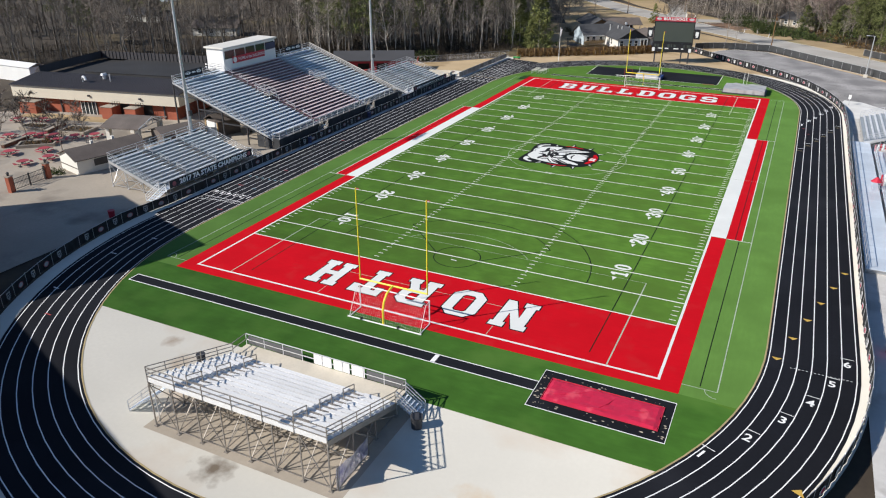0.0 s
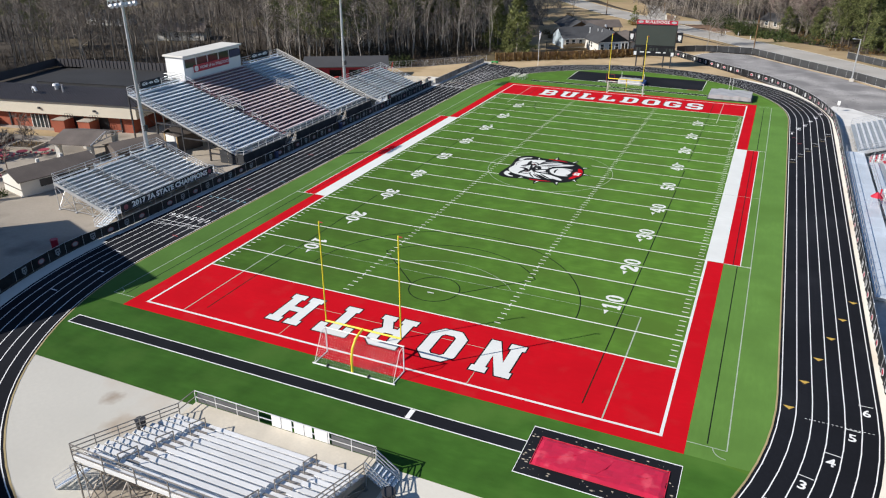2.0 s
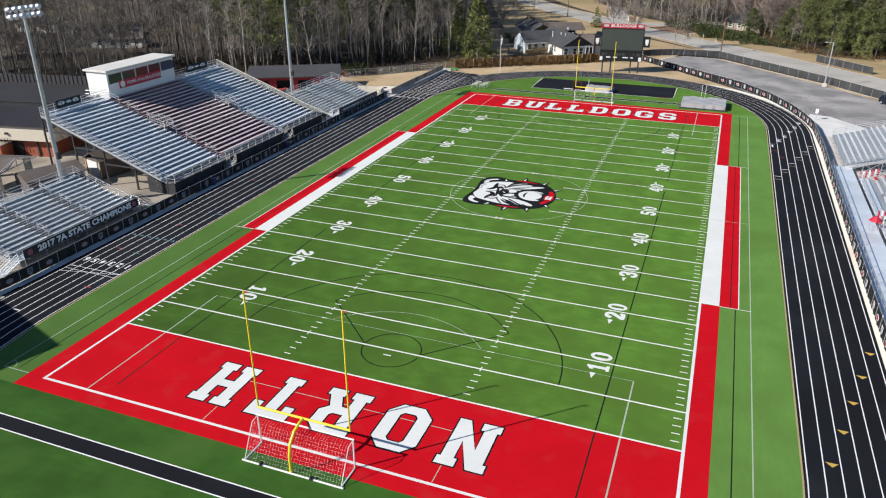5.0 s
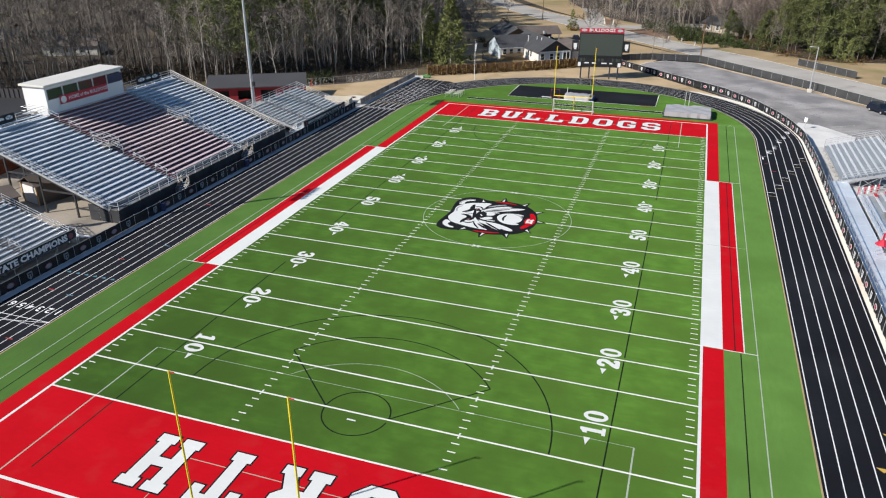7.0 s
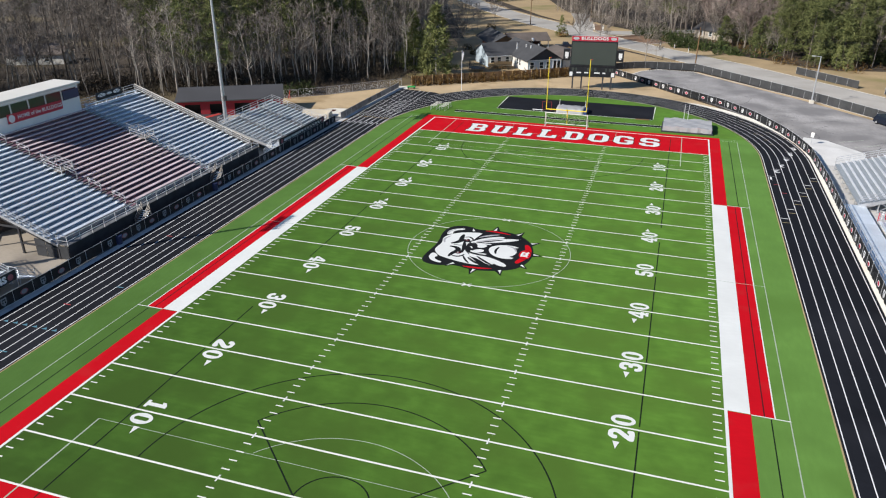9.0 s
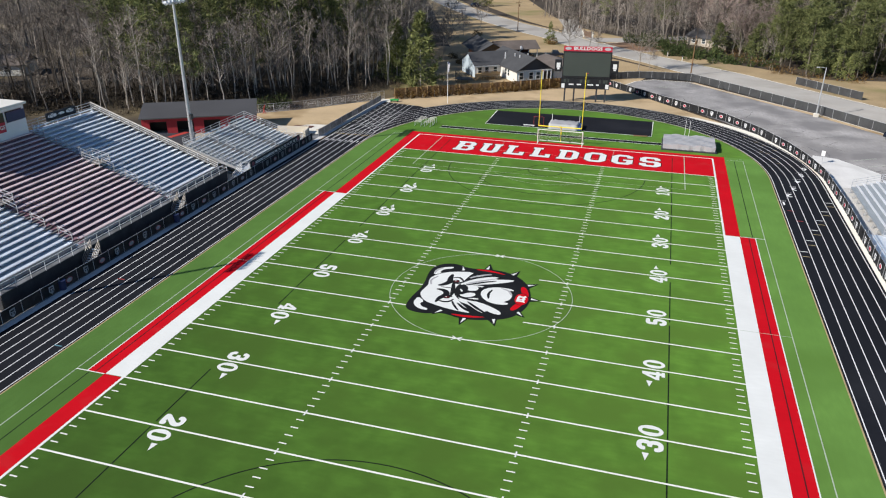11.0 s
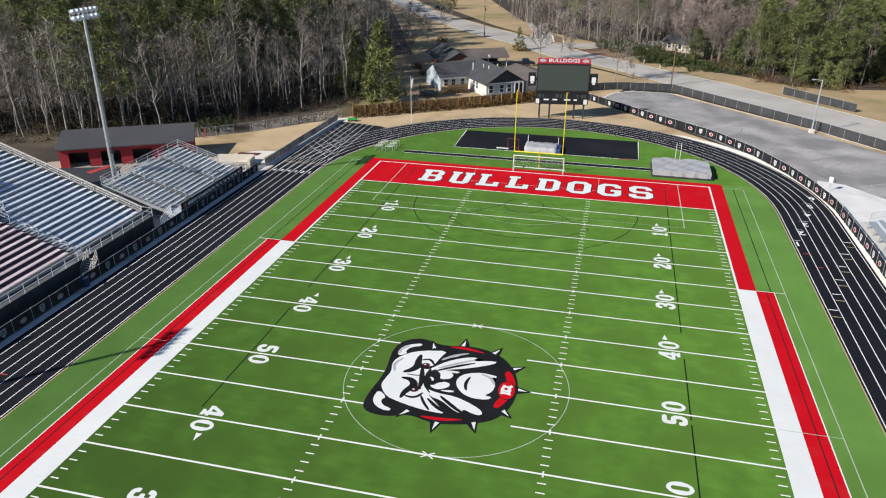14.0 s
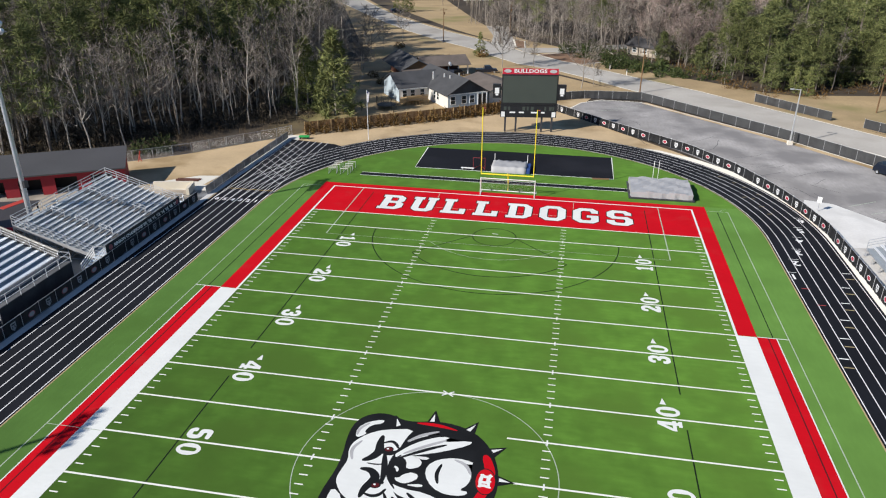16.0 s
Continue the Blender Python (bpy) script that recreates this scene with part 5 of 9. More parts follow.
# the small stand on the concrete behind the near end zone, with its back to the track
near = stand("end_zone_stand", "small white worn aluminium stand on pale concrete", (-0.1, -68.6, 0), 180, 15.4, 12, 1.25, 0.245, 0.72,
             [(-7.6, -5.3, M_ALU_WORN), (-3.9, 3.9, M_ALU_WORN), (5.3, 7.6, M_ALU_WORN)], [-4.6, 4.6], 1.7, M_RUSTY, 1.93, deck_mat=M_ALU_WORN, rail_mat=M_RUSTY, walk_mat=M_TANDECK)
end_stairs(near, -7.7, -0.9, 1.2, 1.4, 1.7, -1)
end_stairs(near, 7.7, 7.6, 2.6, 1.3, 3.2, 1)
bm = bmesh.new()
box(bm, -7.7, 7.7, 8.58, 8.64, 3.95, 4.22)
part("back_board", bm, M_ALU_WORN, near)
for a, b in ((-7.5, -4.2), (2.0, 7.5)):
    part("rail_cloth", boxed(a, b, -1.72, -1.69, 1.3, 2.1), M_GREYCLOTH, near)
for a, b in ((-2.6, -1.1), (-0.9, 0.8), (-4.0, -2.8)):
    part("rail_sign", boxed(a, b, -1.75, -1.71, 1.25, 2.15), M_WHITEPAINT, near, "blank white rail sign")
cloth = thing("hanging_banner", "white printed cloth banner tied under the small stand", "banner", (7.95, -75.2, 0))
bm = bmesh.new()
n = 12
vs = [[bm.verts.new((0.05 * math.sin(i * 1.3) + 0.06 * j, -1.9 + 3.9 * i / n, 0.15 + j * (1.55 - 0.25 * math.sin(i * math.pi / n)) + 0.3 * (1 - i / n) * j)) for j in (0, 1)] for i in range(n + 1)]
for i in range(n):
    bm.faces.new((vs[i][0], vs[i + 1][0], vs[i + 1][1], vs[i][1]))
bmesh.ops.solidify(bm, geom=bm.faces[:], thickness=0.015)
part("cloth", bm, M_PAPER, cloth)
bm = bmesh.new()
for y in (-1.8, 2.0):
    beam(bm, (0.06, y, 0), (0.06, y, 2.1), 0.05)
part("pole", bm, M_RUSTY, cloth)


def barrel(name, label, at, r, h, material, category="bin"):
    t = thing(name, label, category, at)
    bm = bmesh.new()
    bmesh.ops.create_cone(bm, cap_ends=True, segments=16, radius1=r * 0.9, radius2=r, depth=h, matrix=pose(0, 0, h / 2))
    part("drum", bm, material, t)
    bm = bmesh.new()
    bmesh.ops.create_cone(bm, cap_ends=True, segments=16, radius1=r * 1.07, radius2=r * 1.04, depth=0.06, matrix=pose(0, 0, h))
    part("rim", bm, material, t)
    return t


barrel("trash_barrel", "dark plastic trash barrel on the concrete", (9.6, -69.0, 0), 0.45, 1.0, M_DARKSTEEL)
barrel("trash_barrel", "dark plastic trash barrel on the stand", (-8.3, -71.6, 1.9), 0.35, 0.9, M_DARKSTEEL)
barrel("trash_barrel", "red plastic barrel by the visitor fence", (41.9, -42.3, -0.04), 0.5, 1.1, M_SIGNRED)
barrel("trash_barrel", "dark red plastic barrel in the shade by the fence", (-43.2, -49.9, -0.04), 0.4, 1.2, M_SIGNRED)

# visitor side: low stands in a row
for i, (y, ln, seats) in enumerate(((35.2, 17.6, M_ALU_PALE), (13.4, 15.0, M_ALU_PALE), (-4.4, 15.0, M_ALU_PALE), (-21.5, 15.0, M_ALU))):
    v = stand("visitor_stand", "low silver visitor stand on the concrete yard", (42.2 if i == 0 else 44.6, y, 0), -90, ln, 9, 0.9, 0.24, 0.78,
              [(-ln / 2 + 0.1, ln / 2 - 0.1, seats)] if i == 0 else [(-ln / 2 + 0.1, -0.7, seats), (0.7, ln / 2 - 0.1, seats)], [] if i == 0 else [0.0], 0.0 if i == 0 else 1.2, M_STEEL, 2.2, group="visitor stands", seat_width=0.30)
    if i in (1, 2):
        for k in range(5):
            for x in (-ln / 2 + 0.6, ln / 2 - 1.4):
                part("bench_end", boxed(x - 0.3, x + 0.9, k * 1.2 + 0.4, k * 1.2 + 0.8, 0.9 + k * 0.37 + 0.45, 0.9 + k * 0.37 + 0.50), M_SIGNRED, v, "red painted bench end")
for y in (21.4, 5.4, 3.6, -12.4):
    rp = thing("red_guard", "red and white slatted guard at a visitor stand's end", "guard", (43.4, y, 0), 0, "guards")
    for k in range(7):
        part("slat", boxed(0.35 * k, 0.35 * k + 0.2, -0.03, 0.03, 0.7 + 0.10 * k, 1.75 + 0.10 * k), M_SIGNRED if k % 2 == 0 else M_WHITEPAINT, rp)
    for k in (0, 6):
        part("post", boxed(0.35 * k + 0.06, 0.35 * k + 0.14, 0.03, 0.1, 0.0, 1.8 + 0.10 * k), M_STEEL, rp)
deck = thing("visitor_walkway", "long raised aluminium walkway in front of visitor stands", "walkway", (43.0, 0.0, 0))
for k in range(16):
    part("deck_panel", boxed(-2.6, 0.15, -26.0 + 3.3 * k, -22.73 + 3.3 * k, 0.55, 0.62), M_ALU, deck)
for k in range(9):
    part("deck_support", boxed(-2.5, 0.05, -25.5 + 6.2 * k, -25.4 + 6.2 * k, 0.0, 0.55), M_STEEL, deck)
for x in (-2.55,):
    bm = bmesh.new()
    for k in range(27):
        beam(bm, (x, -26 + 2 * k, 0), (x, -26 + 2 * k, 1.65), 0.05)
    for z in (0.6, 1.1, 1.65):
        beam(bm, (x, -26, z), (x, 26.5, z), 0.05)
    part("rail", bm, M_STEEL, deck)
tent = thing("folded_canopy", "small red pop-up canopy by the visitor walkway", "canopy", (42.6, 1.9, 0.62))
bm = bmesh.new()
bmesh.ops.create_cone(bm, cap_ends=True, segments=8, radius1=0.75, radius2=0.12, depth=0.6, matrix=pose(0, 0, 1.4))
part("canopy_cloth", bm, M_SIGNRED, tent)
bm = bmesh.new()
for a in range(4):
    beam(bm, (0.6 * math.cos(a * 1.571 + 0.8), 0.6 * math.sin(a * 1.571 + 0.8), 0), (0.6 * math.cos(a * 1.571 + 0.8), 0.6 * math.sin(a * 1.571 + 0.8), 1.2), 0.05)
part("leg", bm, M_STEEL, tent)

# ---- press box ----
pb = thing("press_box", "white press box with a row of windows on the large stand", "press box", (-65.3, 2.6, 0))
bm = bmesh.new()
box(bm, -1.9, 2.0, -7.4, 7.4, 8.6, 12.55)
part("wall", bm, M_WHITEPAINT, pb)
part("roof", boxed(-2.2, 2.35, -7.7, 7.7, 12.55, 12.85, bevel=0.03), M_OFFWHITE, pb, "cream press box roof")
for i in range(5):
    y0 = -7.1 + 2.86 * i
    w = part("window", boxed(2.0, 2.03, y0, y0 + 2.62, 10.75, 12.15), M_GLASS, pb)
    bm = bmesh.new()
    for a, b, c, d in ((y0 - 0.06, y0 + 2.68, 10.68, 10.75), (y0 - 0.06, y0 + 2.68, 12.15, 12.22), (y0 - 0.06, y0, 10.75, 12.15), (y0 + 2.62, y0 + 2.68, 10.75, 12.15)):
        box(bm, 2.0, 2.06, a, b, c, d)
    part("window_frame", bm, M_STEEL, w)
sign = part("sign_board", boxed(2.07, 2.11, -5.2, 4.0, 9.75, 10.95), M_SIGNRED, pb, "red sign board with white words")
piece("sign_lettering", text_mesh("sign_lettering", "HOME of the BULLDOGS", 0.70, M_WHITEPAINT), sign, Matrix.Translation((2.118, 0.15, 10.34)) @ pose(0, 0, 0, 90, 0, 90))
bm = bmesh.new()
bmesh.ops.create_cone(bm, cap_ends=True, segments=20, radius1=0.5, radius2=0.5, depth=0.02, matrix=Matrix.Translation((2.125, -4.55, 10.34)) @ pose(0, 0, 0, 0, 90, 0))
part("sign_badge", bm, M_WHITEPAINT, sign)
part("side_sign", boxed(2.07, 2.11, 4.45, 7.3, 10.8, 12.0), M_NAVY, pb, "navy blue sign panel")
bm = bmesh.new()
box(bm, -1.2, -0.2, -8.9, -7.4, 9.0, 9.1)
for z in (9.5, 10.0):
    tube(bm, [(-1.2, -7.4, z), (-1.2, -8.9, z), (-0.2, -8.9, z), (-0.2, -7.4, z)], 0.05, 4)
part("landing", bm, M_STEEL, pb)
bm = bmesh.new()
beam(bm, (-0.5, 7.4, 12.2), (-0.5, 8.9, 12.2), 0.09)
box(bm, -0.7, -0.3, 8.8, 9.0, 11.9, 12.2)
part("antenna_arm", bm, M_STEEL, pb)
for y, w in ((-12.0, 4.4), (16.5, 5.5)):
    b = thing("back_screen", "black and white printed windscreen on the stand's back rail", "windscreen", (-63.9, y, 9.05), 0, "back screens")
    part("cloth", boxed(-0.03, 0.0, -w / 2, w / 2, 0.1, 1.25), M_MESHWIND, b)
    for k, (a, c, up) in enumerate(((-0.44, -0.13, 0.2), (-0.1, 0.12, 0.32), (0.16, 0.44, 0.2))):
        pts = [(w * (a + (c - a) * (0.5 - 0.5 * math.cos(q * math.pi / 5))), 0.7 + (0.55 - up) * math.sin(q * math.pi / 5) * (1 if q < 6 else 0.6)) for q in range(10)]
        bm = bmesh.new()
        lo = [bm.verts.new((0.012, x, z)) for x, z in pts]
        hi = [bm.verts.new((0.03, x, z)) for x, z in pts]
        bm.faces.new(hi)
        bm.faces.new(lo[::-1])
        for q in range(10):
            bm.faces.new((lo[q], lo[(q + 1) % 10], hi[(q + 1) % 10], hi[q]))
        part("print", bm, M_WHITEPAINT, b, "white printed patch")
    for k in range(7):
        bm = bmesh.new()
        o = w * (-0.36 + 0.12 * k)
        curl = [(o + 0.30 * math.cos(q * 0.45 + k) * (1 - q / 14), 0.68 + 0.33 * math.sin(q * 0.45 + k) * (1 - q / 14)) for q in range(9)]
        for p, q in zip(curl, curl[1:]):
            beam(bm, (0.034, p[0], p[1]), (0.034, q[0], q[1]), 0.02, 0.075)
        part("swirl", bm, M_BLACKPANEL, b, "black swirl")

# ---- banner fences ----
M_BADGEWHITE = mat("faded white print", (0.70, 0.71, 0.73), 0.8, 0.15, 0.6, 4.0, 0.1)
M_BADGEDIM = mat("dull grey print", (0.33, 0.335, 0.35), 0.8, 0.2, 0.6, 4.0, 0.1)
M_BADGEROSE = mat("washed-out rose print", (0.38, 0.12, 0.14), 0.8, 0.3, 1.5, 5.0, 0.1)
M_BLEACHED = mat("sun-bleached grey cloth", (0.22, 0.22, 0.225), 0.85, 0.3, 0.8, 4.0, 0.3, random_each=0.4)
M_BANNERWHITE = mat("bright banner print", (0.90, 0.90, 0.90), 0.7, 0.04, 0.5, 5.0, 0.05)
M_BADGERED = mat("faded red print", (0.42, 0.03, 0.06), 0.8, 0.15, 0.6, 4.0, 0.1)


def along(pts, step):
    """Places every step metres along a line of points, with the heading."""
    out, left = [], 0.0
    for a, b in zip(pts, pts[1:]):
        d = math.dist(a, b)
        while left < d:
            k = left / d
            out.append((a[0] + (b[0] - a[0]) * k, a[1] + (b[1] - a[1]) * k))
            left += step
        left -= d
    return out


def banner_fence(name, label, pts, step, h, cloth_mat, badges, z=-0.03, lean=0.0):
    f = thing(name, label, "fence")
    places = along(pts, step)
    post_bm = bmesh.new()
    beam(post_bm, (0, 0, 0), (0, 0, h + 0.08), 0.06, sides=6)
    bmesh.ops.create_cone(post_bm, cap_ends=True, segments=6, radius1=0.05, radius2=0.01, depth=0.06, matrix=pose(0, 0, h + 0.1))
    post = bpy.data.meshes.new("post")
    post_bm.to_mesh(post)
    post_bm.free()
    post.materials.append(M_STEEL)
    badge = {}
    for k in range(2):
        bm = bmesh.new()
        if k:
            for r, dep, slot in ((0.27, 0.02, 0), (0.205, 0.034, 1)):
                for v_ in bmesh.ops.create_cone(bm, cap_ends=True, segments=14, radius1=r, radius2=r, depth=dep, matrix=pose(0, 0, 0, 90) @ Matrix.Diagonal((1.25, 0.8, 1, 1)))["verts"]:
                    for f_ in v_.link_faces:
                        f_.material_index = slot
        else:
            box(bm, -0.24, 0.24, -0.010, 0.010, -0.10, 0.30)
            vv = [bm.verts.new(c) for c in ((-0.24, -0.01, -0.10), (0.24, -0.01, -0.10), (0, -0.01, -0.34), (-0.24, 0.01, -0.10), (0.24, 0.01, -0.10), (0, 0.01, -0.34))]
            bm.faces.new((vv[0], vv[2], vv[1]))
            bm.faces.new((vv[3], vv[4], vv[5]))
            n0 = len(bm.faces)
            for a, b, c, d in ((-0.15, 0.15, 0.10, 0.20), (-0.15, -0.06, -0.12, 0.04), (0.06, 0.15, -0.12, 0.04)):
                box(bm, a, b, -0.016, 0.016, c, d)
            bm.faces.ensure_lookup_table()
            for f_ in bm.faces[n0:]:
                f_.material_index = 1
        badge[k] = bpy.data.meshes.new("badge")
        bm.to_mesh(badge[k])
        bm.free()
        for m in (((M_BADGEDIM, M_MESHWIND), (M_BADGEROSE, M_BADGEDIM)) if badges == 1 else ((M_BADGEWHITE, M_GREYCLOTH), (M_BADGEWHITE, M_BADGERED)))[k]:
            badge[k].materials.append(m)
    for i, (p, q) in enumerate(zip(places, places[1:])):
        d = math.dist(p, q)
        an = math.degrees(math.atan2(q[1] - p[1], q[0] - p[0]))
        piece("post", post, f, pose(p[0], p[1], z))
        bm = bmesh.new()
        n = 6
        vs = []
        for k in range(n + 1):
            u = d * k / n
            w = 0.05 * math.sin(k * 2.1 + i) * (0 < k < n)
            vs.append([bm.verts.new((u, w, 0.06)), bm.verts.new((u, w * 0.4, h - 0.03 * math.sin(math.pi * k / n)))])
        for k in range(n):
            bm.faces.new((vs[k][0], vs[k + 1][0], vs[k + 1][1], vs[k][1]))
        bmesh.ops.solidify(bm, geom=bm.faces[:], thickness=0.02)
        panel = part("cloth_panel", bm, cloth_mat, f)
        panel.matrix_basis = pose(p[0], p[1], z, 0, 0, an)
        if badges and (i + badges) % 9 != 4:
            for side in (-1, 1):
                piece("badge", badge[(i + badges) % 2], panel, pose(d / 2, side * 0.085, h * 0.5) @ Matrix.Diagonal((1.35, 1, 1.35, 1)))
    bm = bmesh.new()
    tube(bm, [(x, y, z + h + 0.02) for x, y in places], 0.05, 5)
    part("top_rail", bm, M_STEEL, f)
    return f


LEFT = [(x, y) for x, y in reversed(oval(9.2, 48)) if x < -5 and y < -46.5 and y > -90]
LEFT.sort(key=lambda p: p[1])
LEFT = [p for p in LEFT if p[0] < -22] + [(-40.75, -44), (-40.75, 48)]
banner_fence("banner_fence", "chain-link fence with black printed banners along the home straight", LEFT, 2.4, 1.25, M_MESHWIND, 1)
banner_fence("banner_fence", "chain-link fence with sun-bleached grey cloth beside the sprint chute", [(-40.75, 48.2), (-40.6, 60), (-40.1, 78.8)], 2.4, 1.2, M_BLEACHED, 0)
bm = bmesh.new()
ribbon(bm, [(x + 0.12, y) for x, y in LEFT[-2:]] + [(-39.98, 78.0)], [(x + 0.95, y) for x, y in LEFT[-2:]] + [(-39.2, 78.0)], -0.008)
tagged(part("fence_kerb", bm, M_SLAB), "pale concrete strip along the foot of the fence", "kerb", kind="structure")
RIGHT = [p for p in sorted([q for q in oval(7.85, 48) if q[0] > 22 and q[1] < -46], key=lambda p: p[1])] + [(39.85, -40), (39.95, 22), (40.05, 36), (39.7, 50), (38.3, 57.2), (36.6, 63.2), (33.0, 72.1), (27.5, 81.2), (16.4, 92.9), (5.4, 105.2), (1.6, 109.6)]
banner_fence("banner_fence", "chain-link fence with black printed banners along the back straight", RIGHT, 2.4, 1.5, M_MESHWIND, 2)
banner_fence("lot_fence", "chain-link fence with dark grey cloth round the car park", [(3.0, 113.5), (6.2, 116.6), (11.4, 119.0), (22.3, 119.4), (46.1, 92.5), (61.2, 72.2), (92, 30)], 3.0, 1.7, M_GREYCLOTH, 0, -0.05)
banner_fence("roadside_fence", "chain-link fence with grey cloth across the road", [(45.8, 123.2), (58.4, 107.2)], 3.0, 1.7, M_GREYCLOTH, 0, -0.1)
banner_fence("roadside_fence", "chain-link fence with grey cloth by the open field", [(61.3, 104.6), (92, 66)], 3.0, 1.7, M_GREYCLOTH, 0, -0.1)


def wire_fence(name, label, pts, step=3.0, h=1.7, z=-0.08):
    f = thing(name, label, "fence")
    bm = bmesh.new()
    beam(bm, (0, 0, 0), (0, 0, h), 0.06, sides=6)
    post = bpy.data.meshes.new("post")
    bm.to_mesh(post)
    bm.free()
    post.materials.append(M_STEEL)
    pl = along(pts, step)
    for p in pl:
        piece("post", post, f, pose(p[0], p[1], z))
    bm = bmesh.new()
    for zz in (0.08, h):
        tube(bm, [(x, y, z + zz) for x, y in pl], 0.045, 4)
    part("rail", bm, M_STEEL, f)
    bm = bmesh.new()
    for p, q in zip(pl, pl[1:]):
        d = math.dist(p, q)
        for k in range(int((d + h) / 0.3)):
            for s in (1, -1):
                a, b = k * 0.3 - h, k * 0.3
                u0, u1 = max(0, a), min(d, b)
                if u1 > u0:
                    z0, z1 = u0 - a, u1 - a
                    if s < 0:
                        z0, z1 = h - z0, h - z1
                    pa = (p[0] + (q[0] - p[0]) * u0 / d, p[1] + (q[1] - p[1]) * u0 / d, z + z0)
                    pb_ = (p[0] + (q[0] - p[0]) * u1 / d, p[1] + (q[1] - p[1]) * u1 / d, z + z1)
                    beam(bm, pa, pb_, 0.010, sides=3)
    part("wire", bm, M_STEEL, f)
    return f


wire_fence("wire_fence", "galvanised chain-link fence along the woods", [(-61.5, 58.2), (-56.5, 62.1), (-52.9, 65.1), (-47.3, 71.5), (-42.5, 76.5), (-39, 81)])

# words along the fronts of the small side stands
for label, words, y, ln, size in (("black banner with white words on the small stand", "2017 7A STATE CHAMPIONS", -32.1, 16.8, 1.10), ("black banner with white words on the far small stand", "REGION CHAMPIONS '09, '10, '11, '13, '14, '17, '18, '19", 33.9, 15.8, 0.60)):
    b = thing("word_banner", label, "banner", (-42.75 if y < 0 else -41.04, y, 1.05), 0, "word banners")
    part("cloth", boxed(-0.02, 0.02, -ln / 2, ln / 2, -0.05, 1.0), M_MESHWIND, b)
    for k in range(7):
        part("post", boxed(-0.09, -0.03, -ln / 2 + ln * k / 6.001, -ln / 2 + ln * k / 6.001 + 0.06, -1.1, 1.0), M_STEEL, b)
    piece("lettering", text_mesh("lettering", words, size, M_BANNERWHITE, 0.0, 0.05), b, Matrix.Translation((0.03, 0.3, 0.42)) @ pose(0, 0, 0, 90, 0, 90) @ Matrix.Diagonal((1.0 if y < 0 else 0.98, 0.85, 1, 1)))
    for yy in (-ln / 2 + 0.8, ln / 2 - 0.7):
        bm = bmesh.new()
        bmesh.ops.create_cone(bm, cap_ends=True, segments=14, radius1=0.33, radius2=0.33, depth=0.02, matrix=Matrix.Translation((0.035, yy, 0.45)) @ pose(0, 0, 0, 0, 90, 0))
        part("badge", bm, M_BADGEROSE, b)

# ---- goals, poles and boards ----


def goalpost(label, y, s):
    """Gooseneck goalpost; s tells on which side of it the field lies."""
    g = thing("goalpost", label, "goalpost", (0, y, 0), 0, "goalposts")
    bm = bmesh.new()
    pts = [(0, -s * 2.0, 0), (0, -s * 2.0, 1.5), (0, -s * 1.75, 2.3), (0, -s * 1.2, 2.85), (0, -s * 0.5, 3.05), (0, 0, 3.08)]
    tube(bm, pts, 0.20, 10)
    part("gooseneck", bm, M_YELLOWPOST, g)
    bm = bmesh.new()
    beam(bm, (-3.6, 0, 3.08), (3.6, 0, 3.08), 0.17, sides=10)
    part("crossbar", bm, M_YELLOWPOST, g)
    for x in (-3.56, 3.56):
        bm = bmesh.new()
        beam(bm, (x, 0, 3.0), (x, 0, 12.2), 0.12, sides=8)
        up = part("upright", bm, M_YELLOWPOST, g)
        part("ribbon", boxed(x - 0.02, x + 0.35, -0.01, 0.01, 12.1, 12.2), M_ORANGE, up)
    return g


goalpost("yellow gooseneck goalpost at the near end line", -55.35, 1)
goalpost("yellow gooseneck goalpost at the far end line", 55.35, -1)


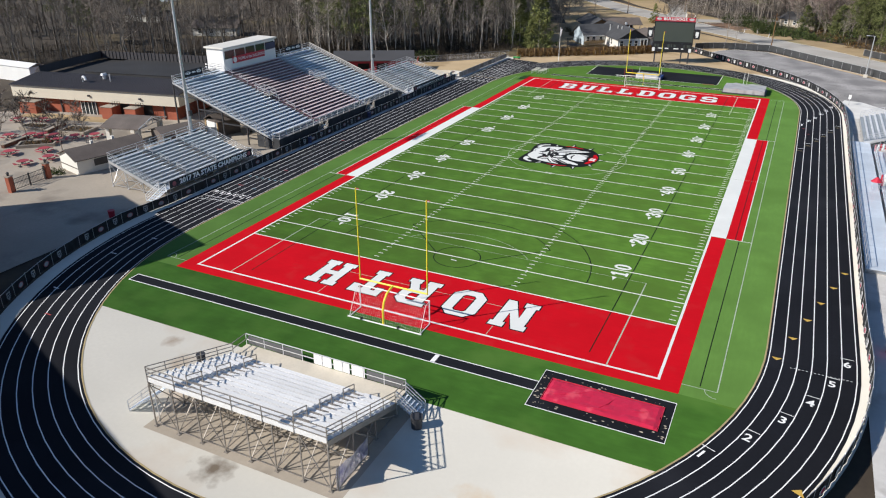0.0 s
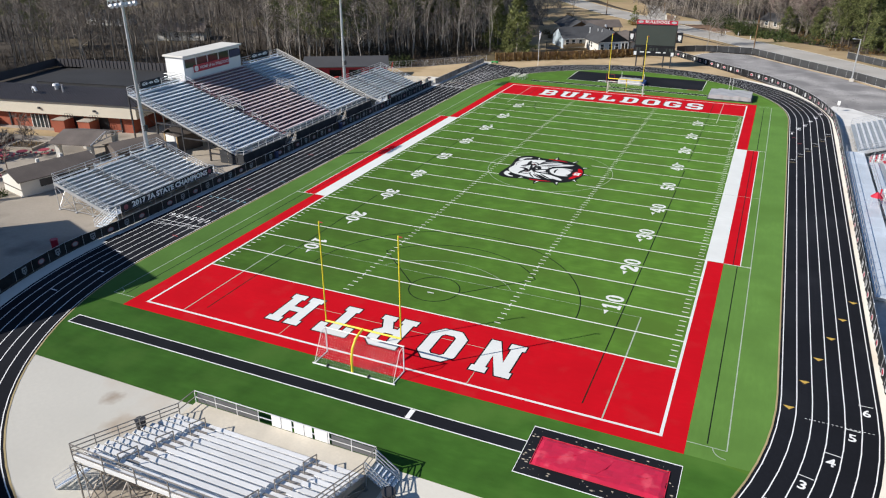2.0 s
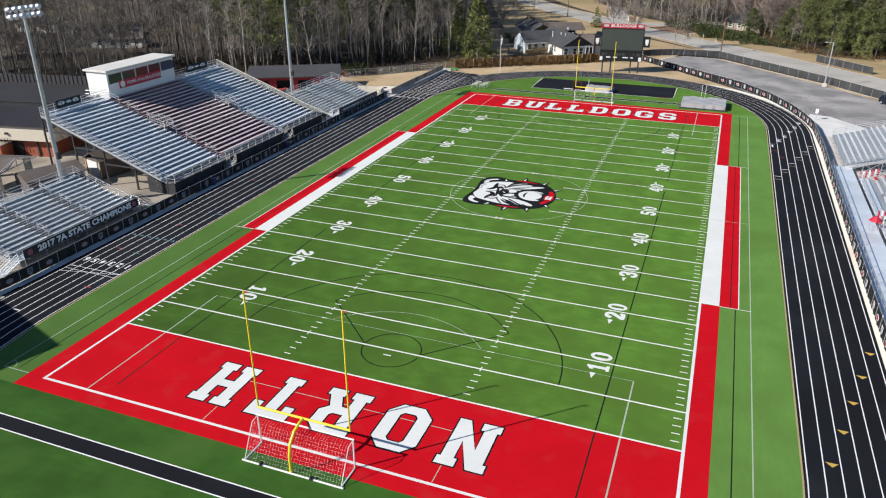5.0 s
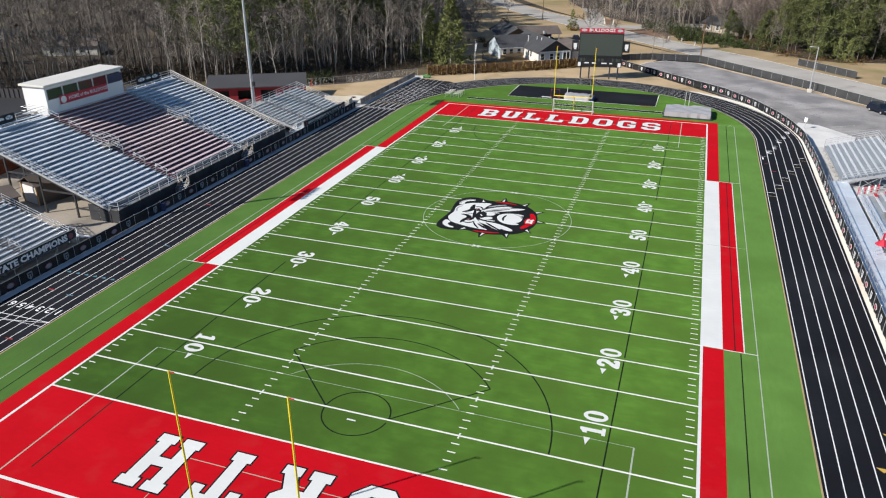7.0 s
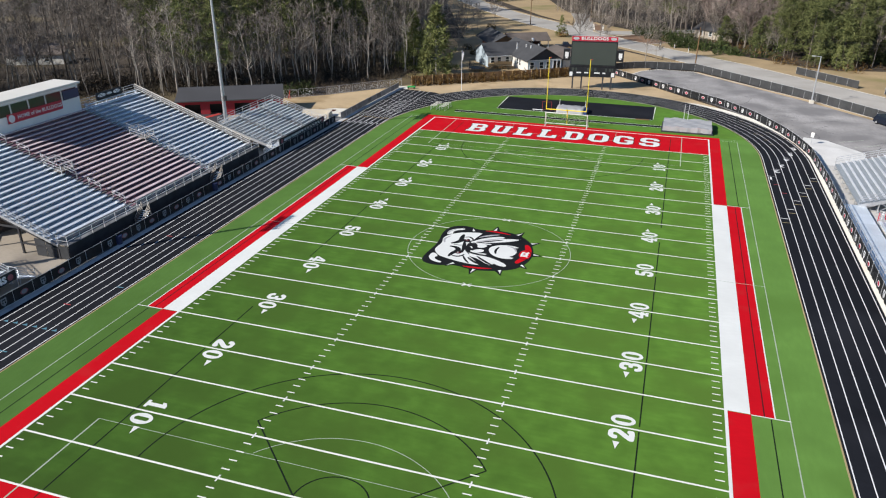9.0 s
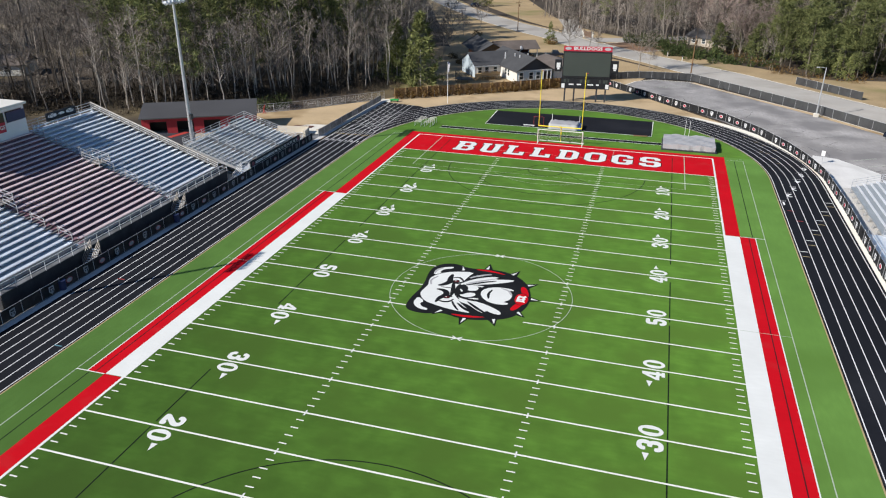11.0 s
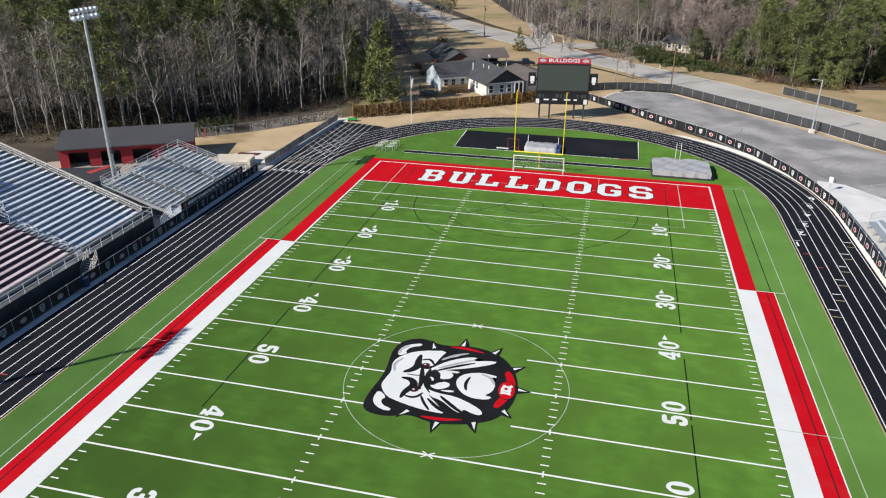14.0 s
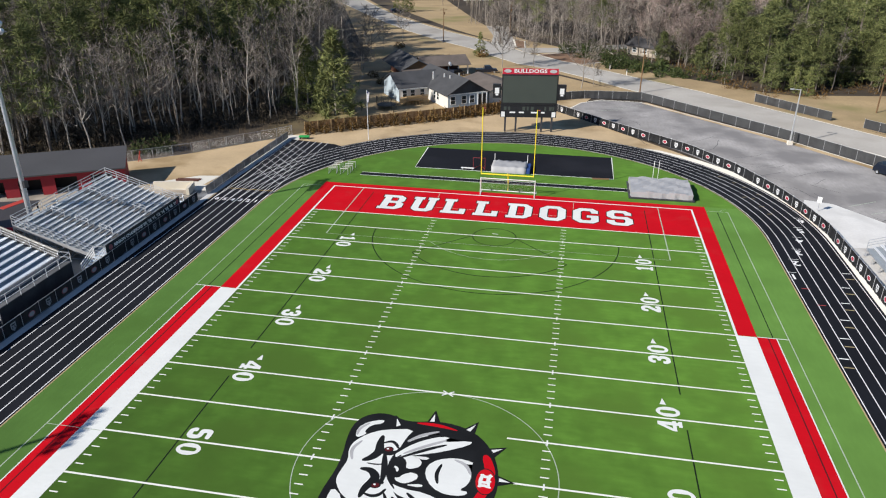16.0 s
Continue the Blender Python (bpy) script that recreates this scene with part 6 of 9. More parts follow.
def soccer_goal(label, y, s):
    g = thing("soccer_goal", label, "soccer goal", (0.1, y, 0), 0, "soccer goals")
    bm = bmesh.new()
    for x in (-3.72, 3.72):
        beam(bm, (x, 0, 0), (x, 0, 2.5), 0.12, sides=8)
    beam(bm, (-3.78, 0, 2.46), (3.78, 0, 2.46), 0.12, sides=8)
    part("goal_frame", bm, M_WHITEPAINT, g)
    for x in (-3.72, 3.72):
        bm = bmesh.new()
        beam(bm, (x, 0, 0.06), (x, -s * 2.0, 0.06), 0.10, sides=6)
        beam(bm, (x, 0, 2.44), (x, -s * 0.7, 2.35), 0.06, sides=6)
        beam(bm, (x, -s * 0.7, 2.35), (x, -s * 2.0, 0.06), 0.05, sides=6)
        part("side_bar", bm, M_WHITEPAINT, g)
    bm = bmesh.new()
    beam(bm, (-3.9, -s * 2.0, 0.06), (3.9, -s * 2.0, 0.06), 0.13, sides=6)
    part("back_bar", bm, M_WHITEPAINT, g)
    for x in (-2.4, 1.5):
        bm = bmesh.new()
        bmesh.ops.create_cone(bm, cap_ends=True, segments=12, radius1=0.17, radius2=0.17, depth=0.12, matrix=pose(x, -s * 2.0, 0.17, 0, 90, 0))
        part("wheel", bm, M_TYRE, g)
    bm = bmesh.new()
    step = 0.22
    for i in range(int(7.44 / step) + 1):
        x = -3.72 + i * step
        beam(bm, (x, -s * 0.7, 2.35), (x, -s * 2.0, 0.1), 0.007, sides=3)
        beam(bm, (x, 0, 2.44), (x, -s * 0.7, 2.35), 0.007, sides=3)
    for i in range(12):
        k = i / 11
        beam(bm, (-3.72, -s * (0.7 + 1.3 * k), 2.35 - 2.25 * k), (3.72, -s * (0.7 + 1.3 * k), 2.35 - 2.25 * k), 0.007, sides=3)
        for x in (-3.72, 3.72):
            beam(bm, (x, 0, 2.4 - 2.3 * k), (x, -s * (0.7 + 1.3 * k), 2.35 - 2.25 * k), 0.007, sides=3)
    part("net", bm, M_WHITEPAINT, g, "white netting")
    return g


soccer_goal("white tube soccer goal with net under the goalpost", -55.45, 1)
soccer_goal("white tube soccer goal with net at the far end", 55.3, -1)


def flood_pole(label, x, y, h, aim):
    p = thing("floodlight_pole", label, "floodlight", (x, y, 0), aim, "floodlights")
    bm = bmesh.new()
    bmesh.ops.create_cone(bm, cap_ends=True, segments=12, radius1=0.34, radius2=0.16, depth=h, matrix=pose(0, 0, h / 2))
    part("pole", bm, M_STEEL, p)
    part("base", boxed(-0.5, 0.5, -0.5, 0.5, 0, 0.6), M_CONCRETE, p)
    bm = bmesh.new()
    for z in (h - 0.15, h - 0.95):
        beam(bm, (-2.35, 0, z), (2.35, 0, z), 0.11)
    for sx in (-2.3, -0.8, 0.8, 2.3):
        beam(bm, (sx, 0, h - 1.1), (sx, 0, h), 0.06)
    tube(bm, [(-2.3, 0.1, h - 1.05), (-2.3, -0.75, h - 1.15), (2.3, -0.75, h - 1.15), (2.3, 0.1, h - 1.05)], 0.05, 4)
    part("crossarm", bm, M_STEEL, p)
    for r in range(2):
        for i in range(6):
            bm = bmesh.new()
            bmesh.ops.create_cone(bm, cap_ends=True, segments=12, radius1=0.36, radius2=0.20, depth=0.42, matrix=pose(-2.0 + 0.8 * i, -0.32, h - 0.22 - 0.8 * r, 62, 0, 0))
            lamp = part("lamp", bm, M_LAMP, p)
            bm = bmesh.new()
            bmesh.ops.create_cone(bm, cap_ends=True, segments=10, radius1=0.13, radius2=0.09, depth=0.3, matrix=pose(-2.0 + 0.8 * i, -0.05, h - 0.10 - 0.8 * r, 62, 0, 0))
            part("ballast", bm, M_STEEL, lamp)
    bm = bmesh.new()
    for z in range(6, int(h) - 2):
        beam(bm, (-0.42, 0.1, z), (0.42, 0.1, z), 0.04)
    part("climbing_pegs", bm, M_DARKSTEEL, p)
    part("control_box", boxed(-0.3, 0.3, -0.5, -0.2, 6.3, 7.1), M_DARKSTEEL, p)


flood_pole("tall galvanised floodlight pole behind the small stand", -53.2, -25.0, 24.6, 90)
flood_pole("tall galvanised floodlight pole by the red shed", -53.6, 30.6, 24.5, 90)

# the scoreboard
sb = thing("scoreboard", "black scoreboard with a video screen on four posts", "scoreboard", (0.35, 89.6, -0.05), 8)
for x in (-4.1, -2.2, 2.4, 4.2):
    part("post", boxed(x - 0.16, x + 0.16, -0.16, 0.16, 0, 3.2), M_DARKSTEEL, sb)
part("cabinet", boxed(-4.9, 4.9, -0.35, 0.3, 4.9, 10.2), M_BLACKPANEL, sb)
part("screen", boxed(-4.7, 4.7, -0.40, -0.34, 5.3, 10.0), M_SCREEN, sb, "dark unlit video screen")
panel = part("score_panel", boxed(-5.0, 4.9, -0.38, 0.25, 2.7, 4.85), M_BLACKPANEL, sb)
for x, w in ((-4.2, 0.45), (-3.5, 0.3), (-0.9, 0.5), (-0.2, 0.3), (0.6, 0.5), (2.9, 0.3), (3.8, 0.45), (4.3, 0.3)):
    part("digit_window", boxed(x - w / 2, x + w / 2, -0.41, -0.37, 3.95, 4.6), M_SCREEN, panel)
for x, w in ((-2.9, 1.0), (-1.3, 0.9), (1.0, 1.2), (2.5, 0.6)):
    piece("panel_bar", mesh_of("panel_bar", [(x - w / 2, -0.40, 3.45), (x + w / 2, -0.40, 3.45), (x + w / 2, -0.40, 3.72), (x - w / 2, -0.40, 3.72)], [(0, 1, 2, 3)], M_WHITEPAINT), panel)
for x in (-4.55, 4.4):
    part("panel_badge", boxed(x - 0.33, x + 0.33, -0.42, -0.37, 2.8, 3.7), M_WHITEPAINT, panel)
top = part("name_frame", boxed(-4.9, 4.9, -0.12, 0.12, 10.25, 10.35), M_SIGNRED, sb, "red sign frame on top of the scoreboard")
piece("name_letters", text_mesh("name_letters", "BULLDOGS", 0.92, M_WHITEPAINT, 0.03), top, Matrix.Translation((0, -0.12, 10.78)) @ pose(0, 0, 0, 90, 0, 0) @ Matrix.Diagonal((1.25, 0.95, 1, 1)))
piece("name_backing", mesh_of("name_backing", [(x, y, z) for z in (10.35, 11.22) for y in (-0.06, 0.06) for x in (-4.85, 4.85)], [(0, 2, 3, 1), (4, 5, 7, 6), (0, 1, 5, 4), (2, 6, 7, 3), (0, 4, 6, 2), (1, 3, 7, 5)], M_SIGNRED), top)
for x in (-3.95, 3.95):
    bm = bmesh.new()
    bmesh.ops.create_cone(bm, cap_ends=True, segments=18, radius1=0.34, radius2=0.34, depth=0.03, matrix=Matrix.Translation((x, -0.09, 10.78)) @ pose(0, 0, 0, 90, 0, 0) @ Matrix.Diagonal((1.9, 0.9, 1, 1)))
    part("name_badge", bm, M_LAMP, top)
for x in (-5.75, 5.65):
    w = part("side_panel", boxed(x - 0.72, x + 0.72, -0.35, 0.3, 6.1, 8.5), M_BLACKPANEL, sb)
    bm = bmesh.new()
    box(bm, x - 0.38, x + 0.38, -0.40, -0.36, 6.9, 7.9)
    box(bm, x - 0.25, x + 0.25, -0.40, -0.36, 6.55, 6.86)
    part("side_badge", bm, M_WHITEPAINT, w)


def street_pole(name, label, category, x, y, h, arm=0.0, wood=False, turn=0.0):
    p = thing(name, label, category, (x, y, -0.1), turn, "poles")
    bm = bmesh.new()
    bmesh.ops.create_cone(bm, cap_ends=True, segments=8, radius1=0.16, radius2=0.09, depth=h, matrix=pose(0, 0, h / 2))
    part("pole", bm, M_WOOD if wood else M_STEEL, p)
    if arm:
        bm = bmesh.new()
        beam(bm, (0, 0, h - 0.1), (arm, 0, h), 0.08)
        box(bm, arm - 0.5, arm + 0.1, -0.12, 0.12, h - 0.1, h + 0.05)
        part("lamp_head", bm, M_STEEL, p)
    if wood:
        bm = bmesh.new()
        beam(bm, (-1.2, 0, h - 0.6), (1.2, 0, h - 0.6), 0.1)
        bmesh.ops.create_cone(bm, cap_ends=True, segments=8, radius1=0.2, radius2=0.2, depth=0.8, matrix=pose(0.3, 0, h - 1.6))
        part("crossarm", bm, M_WOOD, p)
    return p


street_pole("lamp_post", "grey steel lamp post on a concrete foot in the car park", "lamp post", 45.0, 90.2, 9.5, -1.2)
part("foot", boxed(-0.4, 0.4, -0.4, 0.4, 0, 0.7), M_CONCRETE, bpy.data.objects["lamp_post"])
street_pole("utility_pole", "brown wooden utility pole by the road", "utility pole", 22.4, 126.8, 9.5, 0, True, 40)
street_pole("utility_pole", "brown wooden utility pole by the road", "utility pole", -14.0, 205.0, 10.0, 0, True, 40)
street_pole("utility_pole", "brown wooden utility pole by the far road", "utility pole", -33.6, 191.5, 10.0, 0, True, 40)
street_pole("utility_pole", "brown wooden utility pole by the open field", "utility pole", 68.0, 118.0, 8.0, 0, True, 40)
wires = thing("overhead_wires", "black overhead wires between utility poles", "wires")
for z, o in ((9.0, 0.0), (8.6, 1.0), (8.0, 0.4)):
    for a, b in (((22.4, 126.8), (68, 118)), ((22.4, 126.8), (-14, 205)), ((68, 118), (120, 60))):
        bm = bmesh.new()
        pts = [(a[0] + (b[0] - a[0]) * k / 12 + o * 0.3, a[1] + (b[1] - a[1]) * k / 12 + o, z - 0.1 - 1.6 * (1 - (k / 6 - 1) ** 2) * 0.5) for k in range(13)]
        tube(bm, pts, 0.035, 3)
        part("wire", bm, M_BLACKPANEL, wires)
fp = thing("flagpole", "white flagpole with a striped flag by the timber fence", "flagpole", (-26.3, 79.0, -0.05))
bm = bmesh.new()
bmesh.ops.create_cone(bm, cap_ends=True, segments=8, radius1=0.07, radius2=0.04, depth=8.6, matrix=pose(0, 0, 4.3))
part("pole", bm, M_WHITEPAINT, fp)
bm = bmesh.new()
for k in range(5):
    box(bm, 0.0 + 0.02 * k, 0.45 - 0.05 * k, -0.02, 0.02, 7.9 - 0.35 * k, 8.2 - 0.35 * k)
part("flag", bm, M_PAPER, fp)
bm = bmesh.new()
box(bm, 0.0, 0.3, -0.03, 0.03, 8.0, 8.4)
part("flag_corner", bm, M_NAVY, fp)

# ---- things on the far turf ----


def soft_block(bm, x0, x1, y0, y1, h, sag=0.08, n=14, m=8):
    """A draped block with a wavy top."""
    top = [[bm.verts.new((x0 + (x1 - x0) * i / n, y0 + (y1 - y0) * j / m, h + sag * noise.noise((i * 0.6 + x0, j * 0.6 + y0, h)) * 2)) for j in range(m + 1)] for i in range(n + 1)]
    for i in range(n):
        for j in range(m):
            bm.faces.new((top[i][j], top[i + 1][j], top[i + 1][j + 1], top[i][j + 1]))
    rim = [top[i][0] for i in range(n + 1)] + [top[n][j] for j in range(1, m + 1)] + [top[i][m] for i in range(n - 1, -1, -1)] + [top[0][j] for j in range(m - 1, 0, -1)]
    low = [bm.verts.new((v.co.x + 0.06 * math.sin(k * 1.7), v.co.y + 0.06 * math.cos(k * 2.3), 0.02)) for k, v in enumerate(rim)]
    for k in range(len(rim)):
        q = (k + 1) % len(rim)
        bm.faces.new((rim[k], low[k], low[q], rim[q]))


mat_big = thing("landing_mat", "large grey tarp-covered pole vault landing mat", "landing mat", (20.9, 61.1, 0))
bm = bmesh.new()
soft_block(bm, -4.1, 4.1, -3.2, 3.2, 1.05, 0.04)
for v in bm.verts:
    a = v.co.z / 1.05
    v.co.z += a * (0.10 * math.sin(v.co.x * 1.7 + v.co.y * 0.6) * math.sin(v.co.y * 1.3) + 0.05 * math.sin(v.co.x * 4.1 - v.co.y * 2.7))
    v.co.y += 0.07 * (1 - a) * math.sin(v.co.x * 3.3)
part("tarp", bm, M_TARP, mat_big)
part("mat_base", boxed(-4.35, 4.35, -3.35, 3.35, 0.01, 0.25, bevel=0.03), M_DARKSTEEL, mat_big)
mat_small = thing("high_jump_mat", "grey tarp-covered high jump mat with a blue end", "landing mat", (-0.4, 66.9, 0))
bm = bmesh.new()
soft_block(bm, -2.9, 2.3, -1.7, 1.7, 0.95, 0.12)
for f in bm.faces:
    f.smooth = True
part("tarp", bm, M_TARP, mat_small)
part("mat", boxed(-2.8, 2.9, -1.6, 1.6, 0.02, 0.75, bevel=0.06), M_BLUEFOAM, mat_small)
for x in (-2.7, 2.3):
    st_ = thing("jump_standard", "white high jump standard beside the mat", "jump standard", (x - 0.4, 68.2, 0), 0, "jump standards")
    bm = bmesh.new()
    beam(bm, (0, 0, 0), (0, 0, 2.1), 0.07)
    part("upright", bm, M_WHITEPAINT, st_)
    part("foot", boxed(-0.3, 0.3, -0.2, 0.2, 0, 0.06), M_WHITEPAINT, st_)
for x in (20.2, 20.9):
    st_ = thing("vault_standard", "thin white pole vault standard beside the mat", "vault standard", (x, 64.9, 0), 0, "jump standards")
    bm = bmesh.new()
    beam(bm, (0, 0, 0), (0, 0, 3.4), 0.06)
    part("upright", bm, M_WHITEPAINT, st_)
hg = thing("lacrosse_goal", "small orange tube goal frame beside the mat", "goal", (-5.3, 66.4, 0))
bm = bmesh.new()
tube(bm, [(-0.9, 0, 0), (-0.9, 0, 1.8), (0.9, 0, 1.8), (0.9, 0, 0)], 0.07, 6)
part("goal_frame", bm, M_ORANGE, hg)
bm = bmesh.new()
tube(bm, [(-0.9, 0, 0.04), (0, 2.0, 0.04), (0.9, 0, 0.04)], 0.06, 6)
part("base", bm, M_ORANGE, hg)
bench = thing("low_bench", "pale low bench lying beside the small goal", "bench", (-7.0, 66.0, 0))
part("seat", boxed(-1.0, 1.0, -0.2, 0.2, 0.22, 0.28), M_WHITEPAINT, bench)
for x in (-0.8, 0.7):
    part("leg", boxed(x, x + 0.08, -0.18, 0.18, 0, 0.22), M_STEEL, bench)
bd = thing("board", "brown board lying by the throwing pad", "board", (12.9, 65.3, 0.005), 6)
part("plank", boxed(-1.2, 1.2, -0.25, 0.25, 0, 0.08), M_WOOD, bd)


def hurdle():
    h = thing("hurdle", "pale track hurdle standing on the turf", "hurdle", (0, 0, 0), 0, "hurdles")
    part("bar", boxed(-0.6, 0.6, -0.02, 0.02, 0.72, 0.82), M_OFFWHITE, h)
    for x in (-0.55, 0.55):
        bm = bmesh.new()
        beam(bm, (x, 0, 0), (x, 0, 0.8), 0.05)
        beam(bm, (x, 0, 0.03), (x, -0.6, 0.03), 0.05)
        part("leg", bm, M_STEEL, h)
    return h


h0 = hurdle()
h0.matrix_basis = pose(-26.6, 60.4, 0.02, 0, 0, 12)
for i in range(2):
    for j in range(5):
        if i or j:
            copy_thing(h0, pose(-26.6 + 1.9 * i + random.uniform(-0.1, 0.1), 60.4 + 0.85 * j, 0.02, 0, 0, random.uniform(4, 18)))

# ---- buildings ----


def gable(bm, x0, x1, y0, y1, z0, z1, over=0.35, thick=0.12, axis="x"):
    """Two roof slopes over a rectangle; the ridge runs along axis."""
    if axis == "x":
        ym = (y0 + y1) / 2
        prof = [(y0 - over, z0 - over * (z1 - z0) / (ym - y0)), (ym, z1), (y1 + over, z0 - over * (z1 - z0) / (ym - y0))]
        P = lambda u, p: (u, p[0], p[1])
        a, b = x0 - over, x1 + over
    else:
        xm = (x0 + x1) / 2
        prof = [(x0 - over, z0 - over * (z1 - z0) / (xm - x0)), (xm, z1), (x1 + over, z0 - over * (z1 - z0) / (xm - x0))]
        P = lambda u, p: (p[0], u, p[1])
        a, b = y0 - over, y1 + over
    for p, q in zip(prof, prof[1:]):
        lo = [P(a, p), P(b, p), P(b, q), P(a, q)]
        v = [bm.verts.new(c) for c in lo] + [bm.verts.new((c[0], c[1], c[2] + thick)) for c in lo]
        for f in ((0, 1, 2, 3), (7, 6, 5, 4), (0, 4, 5, 1), (1, 5, 6, 2), (2, 6, 7, 3), (3, 7, 4, 0)):
            bm.faces.new([v[i] for i in f])


def gable_ends(bm, x0, x1, y0, y1, z0, z1, axis="x", t=0.12, only=0):
    """The triangle of wall under one end of a gable roof."""
    if axis == "x":
        ym = (y0 + y1) / 2
        for x in ((x0, x1 - t)[only],):
            v = [bm.verts.new((xx, *p)) for xx in (x, x + t) for p in ((y0, z0), (y1, z0), (ym, z1 - 0.03))]
            for f in ((2, 1, 0), (3, 4, 5), (0, 1, 4, 3), (1, 2, 5, 4), (2, 0, 3, 5)):
                bm.faces.new([v[i] for i in f])
    else:
        xm = (x0 + x1) / 2
        for y in ((y0, y1 - t)[only],):
            v = [bm.verts.new((p[0], yy, p[1])) for yy in (y, y + t) for p in ((x0, z0), (x1, z0), (xm, z1 - 0.03))]
            for f in ((0, 1, 2), (5, 4, 3), (3, 4, 1, 0), (4, 5, 2, 1), (5, 3, 0, 2)):
                bm.faces.new([v[i] for i in f])


# the brick gym behind the large stand
gym = thing("gym", "long brick gym with cream upper wall and dark roof", "building")
gym.matrix_basis = pose(-69.8, -10.7, 0, 0, 0, 11.3) @ Matrix.Translation((64.0, 18.0, 0))
part("wall", boxed(-99.6, -65.5, -17.0, 14, -0.1, 2.75), M_BRICK, gym, "red brick lower wall")
part("upper_wall", boxed(-100.4, -64.0, -18.0, 14.6, 2.7, 5.0), M_CREAM, gym, "cream panel upper wall")
bm = bmesh.new()
v = [bm.verts.new(c) for c in ((-100.6, -18.3, 5.02), (-63.8, -18.3, 5.02), (-63.8, -10.2, 5.95), (-100.6, -10.2, 5.95), (-100.6, -18.3, 4.9), (-63.8, -18.3, 4.9), (-63.8, -10.2, 5.0), (-100.6, -10.2, 5.0))]
for f in ((0, 1, 2, 3), (4, 5, 1, 0), (5, 6, 2, 1), (6, 7, 3, 2), (7, 4, 0, 3)):
    bm.faces.new([v[i] for i in f])
slope = part("front_slope", bm, M_ROOF, gym)
rib = mesh_of("roof_rib", [(x, y, z + up) for y, z in ((-18.3, 5.02), (-10.2, 5.95)) for x in (-0.05, 0.05) for up in (0.0, 0.06)], [(1, 3, 7, 5), (0, 4, 5, 1), (2, 3, 7, 6), (0, 1, 3, 2)], M_ROOF)
for i in range(74):
    piece("roof_rib", rib, slope, pose(-100.3 + 0.495 * i, 0, 0))
part("roof_valley", boxed(-100.4, -64.0, -10.2, -5.6, 4.9, 5.06), M_MEMBRANE, gym, "black membrane valley behind the front slope")
part("roof_deck", boxed(-93.5, -64.0, -5.6, 8.6, 4.9, 5.42), M_MEMBRANE, gym, "dark upper roof deck")
part("roof_low", boxed(-100.4, -93.5, -5.6, 14.5, 4.9, 5.06), M_MEMBRANE, gym)
part("deck_trim", boxed(-93.5, -64.0, -5.66, -5.6, 5.40, 5.47), M_DARKSTEEL, gym)
part("deck_back", boxed(-93.5, -64.0, 8.6, 14.5, 4.9, 5.2), M_MEMBRANE, gym)
bm = bmesh.new()
for (x0, y0, x1, y1) in ((-100.4, 8.6, -63.9, 8.6), (-100.4, -10, -100.4, 8.6)):
    dx, dy = (0, 2.0) if y0 == y1 else (-2.0, 0)
    v = [bm.verts.new(c) for c in ((x0, y0, 5.4), (x1, y1, 5.4), (x1, y1, 7.0), (x0, y0, 7.0), (x0 + dx, y0 + dy, 5.0), (x1 + dx, y1 + dy, 5.0))]
    for f in ((0, 1, 2, 3), (4, 5, 2, 3), (4, 5, 1, 0), (0, 3, 4), (1, 2, 5)):
        bm.faces.new([v[i] for i in f])
par = part("parapet", bm, M_ROOF, gym)
pr = mesh_of("parapet_rib", [(x, y, z) for z in (5.4, 7.02) for y in (8.5, 8.62) for x in (-0.05, 0.05)], [(0, 1, 5, 4), (0, 4, 6, 2), (1, 3, 7, 5)], M_ROOF)
for i in range(40):
    piece("parapet_rib", pr, par, pose(-100.2 + 0.9 * i, 0, 0))
for i in range(5):
    part("downpipe", boxed(-98 + 7.5 * i, -97.75 + 7.5 * i, -17.2, -17.0, -0.1, 2.7), M_DARKSTEEL, gym)
for x, z in ((-96, 3.6), (-83, 3.6), (-72, 3.6)):
    part("wall_lamp", boxed(x - 0.2, x + 0.2, -18.3, -18.0, z, z + 0.3), M_DARKSTEEL, gym)
for x0, x1 in ((-86.0, -82.4),):
    d = part("door", boxed(x0, x1, -17.08, -17.0, -0.1, 2.2), M_GLASS, gym)
    for k in range(5):
        part("door_frame", boxed(x0 + 0.82 * k, x0 + 0.82 * k + 0.12, -17.16, -17.08, -0.1, 2.3), M_WHITEPAINT, d)
for x0 in (-79.6, -74.6, -98.0):
    wp = 2.3 if x0 > -90 else 3.8
    part("porch", boxed(x0, x0 + wp, -19.6, -17.0, -0.1, 2.15), M_BRICK, gym)
    part("porch_cap", boxed(x0 - 0.1, x0 + wp + 0.1, -19.7, -17.0, 2.15, 2.25), M_PATIO, gym)
    if x0 > -90:
        # black plate on the wall stands for the shaded opening beside the block
        part("porch_door", boxed(x0 + wp, x0 + wp + 1.9, -17.10, -17.0, -0.1, 2.3), M_BLACKPANEL, gym)
        bm = bmesh.new()
        for k in range(3):
            tube(bm, [(x0 + wp - 0.6 + 0.5 * k, -18.4, 2.2), (x0 + wp - 0.5 + 0.5 * k, -18.4, 3.1), (x0 + wp + 0.5 * k, -18.4, 3.1), (x0 + wp + 0.1 + 0.5 * k, -18.4, 2.2)], 0.07, 5)
        part("roof_frame", bm, M_DARKSTEEL, gym)
bm = bmesh.new()
tube(bm, [(-86.6, -14.6, 5.2), (-86.6, -14.6, 6.1), (-86.2, -14.8, 6.5), (-85.6, -15.1, 6.4), (-85.3, -15.3, 5.9)], 0.5, 8)
part("roof_duct", bm, M_STEEL, gym, "bent galvanised duct")
bm = bmesh.new()
